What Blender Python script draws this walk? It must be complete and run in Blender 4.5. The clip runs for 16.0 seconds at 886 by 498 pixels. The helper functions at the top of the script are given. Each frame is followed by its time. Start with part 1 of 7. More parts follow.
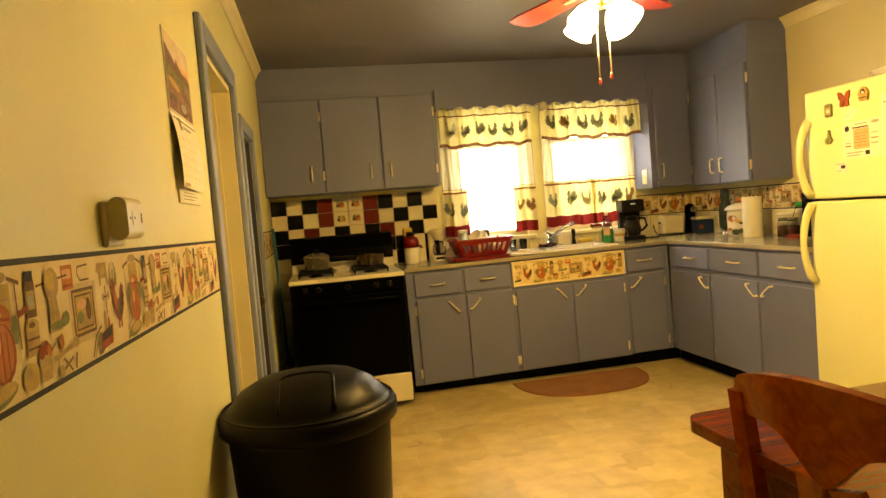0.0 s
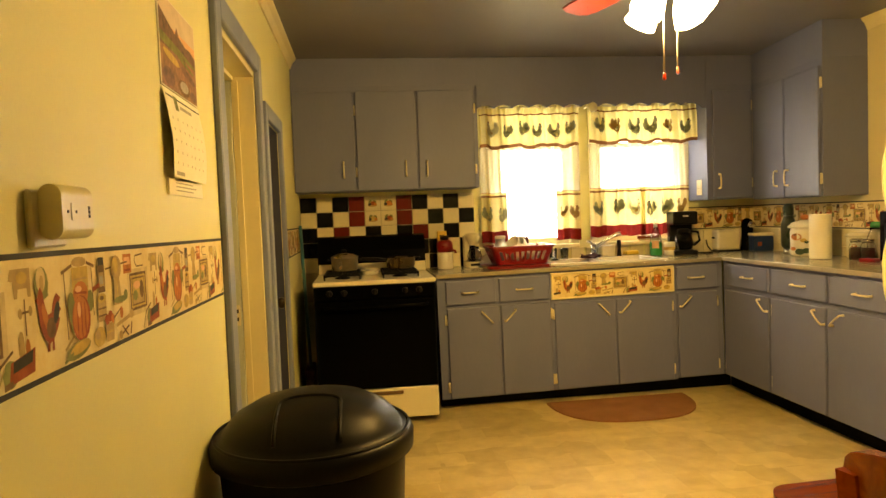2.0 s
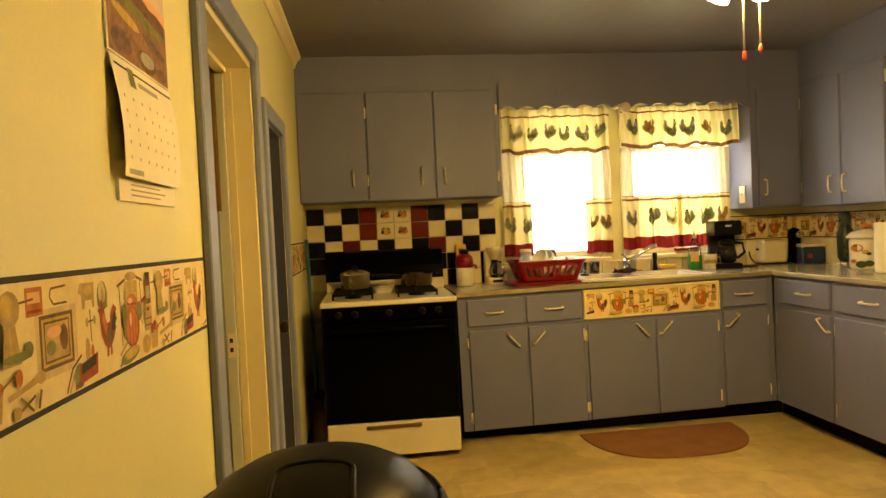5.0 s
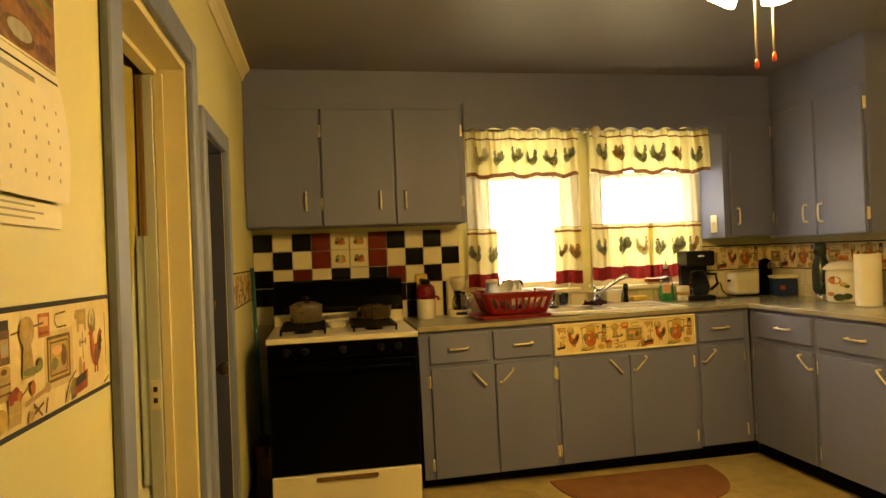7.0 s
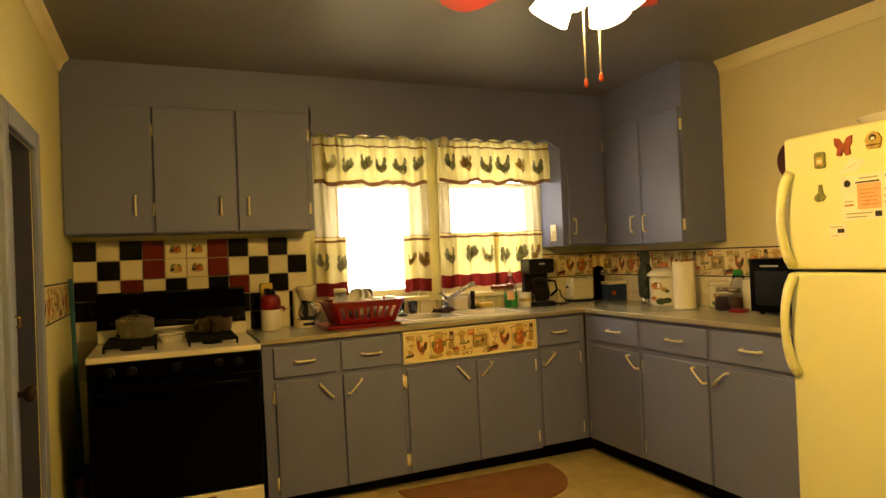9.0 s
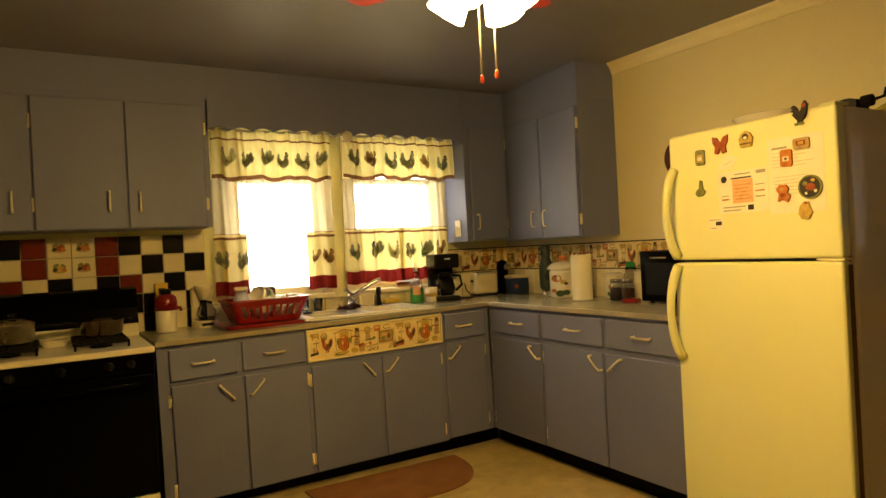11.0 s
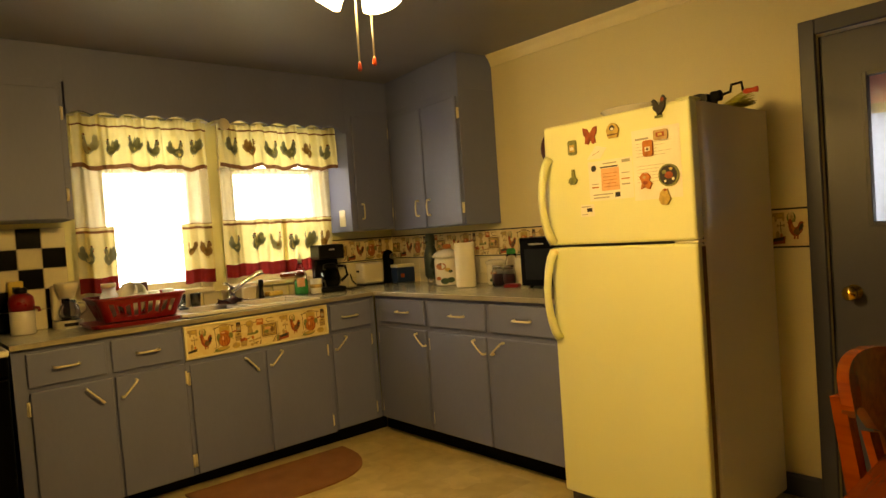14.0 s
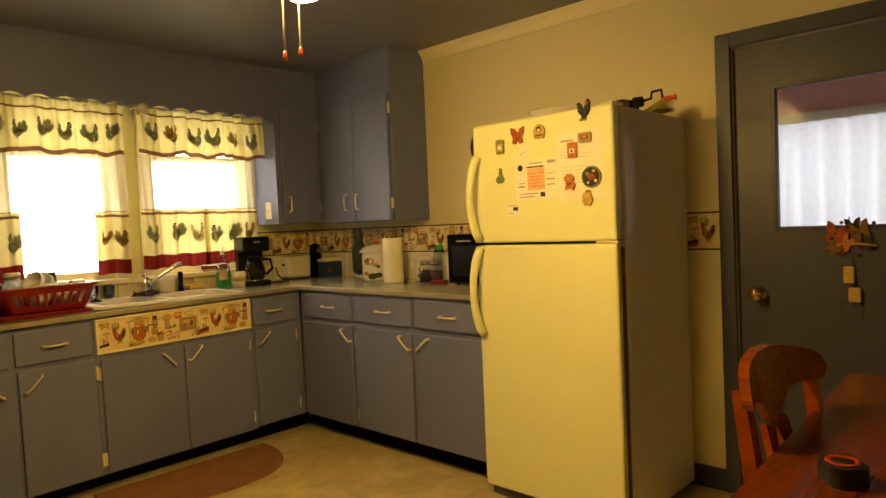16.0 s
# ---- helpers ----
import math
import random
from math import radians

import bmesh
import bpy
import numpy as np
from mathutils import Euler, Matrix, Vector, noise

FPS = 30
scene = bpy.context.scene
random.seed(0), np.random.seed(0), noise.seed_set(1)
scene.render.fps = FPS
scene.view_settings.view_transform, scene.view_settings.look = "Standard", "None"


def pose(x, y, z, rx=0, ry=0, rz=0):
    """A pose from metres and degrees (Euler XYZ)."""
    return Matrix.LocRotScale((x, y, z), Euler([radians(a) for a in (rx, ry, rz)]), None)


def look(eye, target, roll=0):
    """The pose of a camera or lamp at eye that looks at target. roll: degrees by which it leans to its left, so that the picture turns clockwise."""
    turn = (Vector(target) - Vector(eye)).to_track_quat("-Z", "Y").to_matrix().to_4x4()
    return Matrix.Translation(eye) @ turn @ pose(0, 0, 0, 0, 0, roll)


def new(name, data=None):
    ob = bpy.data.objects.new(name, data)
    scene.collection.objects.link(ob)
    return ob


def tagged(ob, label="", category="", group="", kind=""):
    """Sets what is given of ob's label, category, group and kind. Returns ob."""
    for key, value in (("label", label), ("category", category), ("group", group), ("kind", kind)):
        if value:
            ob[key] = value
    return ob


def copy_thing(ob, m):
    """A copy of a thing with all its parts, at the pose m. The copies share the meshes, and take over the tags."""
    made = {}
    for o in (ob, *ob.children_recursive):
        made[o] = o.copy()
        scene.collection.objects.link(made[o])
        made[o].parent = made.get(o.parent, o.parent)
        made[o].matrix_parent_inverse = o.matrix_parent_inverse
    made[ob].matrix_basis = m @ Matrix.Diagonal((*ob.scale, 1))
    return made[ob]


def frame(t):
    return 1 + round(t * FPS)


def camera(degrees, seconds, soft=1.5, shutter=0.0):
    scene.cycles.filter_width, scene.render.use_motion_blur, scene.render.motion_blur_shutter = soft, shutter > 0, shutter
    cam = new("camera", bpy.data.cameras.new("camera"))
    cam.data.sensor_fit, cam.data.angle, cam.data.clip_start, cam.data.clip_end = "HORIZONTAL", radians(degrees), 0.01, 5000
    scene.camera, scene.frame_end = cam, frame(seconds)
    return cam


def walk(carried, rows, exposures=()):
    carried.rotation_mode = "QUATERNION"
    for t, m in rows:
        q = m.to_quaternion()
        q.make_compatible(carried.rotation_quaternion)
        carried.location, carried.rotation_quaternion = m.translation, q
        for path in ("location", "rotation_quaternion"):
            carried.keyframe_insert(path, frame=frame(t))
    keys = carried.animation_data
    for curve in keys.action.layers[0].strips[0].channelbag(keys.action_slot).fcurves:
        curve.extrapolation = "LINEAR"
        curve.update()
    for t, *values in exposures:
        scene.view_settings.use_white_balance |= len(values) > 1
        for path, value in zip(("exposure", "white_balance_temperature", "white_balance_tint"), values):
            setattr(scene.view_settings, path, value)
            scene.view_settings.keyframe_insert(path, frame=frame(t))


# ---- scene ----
cam = camera(68.0, 16.0)
PATH = [
    (0, (0.092, 0.885, 1.287), (0.452, 2.849, 1.176), -4.7),
    (0.5, (0.098, 0.913, 1.292), (0.51, 2.868, 1.189), -3.9),
    (1, (0.119, 1.002, 1.297), (0.505, 2.963, 1.206), -3.6),
    (1.5, (0.144, 1.095, 1.304), (0.449, 3.07, 1.225), -3.5),
    (2, (0.16, 1.165, 1.296), (0.408, 3.147, 1.197), -2.2),
    (2.5, (0.168, 1.219, 1.301), (0.32, 3.21, 1.201), -2.9),
    (3, (0.159, 1.323, 1.31), (0.282, 3.317, 1.224), -2.6),
    (3.5, (0.146, 1.402, 1.311), (0.292, 3.395, 1.235), -2.7),
    (4, (0.136, 1.461, 1.303), (0.357, 3.447, 1.222), -3.1),
    (4.2, (0.135, 1.478, 1.297), (0.384, 3.461, 1.216), -3.0),
    (6.3, (0.151, 1.836, 1.307), (0.323, 3.829, 1.299), -1.9),
    (6.5, (0.146, 1.87, 1.309), (0.389, 3.855, 1.307), -1.5),
    (7, (0.14, 1.902, 1.308), (0.506, 3.868, 1.323), -2.2),
    (7.5, (0.153, 1.913, 1.308), (0.65, 3.85, 1.333), -2.4),
    (8, (0.168, 1.926, 1.307), (0.788, 3.827, 1.333), -2.4),
    (8.5, (0.172, 1.935, 1.31), (0.88, 3.805, 1.336), -2.5),
    (9, (0.189, 1.935, 1.313), (0.975, 3.774, 1.333), -2.3),
    (11.5, (0.209, 1.915, 1.299), (1.302, 3.59, 1.288), -3.2),
    (12, (0.214, 1.915, 1.297), (1.369, 3.547, 1.273), -3.3),
    (12.5, (0.224, 1.914, 1.295), (1.423, 3.515, 1.259), -3.4),
    (13, (0.22, 1.914, 1.29), (1.455, 3.486, 1.246), -3.7),
    (13.5, (0.218, 1.908, 1.293), (1.484, 3.455, 1.245), -3.8),
    (14, (0.218, 1.899, 1.291), (1.522, 3.415, 1.242), -3.9),
    (14.5, (0.225, 1.893, 1.288), (1.568, 3.374, 1.238), -3.4),
    (15, (0.23, 1.89, 1.29), (1.609, 3.338, 1.231), -3.4),
    (15.5, (0.225, 1.888, 1.287), (1.645, 3.295, 1.222), -3.1),
    (16, (0.233, 1.888, 1.291), (1.687, 3.259, 1.217), -2.5),
]
walk(cam, [(t, look(eye, target, roll)) for t, eye, target, roll in PATH], exposures=[(0.0, 0.19, 9200, 12), (4.0, 0.12, 9200, 12), (7.0, -0.15, 9200, 12), (9.0, -0.34, 9200, 12), (16.0, -0.56, 9200, 12)])

# ---- light ----
world = bpy.data.worlds.new("sky")
scene.world = world
world.use_nodes = True
wn = world.node_tree
sky = wn.nodes.new("ShaderNodeTexSky")
sky.sky_type = "NISHITA"
sky.sun_disc = False
sky.sun_elevation = radians(48)
sky.sun_rotation = radians(22)
wn.links.new(sky.outputs[0], wn.nodes["Background"].inputs[0])
wn.nodes["Background"].inputs[1].default_value = 0.15


def lamp(name, kind, energy, colour, matrix, size=0.1, size_y=None, angle=None):
    data = bpy.data.lights.new(name, kind)
    data.energy, data.color = energy, colour
    if kind == "AREA":
        data.size = size
        if size_y:
            data.shape, data.size_y = "RECTANGLE", size_y
    elif kind == "POINT":
        data.shadow_soft_size = size
    elif kind == "SPOT":
        data.shadow_soft_size, data.spot_size, data.spot_blend = size, radians(150), 0.9
    elif kind == "SUN":
        data.angle = angle
    ob = new(name, data)
    ob.matrix_world = matrix
    return ob


FAN = (1.278, 3.40)
lamp("sun", "SUN", 3.0, (1.0, 0.93, 0.82), look((0, 0, 5), (1.2, 3.0, 1.0)), angle=radians(0.5))
lamp("fan_bulbs", "POINT", 26, (1.0, 0.67, 0.21), pose(FAN[0] - 0.02, FAN[1] + 0.13, 1.90), size=0.06)
# one bulb behind each shade, thrown outwards and down by it
for ang, watts in ((28.6, 60), (118.6, 55), (208.6, 42), (298.6, 36)):
    dx, dy = math.cos(radians(ang)), math.sin(radians(ang))
    at = (FAN[0] + 0.17 * dx, FAN[1] + 0.17 * dy, 1.925)
    lamp("shade_bulb", "SPOT", watts, (1.0, 0.67, 0.21), look(at, (at[0] + dx, at[1] + dy, at[2] - 1.0)), size=0.06)
lamp("window_daylight_a", "AREA", 6, (0.95, 0.97, 0.92), look((1.475, 6.16, 1.56), (1.475, 4.0, 1.2)), 0.5, 0.9)
lamp("window_daylight_b", "AREA", 6, (0.95, 0.97, 0.92), look((2.32, 6.16, 1.56), (2.32, 4.0, 1.2)), 0.6, 0.9)
lamp("porch_daylight", "AREA", 20, (0.80, 0.90, 1.0), look((6.6, 2.4, 1.5), (3.5, 2.4, 1.6)), 3.2, 1.0)


# ---- materials ----
def material(name, colour, rough=0.6, metal=0.0, vary=0.12, scale=6.0, fine=60.0, bump=0.05, second=None, gloss=0.5,
             stretch=(1, 1, 1), object_random=0.0):
    """Colour varied at two scales, with a fine relief."""
    m = bpy.data.materials.new(name)
    m.use_nodes = True
    nt = m.node_tree
    b = nt.nodes["Principled BSDF"]
    b.inputs["Roughness"].default_value, b.inputs["Metallic"].default_value = rough, metal
    b.inputs["Specular IOR Level"].default_value = gloss
    tc = nt.nodes.new("ShaderNodeTexCoord")
    mp = nt.nodes.new("ShaderNodeMapping")
    mp.inputs["Scale"].default_value = stretch
    nt.links.new(tc.outputs["Object"], mp.inputs[0])
    n1, n2 = nt.nodes.new("ShaderNodeTexNoise"), nt.nodes.new("ShaderNodeTexNoise")
    n1.inputs["Scale"].default_value, n2.inputs["Scale"].default_value = scale, fine
    n1.inputs["Detail"].default_value, n2.inputs["Detail"].default_value = 3, 4
    for n in (n1, n2):
        nt.links.new(mp.outputs[0], n.inputs["Vector"])
    add = nt.nodes.new("ShaderNodeMath")
    add.operation = "MULTIPLY_ADD"
    add.inputs[1].default_value = 0.4
    nt.links.new(n2.outputs[0], add.inputs[0])
    nt.links.new(n1.outputs[0], add.inputs[2])
    ramp = nt.nodes.new("ShaderNodeMapRange")
    ramp.inputs[1].default_value, ramp.inputs[2].default_value = 0.4, 1.0
    nt.links.new(add.outputs[0], ramp.inputs[0])
    mix = nt.nodes.new("ShaderNodeMix")
    mix.data_type = "RGBA"
    c2 = second or tuple(c * (1 - vary * 2) for c in colour)
    mix.inputs["A"].default_value, mix.inputs["B"].default_value = (*colour, 1), (*c2, 1)
    nt.links.new(ramp.outputs[0], mix.inputs["Factor"])
    last = mix.outputs["Result"]
    if object_random:
        info, hsv = nt.nodes.new("ShaderNodeObjectInfo"), nt.nodes.new("ShaderNodeHueSaturation")
        rr = nt.nodes.new("ShaderNodeMapRange")
        rr.inputs[3].default_value, rr.inputs[4].default_value = 1 - object_random, 1 + object_random
        nt.links.new(info.outputs["Random"], rr.inputs[0])
        nt.links.new(rr.outputs[0], hsv.inputs["Value"])
        nt.links.new(last, hsv.inputs["Color"])
        last = hsv.outputs[0]
    nt.links.new(last, b.inputs["Base Color"])
    r2 = nt.nodes.new("ShaderNodeMapRange")
    r2.inputs[3].default_value, r2.inputs[4].default_value = max(rough - 0.08, 0.02), min(rough + 0.1, 1)
    nt.links.new(n1.outputs[0], r2.inputs[0])
    nt.links.new(r2.outputs[0], b.inputs["Roughness"])
    if bump:
        bp = nt.nodes.new("ShaderNodeBump")
        bp.inputs["Strength"].default_value, bp.inputs["Distance"].default_value = bump, 0.004
        nt.links.new(n2.outputs[0], bp.inputs["Height"])
        nt.links.new(bp.outputs[0], b.inputs["Normal"])
    return m


M = {}
M["wall"] = material("cream_wall_paint", (0.705, 0.67, 0.37), 0.55, vary=0.05, scale=1.6, fine=180, bump=0.06)
M["wall_east"] = material("cream_plaster", (0.72, 0.65, 0.42), 0.7, vary=0.05, scale=1.4, fine=140, bump=0.1)
M["trim"] = material("cream_trim_gloss", (0.82, 0.74, 0.50), 0.4, vary=0.06, scale=3, bump=0.03)
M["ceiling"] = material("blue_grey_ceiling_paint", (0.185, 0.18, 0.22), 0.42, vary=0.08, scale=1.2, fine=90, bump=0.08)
M["blue"] = material("blue_cabinet_paint", (0.153, 0.176, 0.32), 0.52, vary=0.07, scale=3.0, fine=70, bump=0.06, stretch=(1, 1, 0.35), object_random=0.05)
M["blue_trim"] = material("blue_trim_paint", (0.22, 0.26, 0.40), 0.4, vary=0.08, scale=4, fine=60, bump=0.06)
# poor light on porch door, baseboards and closet jamb put into a darker blue
M["blue_door"] = material("shaded_blue_paint", (0.046, 0.050, 0.084), 0.42, vary=0.08, scale=2, fine=60, bump=0.05)
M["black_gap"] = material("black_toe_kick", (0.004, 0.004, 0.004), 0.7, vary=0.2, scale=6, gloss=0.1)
M["ivory"] = material("ivory_handle_enamel", (0.80, 0.73, 0.54), 0.3, vary=0.06, scale=20, bump=0.02)
M["counter"] = material("speckled_laminate", (0.50, 0.48, 0.36), 0.16, second=(0.30, 0.29, 0.22), scale=9, fine=260, bump=0.02)
M["counter_edge"] = material("aluminium_edging", (0.50, 0.46, 0.36), 0.35, metal=0.6, vary=0.15, scale=12, bump=0.04)
M["black"] = material("black_enamel", (0.002, 0.002, 0.0022), 0.2, vary=0.2, scale=4, bump=0.01, gloss=0.03)
M["black_plastic"] = material("black_plastic", (0.006, 0.006, 0.007), 0.4, vary=0.2, scale=8, fine=160, bump=0.06, gloss=0.15)
M["bin_plastic"] = material("black_bin_plastic", (0.006, 0.006, 0.006), 0.40, vary=0.2, scale=5, fine=220, bump=0.08, gloss=0.14)
M["iron"] = material("cast_iron", (0.006, 0.006, 0.006), 0.7, gloss=0.15, vary=0.2, scale=20, fine=200, bump=0.2)
M["stove_white"] = material("white_stove_enamel", (0.80, 0.75, 0.58), 0.22, vary=0.05, scale=4, bump=0.01)
M["fridge"] = material("almond_fridge_enamel", (0.76, 0.77, 0.46), 0.34, vary=0.03, scale=2.5, fine=220, bump=0.08)
M["fridge_side"] = material("textured_fridge_side", (0.86, 0.84, 0.88), 0.17, vary=0.03, scale=1.2, fine=260, bump=0.02, gloss=1.0)
M["gasket"] = material("grey_gasket", (0.10, 0.09, 0.08), 0.6, vary=0.1)
M["steel"] = material("worn_steel", (0.55, 0.52, 0.47), 0.25, metal=1.0, vary=0.12, scale=8, fine=120, bump=0.03)
M["pot_metal"] = material("stained_aluminium", (0.60, 0.53, 0.42), 0.28, metal=0.9, vary=0.2, scale=10, fine=140, bump=0.04)
M["pot_dark"] = material("heat_browned_steel", (0.30, 0.22, 0.15), 0.26, metal=0.9, vary=0.25, scale=10, fine=140, bump=0.04)
M["chrome"] = material("chrome", (0.75, 0.73, 0.70), 0.08, metal=1.0, vary=0.05, scale=8, bump=0.0)
M["brass"] = material("polished_brass", (0.75, 0.50, 0.16), 0.2, metal=1.0, vary=0.1, scale=12, bump=0.02)
M["bronze"] = material("dark_bronze", (0.05, 0.035, 0.02), 0.35, metal=0.7, vary=0.2, scale=12)
M["red"] = material("red_plastic", (0.21, 0.003, 0.009), 0.3, vary=0.08, scale=8, bump=0.02)
M["red_dark"] = material("dark_red_cloth", (0.07, 0.010, 0.008), 0.6, vary=0.15, scale=20, bump=0.1)
M["fan_red"] = material("red_lacquered_wood", (0.36, 0.030, 0.018), 0.3, vary=0.12, scale=5, bump=0.03)
M["white"] = material("white_ceramic", (0.80, 0.76, 0.66), 0.2, vary=0.05, scale=8, bump=0.01)
M["offwhite"] = material("cream_plastic", (0.72, 0.65, 0.48), 0.4, vary=0.06, scale=10, bump=0.03)
M["alarm"] = material("aged_cream_plastic", (0.70, 0.63, 0.38), 0.38, vary=0.05, scale=10, bump=0.03)
M["paper"] = material("white_paper", (0.84, 0.80, 0.68), 0.85, vary=0.05, scale=12, fine=120, bump=0.08)
M["grout"] = material("cream_grout", (0.52, 0.45, 0.32), 0.8, vary=0.15, scale=12, fine=120, bump=0.15)
M["tile_black"] = material("black_glazed_tile", (0.004, 0.004, 0.006), 0.12, vary=0.2, scale=10, bump=0.01, gloss=0.2, object_random=0.2)
M["tile_white"] = material("cream_glazed_tile", (0.76, 0.69, 0.50), 0.14, vary=0.05, scale=8, bump=0.02, object_random=0.05)
M["tile_red"] = material("oxblood_glazed_tile", (0.17, 0.014, 0.014), 0.13, vary=0.15, scale=8, bump=0.02, object_random=0.12)
M["teal"] = material("teal_painted_handle", (0.02, 0.13, 0.16), 0.4, vary=0.1)
M["green_glass"] = material("dark_green_glaze", (0.020, 0.034, 0.022), 0.28, vary=0.15, scale=10, bump=0.01)
M["blue_tin"] = material("navy_tin", (0.012, 0.035, 0.11), 0.35, vary=0.15, scale=12, bump=0.02)
M["rug"] = material("rust_woven_mat", (0.30, 0.135, 0.065), 0.95, vary=0.14, scale=8, fine=300, bump=0.5)
M["leaf_green"] = material("ink_dark_leaf", (0.03, 0.07, 0.025), 0.5, vary=0.2, scale=40, bump=0)
M["soap"] = material("green_dish_soap", (0.03, 0.30, 0.09), 0.15, vary=0.1)
M["tape_black"] = material("black_rubber_case", (0.012, 0.012, 0.012), 0.45, vary=0.2, fine=150, bump=0.08)
M["orange_red"] = material("orange_red_plastic", (0.60, 0.06, 0.02), 0.35, vary=0.08)
M["yellow"] = material("yellow_packet", (0.75, 0.52, 0.10), 0.5, vary=0.1, scale=14)
M["pink"] = material("pink_porch_paint", (0.90, 0.56, 0.50), 0.7, vary=0.06, scale=2)
M["olive_cloth"] = material("olive_cloth", (0.42, 0.34, 0.10), 0.9, vary=0.15, scale=8, fine=160, bump=0.2)
M["brown_cloth"] = material("brown_cloth", (0.17, 0.10, 0.035), 0.9, vary=0.15, scale=8, fine=160, bump=0.2)
M["grey_cloth"] = material("grey_blue_cloth", (0.34, 0.38, 0.36), 0.9, vary=0.12, scale=8, fine=160, bump=0.2)
M["pale_door"] = material("pale_blue_paint", (0.58, 0.62, 0.56), 0.45, vary=0.08, scale=3)
# the dim light behind the doorway is put into this plaster colour
M["closet"] = material("dimmed_closet_plaster", (0.40, 0.33, 0.16), 0.8, vary=0.1)
M["grass"] = material("lawn", (0.09, 0.13, 0.04), 0.95, vary=0.25, scale=2, fine=30, bump=0.4)
M["soil"] = material("dry_leaves", (0.42, 0.38, 0.08), 0.9, vary=0.2)
# print inks
M["ink_dark"] = material("ink_charcoal", (0.035, 0.030, 0.028), 0.8, vary=0.15, scale=30, bump=0)
M["ink_navy"] = material("ink_navy", (0.022, 0.024, 0.030), 0.8, vary=0.15, scale=30, bump=0)
M["ink_red"] = material("ink_brick_red", (0.40, 0.085, 0.035), 0.8, vary=0.25, scale=40, bump=0)
M["ink_orange"] = material("ink_orange", (0.60, 0.20, 0.06), 0.8, vary=0.22, scale=40, bump=0)
M["ink_tan"] = material("ink_tan", (0.52, 0.36, 0.17), 0.8, vary=0.2, scale=50, bump=0)
M["ink_brown"] = material("ink_brown", (0.20, 0.11, 0.05), 0.8, vary=0.25, scale=50, bump=0)
M["ink_green"] = material("ink_olive", (0.24, 0.26, 0.10), 0.8, vary=0.25, scale=50, bump=0)
M["ink_gold"] = material("ink_gold", (0.62, 0.43, 0.14), 0.8, vary=0.2, scale=50, bump=0)
M["ink_pink"] = material("ink_peach", (0.80, 0.45, 0.26), 0.8, vary=0.1, scale=50, bump=0)
M["ink_grey"] = material("ink_grey", (0.42, 0.40, 0.34), 0.8, vary=0.15, scale=50, bump=0)
M["ink_sky"] = material("ink_sky", (0.66, 0.52, 0.40), 0.5, vary=0.1, scale=14, bump=0)
M["ink_rust"] = material("ink_rust", (0.17, 0.055, 0.025), 0.5, vary=0.35, scale=60, bump=0)
M["ink_field"] = material("ink_autumn_field", (0.34, 0.14, 0.045), 0.5, vary=0.35, scale=50, bump=0)
M["ink_wash"] = material("ink_wash", (0.70, 0.55, 0.31), 0.8, vary=0.15, scale=30, bump=0)
M["border_paper"] = material("cream_border_paper", (0.80, 0.70, 0.44), 0.75, second=(0.66, 0.50, 0.25), scale=16, fine=120, bump=0.04)


def wood(name, a, b, rough=0.3):
    m = bpy.data.materials.new(name)
    m.use_nodes = True
    nt = m.node_tree
    p = nt.nodes["Principled BSDF"]
    tc, mp = nt.nodes.new("ShaderNodeTexCoord"), nt.nodes.new("ShaderNodeMapping")
    mp.inputs["Scale"].default_value = (1.2, 14, 14)
    nt.links.new(tc.outputs["Object"], mp.inputs[0])
    n, n2 = nt.nodes.new("ShaderNodeTexNoise"), nt.nodes.new("ShaderNodeTexNoise")
    n.inputs["Scale"].default_value, n.inputs["Detail"].default_value, n.inputs["Distortion"].default_value = 2.2, 6, 0.8
    n2.inputs["Scale"].default_value = 30
    nt.links.new(mp.outputs[0], n.inputs["Vector"])
    nt.links.new(mp.outputs[0], n2.inputs["Vector"])
    r = nt.nodes.new("ShaderNodeValToRGB")
    r.color_ramp.elements[0].position, r.color_ramp.elements[1].position = 0.32, 0.68
    r.color_ramp.elements[0].color, r.color_ramp.elements[1].color = (*a, 1), (*b, 1)
    nt.links.new(n.outputs[0], r.inputs[0])
    nt.links.new(r.outputs[0], p.inputs["Base Color"])
    bp = nt.nodes.new("ShaderNodeBump")
    bp.inputs["Strength"].default_value, bp.inputs["Distance"].default_value = 0.06, 0.002
    nt.links.new(n2.outputs[0], bp.inputs["Height"])
    nt.links.new(bp.outputs[0], p.inputs["Normal"])
    p.inputs["Roughness"].default_value = rough
    return m


M["wood"] = wood("honey_pine", (0.13, 0.018, 0.004), (0.21, 0.038, 0.007), 0.20)
M["chair_wood"] = wood("red_honey_pine", (0.23, 0.030, 0.004), (0.36, 0.064, 0.008), 0.24)
M["wood_dark"] = wood("stained_pine", (0.12, 0.020, 0.004), (0.22, 0.045, 0.007), 0.26)


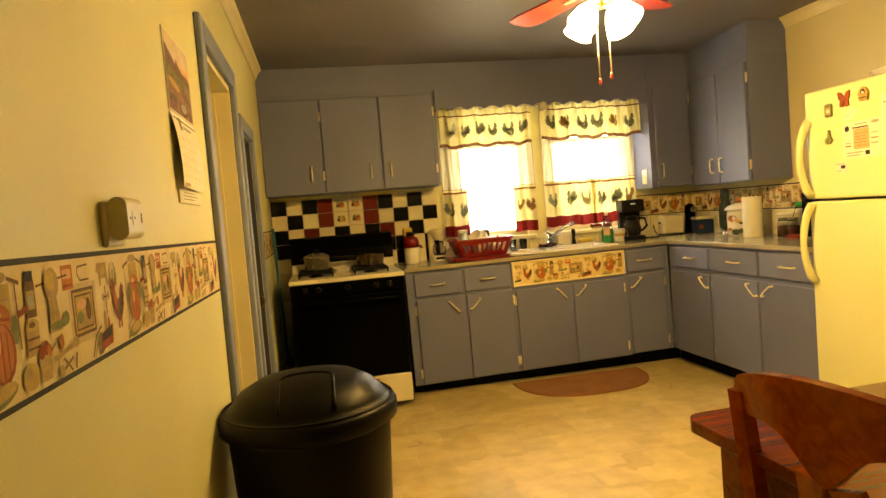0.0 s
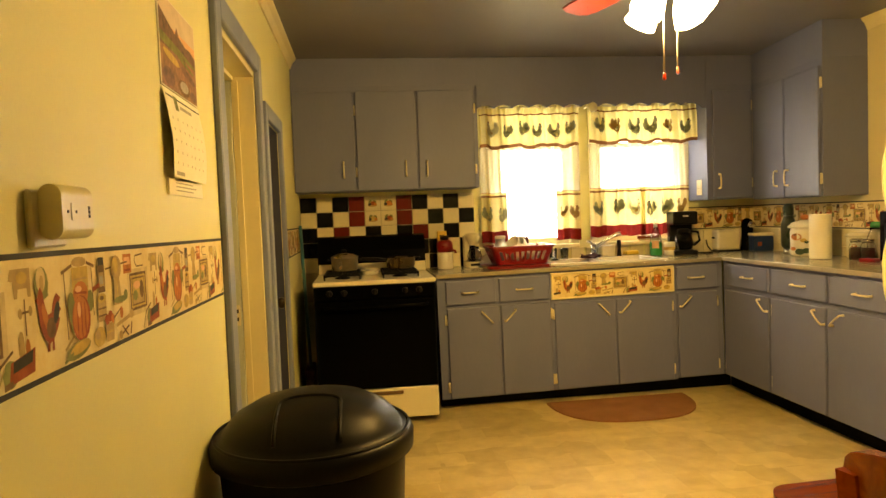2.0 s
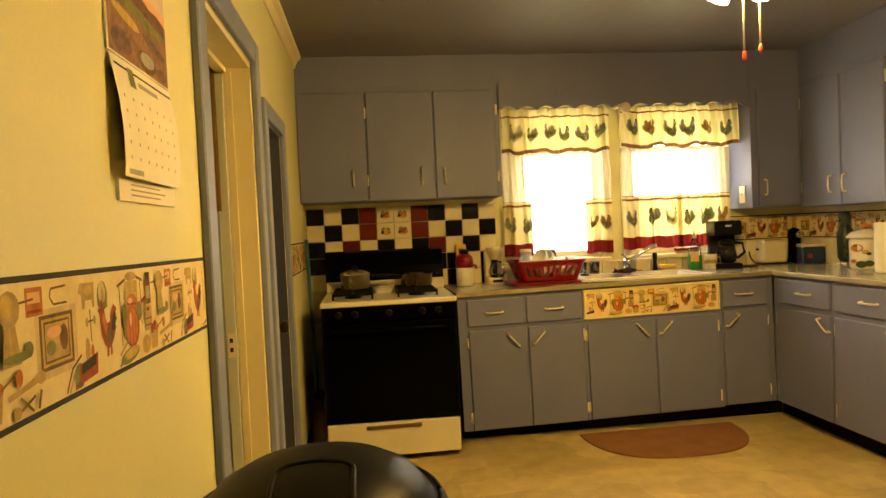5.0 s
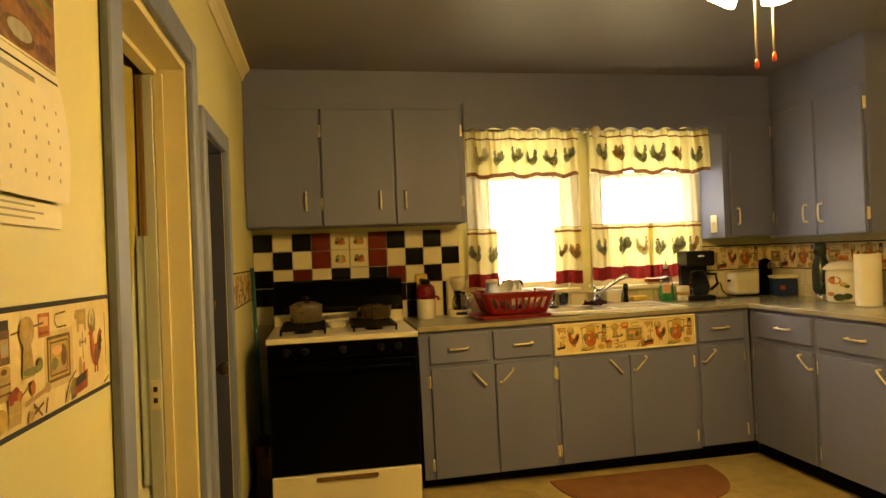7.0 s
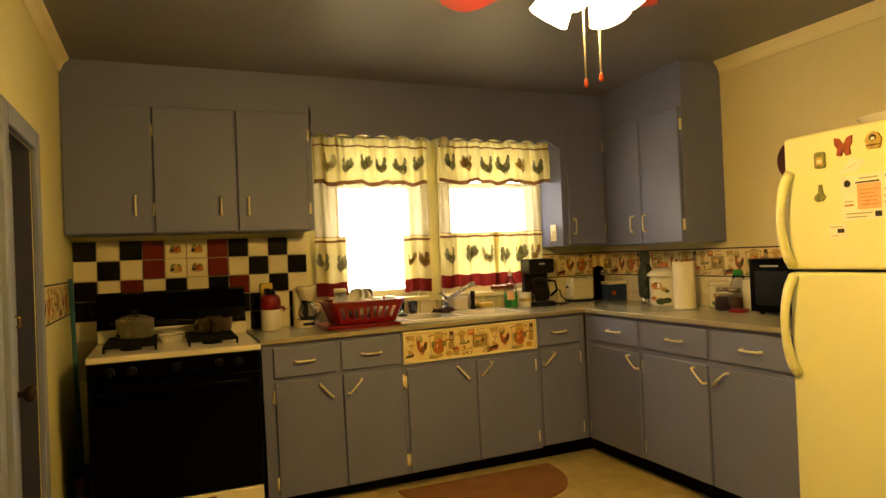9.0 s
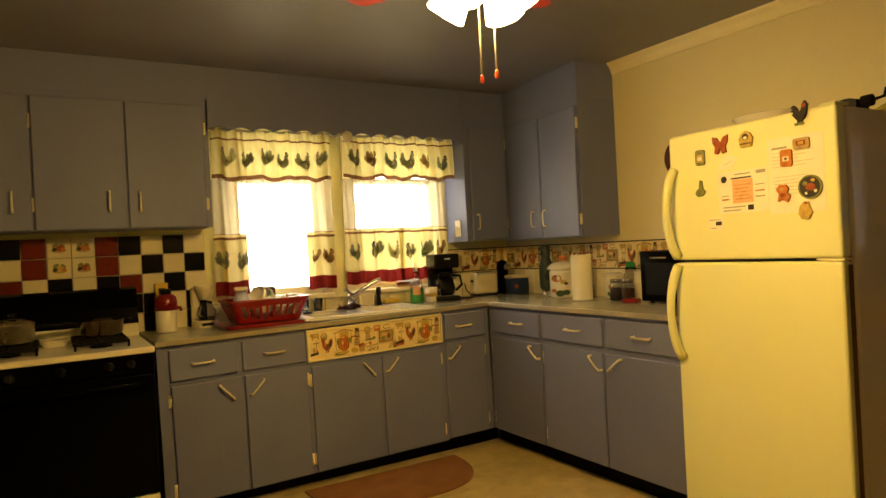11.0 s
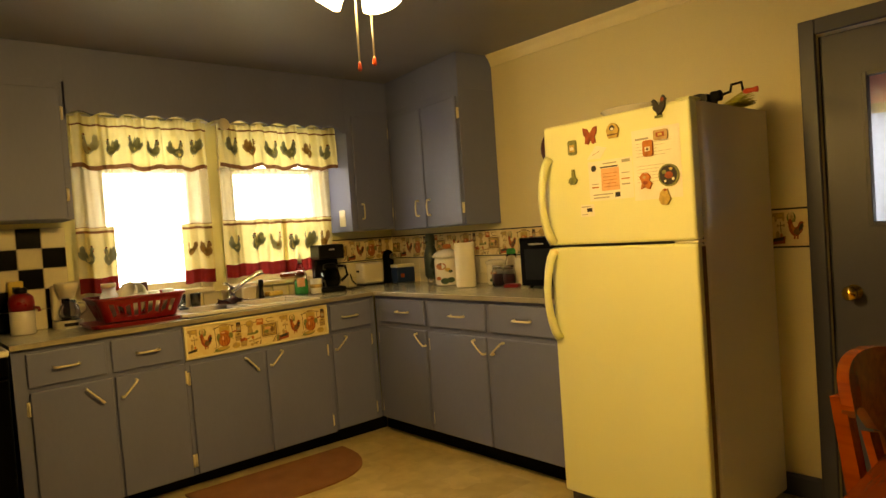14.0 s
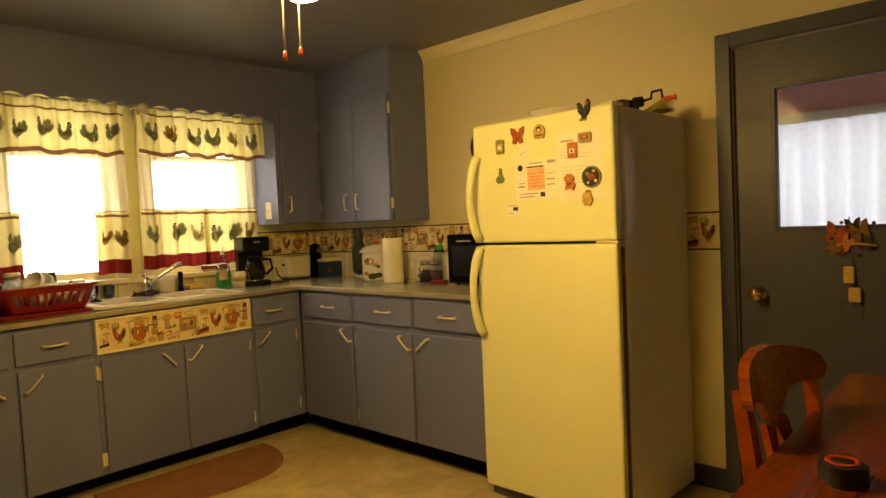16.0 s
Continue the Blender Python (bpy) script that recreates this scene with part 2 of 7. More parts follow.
def vinyl():
    """Sheet vinyl with a printed pattern of irregular stone flags."""
    m = bpy.data.materials.new("stone_print_vinyl")
    m.use_nodes = True
    nt = m.node_tree
    p = nt.nodes["Principled BSDF"]
    tc = nt.nodes.new("ShaderNodeTexCoord")
    vor, edge = nt.nodes.new("ShaderNodeTexVoronoi"), nt.nodes.new("ShaderNodeTexVoronoi")
    edge.feature = "DISTANCE_TO_EDGE"
    for v in (vor, edge):
        v.distance = "CHEBYCHEV" if v is vor else "EUCLIDEAN"
        v.inputs["Scale"].default_value, v.inputs["Randomness"].default_value = 5.5, 0.55
        nt.links.new(tc.outputs["Object"], v.inputs["Vector"])
    n1, n2 = nt.nodes.new("ShaderNodeTexNoise"), nt.nodes.new("ShaderNodeTexNoise")
    n1.inputs["Scale"].default_value, n1.inputs["Detail"].default_value = 9, 6
    n2.inputs["Scale"].default_value, n2.inputs["Detail"].default_value = 1.3, 3
    for n in (n1, n2):
        nt.links.new(tc.outputs["Object"], n.inputs["Vector"])
    sep = nt.nodes.new("ShaderNodeSeparateColor")
    nt.links.new(vor.outputs["Color"], sep.inputs[0])
    a = nt.nodes.new("ShaderNodeMath")
    a.operation = "MULTIPLY_ADD"
    a.inputs[1].default_value = 0.32
    nt.links.new(sep.outputs[0], a.inputs[0])
    nt.links.new(n1.outputs[0], a.inputs[2])
    r = nt.nodes.new("ShaderNodeValToRGB")
    r.color_ramp.elements[0].position, r.color_ramp.elements[1].position = 0.32, 0.95
    r.color_ramp.elements[0].color, r.color_ramp.elements[1].color = (0.46, 0.35, 0.155, 1), (0.74, 0.60, 0.31, 1)
    nt.links.new(a.outputs[0], r.inputs[0])
    worn = nt.nodes.new("ShaderNodeMix")
    worn.data_type, worn.blend_type = "RGBA", "MULTIPLY"
    worn.inputs["Factor"].default_value = 0.35
    nt.links.new(r.outputs[0], worn.inputs["A"])
    nt.links.new(n2.outputs[0], worn.inputs["B"])
    nt.links.new(worn.outputs["Result"], p.inputs["Base Color"])
    rr = nt.nodes.new("ShaderNodeMapRange")
    rr.inputs[3].default_value, rr.inputs[4].default_value = 0.34, 0.55
    nt.links.new(n1.outputs[0], rr.inputs[0])
    nt.links.new(rr.outputs[0], p.inputs["Roughness"])
    bp = nt.nodes.new("ShaderNodeBump")
    bp.inputs["Strength"].default_value, bp.inputs["Distance"].default_value = 0.12, 0.003
    nt.links.new(n1.outputs[0], bp.inputs["Height"])
    nt.links.new(bp.outputs[0], p.inputs["Normal"])
    return m


M["floor"] = vinyl()


def cloth(name, colour, through_share, clear=0.0):
    m = bpy.data.materials.new(name)
    m.use_nodes = True
    nt = m.node_tree
    nt.nodes.remove(nt.nodes["Principled BSDF"])
    d, tr, mix = nt.nodes.new("ShaderNodeBsdfDiffuse"), nt.nodes.new("ShaderNodeBsdfTranslucent"), nt.nodes.new("ShaderNodeMixShader")
    tc, n = nt.nodes.new("ShaderNodeTexCoord"), nt.nodes.new("ShaderNodeTexNoise")
    n.inputs["Scale"].default_value = 25
    nt.links.new(tc.outputs["Object"], n.inputs["Vector"])
    c = nt.nodes.new("ShaderNodeMix")
    c.data_type = "RGBA"
    c.inputs["A"].default_value, c.inputs["B"].default_value = (*colour, 1), (*[v * 0.85 for v in colour], 1)
    nt.links.new(n.outputs[0], c.inputs["Factor"])
    for s in (d, tr):
        nt.links.new(c.outputs["Result"], s.inputs["Color"])
    mix.inputs[0].default_value = through_share
    nt.links.new(d.outputs[0], mix.inputs[1])
    nt.links.new(tr.outputs[0], mix.inputs[2])
    last = mix
    if clear:
        tp, last = nt.nodes.new("ShaderNodeBsdfTransparent"), nt.nodes.new("ShaderNodeMixShader")
        last.inputs[0].default_value = clear
        nt.links.new(mix.outputs[0], last.inputs[1])
        nt.links.new(tp.outputs[0], last.inputs[2])
    nt.links.new(last.outputs[0], nt.nodes["Material Output"].inputs[0])
    return m


M["curtain"] = cloth("cream_curtain_cloth", (0.72, 0.62, 0.30), 0.34)
M["curtain_lined"] = cloth("cream_lined_cloth", (0.72, 0.62, 0.28), 0.32)
M["curtain_thin"] = cloth("thin_cream_cloth", (0.86, 0.80, 0.62), 0.6, 0.55)
M["curtain_red"] = cloth("red_curtain_band", (0.17, 0.016, 0.014), 0.25)
M["curtain_brown"] = cloth("brown_curtain_stripe", (0.20, 0.09, 0.04), 0.3)
M["rooster_dark"] = cloth("rooster_print_slate", (0.26, 0.27, 0.18), 0.45)
M["rooster_brown"] = cloth("rooster_print_russet", (0.36, 0.22, 0.09), 0.42)
M["rooster_grey"] = cloth("rooster_print_grey", (0.46, 0.43, 0.27), 0.45)
M["sheer"] = cloth("white_sheer", (0.74, 0.79, 0.90), 0.6)


def glass(name, colour=(1, 1, 1), rough=0.0):
    m = bpy.data.materials.new(name)
    m.use_nodes = True
    p = m.node_tree.nodes["Principled BSDF"]
    p.inputs["Base Color"].default_value = (*colour, 1)
    p.inputs["Transmission Weight"].default_value, p.inputs["Roughness"].default_value, p.inputs["IOR"].default_value = 1.0, rough, 1.45
    return m


M["glass"] = glass("clear_glass")
M["porch_pane"] = glass("thin_porch_pane")
M["porch_pane"].node_tree.nodes["Principled BSDF"].inputs["IOR"].default_value = 1.12
M["frosted"] = glass("frosted_plastic", (0.9, 0.88, 0.8), 0.45)
M["pane"] = glass("window_pane")
M["smoked"] = glass("smoked_glass", (0.25, 0.24, 0.22))


def glow(name, colour, strength):
    m = bpy.data.materials.new(name)
    m.use_nodes = True
    p = m.node_tree.nodes["Principled BSDF"]
    p.inputs["Base Color"].default_value = (*colour, 1)
    p.inputs["Emission Color"].default_value, p.inputs["Emission Strength"].default_value = (*colour, 1), strength
    return m


M["bulb"] = glow("lit_frosted_shade", (1.0, 0.84, 0.50), 40)
M["bright_sky"] = glow("hazy_sky", (0.92, 0.97, 1.0), 14)
M["porch_sky"] = glow("porch_hazy_sky", (0.72, 0.86, 1.0), 0.8)


# ---- mesh helpers ----
def flat(bm):
    return bm


def box(bm, x0, x1, y0, y1, z0, z1, bevel=0.0, seg=2):
    """Adds a box, with rounded edges if asked for, to bm."""
    m = Matrix.Translation(((x0 + x1) / 2, (y0 + y1) / 2, (z0 + z1) / 2)) @ Matrix.Diagonal((abs(x1 - x0), abs(y1 - y0), abs(z1 - z0), 1))
    vs = bmesh.ops.create_cube(bm, size=1, matrix=m)["verts"]
    if bevel:
        es = list({e for v in vs for e in v.link_edges})
        bmesh.ops.bevel(bm, geom=es, offset=bevel, segments=seg, profile=0.5, affect="EDGES")
    return bm


def lathe(bm, profile, seg=24, at=(0, 0, 0), axis="z"):
    """Turns (radius, height) pairs about an axis."""
    rings = []
    for r, h in profile:
        ring = []
        for k in range(seg):
            a = 2 * math.pi * k / seg
            p = Vector((r * math.cos(a), r * math.sin(a), h))
            if axis == "x":
                p = Vector((p.z, p.x, p.y))
            elif axis == "y":
                p = Vector((p.x, p.z, p.y))
            ring.append(bm.verts.new(p + Vector(at)))
        rings.append(ring)
    for a, b in zip(rings, rings[1:]):
        for k in range(seg):
            bm.faces.new((a[k], a[(k + 1) % seg], b[(k + 1) % seg], b[k])).smooth = True
    for ring, prof in ((rings[0], profile[0]), (rings[-1], profile[-1])):
        if prof[0] > 1e-5:
            bm.faces.new(ring)
    return bm


def tube(bm, points, r, seg=8, ends=True):
    """A round bar along points; r may be a list."""
    pts = [Vector(p) for p in points]
    rings = []
    up = Vector((0.13, 0.31, 1)).normalized()
    for i, p in enumerate(pts):
        d = (pts[min(i + 1, len(pts) - 1)] - pts[max(i - 1, 0)]).normalized()
        s = d.cross(up)
        if s.length < 0.05:
            s = d.cross(Vector((1, 0, 0)))
        s.normalize()
        u = s.cross(d)
        rr = r[i] if isinstance(r, (list, tuple)) else r
        rings.append([bm.verts.new(p + rr * (math.cos(a) * s + math.sin(a) * u)) for a in (2 * math.pi * k / seg for k in range(seg))])
    for a, b in zip(rings, rings[1:]):
        for k in range(seg):
            bm.faces.new((a[k], a[(k + 1) % seg], b[(k + 1) % seg], b[k])).smooth = True
    if ends:
        bm.faces.new(rings[0])
        bm.faces.new(rings[-1])
    return bm


def extrude_shape(bm, outline, put, depth):
    """A flat outline (u, v) made into a slab; put(u, v, w) gives the place."""
    a = [bm.verts.new(put(u, v, 0)) for u, v in outline]
    b = [bm.verts.new(put(u, v, depth)) for u, v in outline]
    n = len(outline)
    bm.faces.new(a)
    bm.faces.new(b[::-1])
    for k in range(n):
        bm.faces.new((a[k], b[k], b[(k + 1) % n], a[(k + 1) % n]))
    return bm


def rounded(u0, v0, u1, v1, r, n=5):
    pts = []
    for cu, cv, a0 in ((u1 - r, v1 - r, 0), (u0 + r, v1 - r, 90), (u0 + r, v0 + r, 180), (u1 - r, v0 + r, 270)):
        for k in range(n + 1):
            a = radians(a0 + 90 * k / n)
            pts.append((cu + r * math.cos(a), cv + r * math.sin(a)))
    return pts


def BM():
    return bmesh.new()


def part(name, bm, mat, parent=None, label="", at=None):
    """Links a bmesh as one mesh object under a thing or a part."""
    bmesh.ops.recalc_face_normals(bm, faces=bm.faces)
    me = bpy.data.meshes.new(name)
    bm.to_mesh(me)
    bm.free()
    for m in (mat if isinstance(mat, (list, tuple)) else [mat]):
        me.materials.append(M[m] if isinstance(m, str) else m)
    ob = new(name, me)
    if parent:
        ob.parent = parent
    if at is not None:
        ob.matrix_basis = at
    if label:
        ob["label"] = label
    return ob


def thing(name, m, label, category, group=""):
    e = new(name)
    e.empty_display_size = 0.1
    e.matrix_basis = m
    return tagged(e, label, category, group)


def structure(name, bm, mat, label="", category=""):
    return tagged(part(name, bm, mat), label, category or name.split("_")[0], kind="structure")


def ellipse(cu, cv, ru, rv, n=12, tilt=0.0):
    c, s = math.cos(tilt), math.sin(tilt)
    pts = []
    for k in range(n):
        a = 2 * math.pi * k / n
        u, v = ru * math.cos(a), rv * math.sin(a)
        pts.append((cu + u * c - v * s, cv + u * s + v * c))
    return pts


def bar(u0, v0, u1, v1, w):
    d = Vector((u1 - u0, v1 - v0)).normalized() * w / 2
    return [(u0 - d.y, v0 + d.x), (u0 + d.y, v0 - d.x), (u1 + d.y, v1 - d.x), (u1 - d.y, v1 + d.x)]


def rect(u0, v0, u1, v1):
    return [(u0, v0), (u1, v0), (u1, v1), (u0, v1)]


ROOSTER = [(-0.46, 0.66), (-0.30, 0.76), (-0.16, 0.62), (-0.08, 0.42), (0.06, 0.40), (0.15, 0.60), (0.20, 0.80), (0.28, 0.92), (0.35, 0.85), (0.39, 0.74), (0.48, 0.70),
           (0.40, 0.63), (0.39, 0.46), (0.35, 0.20), (0.23, 0.00), (0.11, -0.09), (0.15, -0.26), (0.05, -0.26), (0.03, -0.12), (-0.05, -0.10), (-0.03, -0.26), (-0.13, -0.26),
           (-0.13, -0.06), (-0.29, 0.10), (-0.40, 0.28), (-0.31, 0.36), (-0.47, 0.44), (-0.36, 0.54)]


def rooster(cu, cv, size, turn=1):
    return [(cu + turn * u * size, cv + (v - 0.2) * size) for u, v in ROOSTER]


def fowl(cu, cv, size, turn, plume):
    """A printed cock: (shade, outline) with shade 0 body, 1 light feathers, 2 red comb; plume: share of tail."""
    body = [(0.26, 0.28), (0.36, 0.10), (0.31, -0.10), (0.16, -0.24), (-0.06, -0.24), (-0.24, -0.10), (-0.32, 0.08), (-0.28, 0.20), (-0.10, 0.16), (0.03, 0.22), (0.08, 0.40), (0.14, 0.54), (0.25, 0.55), (0.36, 0.46), (0.28, 0.41)]
    tail = [[(-0.08, 0.0), (-0.32, 0.08), (-0.47, 0.30), (-0.46, 0.52), (-0.34, 0.62), (-0.24, 0.52), (-0.22, 0.34), (-0.08, 0.16)],
            [(-0.16, -0.10), (-0.42, -0.02), (-0.56, 0.18), (-0.56, 0.36), (-0.44, 0.30), (-0.28, 0.16)],
            [(-0.02, 0.06), (-0.20, 0.26), (-0.24, 0.44), (-0.14, 0.57), (-0.06, 0.42), (0.02, 0.20)]]
    shapes = [(0, p) for p in tail[:plume]] + [(0, body)]
    shapes += [(0, bar(0.02, -0.16, 0.00, -0.36, 0.035)), (0, bar(0.12, -0.16, 0.13, -0.36, 0.035)), (1, ellipse(0.00, 0.02, 0.14, 0.07, 10, 0.4)), (1, ellipse(0.17, 0.28, 0.045, 0.13, 10, -0.2)), (2, ellipse(0.19, 0.57, 0.08, 0.04, 8)), (2, ellipse(0.29, 0.36, 0.03, 0.05, 8))]
    return [(k, [(cu + turn * u * size * 0.74, cv + (v - 0.1) * size) for u, v in p]) for k, p in shapes]


def print_faces(bm, shapes, put, inks):
    """Printed shapes as thin faces, each later one a hair prouder."""
    for i, (ink, outline, *order) in enumerate(shapes):
        h = 0.0006 + 0.00003 * (order[0] if order else i)
        f = bm.faces.new([bm.verts.new(put(u, v, h)) for u, v in outline])
        f.material_index = inks.index(ink)
    return bm

# ---- structure ----
XL, XR, YB, YS, CEIL = -0.27, 3.29, 6.08, -0.70, 2.405
YF, RF = 5.465, 2.668           # fronts of the base cabinets along the north and east walls
UF, UR = 5.775, 2.985           # fronts of the wall cabinets
NORTH_OPEN = [(1.21, 1.77, 1.05, 2.12), (2.00, 2.67, 1.05, 2.12)]
WEST_OPEN = [(3.360, 4.140, 0.0, 1.955), (4.395, 4.900, 0.0, 1.79)]
EAST_OPEN = [(2.145, 2.955, 0.0, 2.020)]


def wall(name, put, a0, a1, z1, openings, mat, label):
    """A wall 0.12 thick with openings through it; put(a, w, z) gives the place."""
    bm = BM()
    cuts = sorted({a0, a1, *[v for o in openings for v in o[:2]]})
    for p, q in zip(cuts, cuts[1:]):
        spans = [(0.0, z1)]
        for o in openings:
            if o[0] <= p and q <= o[1]:
                spans = [s for s in ((0.0, o[2]), (o[3], z1)) if s[1] - s[0] > 1e-4]
        for lo, hi in spans:
            (xa, ya, za), (xb, yb, zb) = put(p, 0, lo), put(q, 0.12, hi)
            box(bm, min(xa, xb), max(xa, xb), min(ya, yb), max(ya, yb), lo, hi)
    return structure(name, bm, mat, label, "wall")


wall("wall_north", lambda a, w, z: (a, YB + w, z), XL - 0.12, XR + 0.12, CEIL, NORTH_OPEN, "wall", "cream painted wall behind the sink and stove")
wall("wall_west", lambda a, w, z: (XL - w, a, z), YS, YB, CEIL, WEST_OPEN, "wall", "cream painted panelled wall with two doorways")
wall("wall_east", lambda a, w, z: (XR + w, a, z), YS, YB, CEIL, EAST_OPEN, "wall_east", "cream plastered wall behind the refrigerator")
wall("wall_south", lambda a, w, z: (a, YS - w, z), XL - 0.12, XR + 0.12, CEIL, [], "wall", "plain cream wall closing the kitchen")
structure("floor", box(box(BM(), XL - 0.12, XR + 0.12, YS - 0.12, YB + 0.12, -0.1, 0.0), XL - 1.25, XL - 0.12, 2.9, 4.7, -0.1, 0.0), "floor", "beige stone-print sheet vinyl kitchen floor", "floor")
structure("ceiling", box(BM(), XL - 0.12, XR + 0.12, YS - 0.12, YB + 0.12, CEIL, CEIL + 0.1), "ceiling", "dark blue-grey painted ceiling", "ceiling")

# crown mouldings, a plain board with a cove on the two side walls
for name, put, a0, a1 in (("trim_west", lambda a, w, z: (XL + w, a, z), YS, UF + 0.0), ("trim_east", lambda a, w, z: (XR - w, a, z), YS, 4.872)):
    prof = [(0, -0.07), (0.010, -0.07), (0.014, -0.055), (0.026, -0.03), (0.045, -0.012), (0.05, 0.0), (0, 0)]
    bm = BM()
    extrude_shape(bm, prof, lambda u, v, w, put=put, a0=a0, a1=a1: put(a0 + (a1 - a0) * w, u, CEIL + v), 1.0)
    structure(name, bm, "trim", "cream crown moulding under the ceiling", "trim")
for name, put, spans in (("baseboard_west", lambda a, w, z: (XL + w, a, z), ((YS, 3.272), (4.98, YB))), ("baseboard_east", lambda a, w, z: (XR - w, a, z), ((YS, 2.07), (3.02, 3.9)))):
    bm = BM()
    for a0, a1 in spans:
        extrude_shape(bm, [(0, 0), (0.014, 0), (0.014, 0.085), (0.009, 0.10), (0, 0.10)], lambda u, v, w, put=put, a0=a0, a1=a1: put(a0 + (a1 - a0) * w, u, v), 1.0)
    structure(name, bm, "blue_door", "baseboard in the shade-darkened blue paint", "baseboard")


def casing(name, put, a0, a1, top, w, mat, label):
    """Door casing: two uprights and a head, mitred square."""
    bm = BM()
    for p, q, lo, hi in ((a0 - w, a0, 0, top + w), (a1, a1 + w, 0, top + w), (a0, a1, top, top + w)):
        (xa, ya, za), (xb, yb, zb) = put(p, 0.0, lo), put(q, 0.022, hi)
        box(bm, min(xa, xb), max(xa, xb), min(ya, yb), max(ya, yb), lo, hi, 0.004, 1)
    return structure(name, bm, mat, label, "door frame")


west = lambda a, w, z: (XL + w, a, z)
east = lambda a, w, z: (XR - w, a, z)
north = lambda a, w, z: (a, YB - w, z)
casing("door_frame_1", west, 3.360, 4.140, 1.955, 0.085, "blue_trim", "blue painted casing of the open doorway")
casing("door_frame_2", west, 4.395, 4.900, 1.79, 0.075, "blue_trim", "blue painted casing of the narrow closet door")
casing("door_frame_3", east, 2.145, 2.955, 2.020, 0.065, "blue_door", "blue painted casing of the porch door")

# cream jamb lining of the open doorway, with stops, and the closet behind it
bm = BM()
box(bm, XL - 0.092, XL - 0.001, 4.115, 4.138, 0, 1.93)
box(bm, XL - 0.122, XL - 0.001, 3.362, 3.385, 0, 1.93)
box(bm, XL - 0.122, XL - 0.001, 3.362, 4.138, 1.932, 1.953)
box(bm, XL - 0.092, XL - 0.066, 4.104, 4.1145, 0, 1.913)
box(bm, XL - 0.122, XL - 0.085, 3.3855, 3.402, 0, 1.913)
box(bm, XL - 0.122, XL - 0.085, 3.3855, 4.1145, 1.915, 1.9315)
structure("door_jamb_1", bm, "trim", "cream painted jamb and stop of the open doorway", "door frame")
inner = thing("inner_door", pose(XL - 0.115, 4.10, 0), "pale blue painted door standing open beyond the doorway", "door")
part("door_leaf", box(BM(), -0.020, 0.020, 0.0, 0.25, 0.01, 1.91, 0.003, 1), "pale_door", inner)
lp = part("latch_plate", box(BM(), -0.013, 0.013, -0.002, -0.0002, 0.855, 0.945), "ivory", inner, "ivory latch plate")
for z in (0.875, 0.91):
    part("latch_hole", box(BM(), -0.006, 0.006, -0.0035, -0.0021, z, z + 0.016), "ink_dark", lp)
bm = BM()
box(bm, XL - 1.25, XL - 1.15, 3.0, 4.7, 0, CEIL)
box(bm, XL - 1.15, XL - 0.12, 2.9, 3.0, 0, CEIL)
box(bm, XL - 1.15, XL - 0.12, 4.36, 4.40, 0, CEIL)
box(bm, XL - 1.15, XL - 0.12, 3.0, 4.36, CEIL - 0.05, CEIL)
structure("wall_closet", bm, "closet", "plaster walls of the space behind the doorway, its dimness put into their colour", "wall")


def drape(name, put, a0, a1, z0, z1, folds, depth, mat, label, cat="curtain", flare=0.0, cols=70, rows=10):
    bm = BM()
    grid = []
    for j in range(rows + 1):
        z = z1 + (z0 - z1) * j / rows
        row = []
        for i in range(cols + 1):
            s = i / cols
            a = a0 + (a1 - a0) * s + flare * (s - 0.5) * j / rows
            w = depth * (0.6 + 0.4 * j / rows) * math.sin(folds * 2 * math.pi * s + 1.7 * math.sin(5 * s))
            row.append(bm.verts.new(put(a, w, z)))
        grid.append(row)
    for j in range(rows):
        for i in range(cols):
            bm.faces.new((grid[j][i], grid[j][i + 1], grid[j + 1][i + 1], grid[j + 1][i])).smooth = True
    ob = part(name, bm, mat)
    return tagged(ob, label, cat)


part("door_panel", box(BM(), -0.55, 0.0, 0.0, 0.03, 0.01, 1.91, 0.003, 1), "pale_door", inner, "", Matrix.Translation((-0.022, 0.012, 0)) @ Matrix.Rotation(radians(42), 4, "Z"))


def slant(d, w, z):
    """Along the open door, d from its latch edge and w off its face."""
    return (XL - 0.137 - 0.743 * d + 0.669 * w, 4.112 - 0.669 * d - 0.743 * w, z)


drape("hanging_cloth", lambda a, w, z: (XL - 0.140 + w, 3.86 + (a - 3.86) * min(max((z - 0.92) / 0.75, 0.12), 1.0), z), 3.86, 4.055, 1.02, 1.905, 3, 0.014, "olive_cloth", "olive yellow cloth tapering down inside the doorway", "cloth")
drape("hanging_cloth", lambda a, w, z: (a, 4.088 + w, z), XL - 0.150, XL - 0.122, 1.40, 1.905, 1.5, 0.004, "brown_cloth", "narrow brown cloth hanging on the open door", "cloth")
drape("hanging_cloth", lambda a, w, z: slant(a + 0.10 * max(1.45 - z, 0), 0.020 + w, z), 0.034, 0.42, 0.90, 1.90, 6, 0.012, "olive_cloth", "olive yellow cloth hanging beyond the doorway", "cloth")
drape("hanging_cloth", lambda a, w, z: slant(a, 0.012 + w, z), 0.004, 0.030, 0.62, 1.90, 1, 0.004, "grey_cloth", "grey-blue cloth hanging beyond the doorway", "cloth")

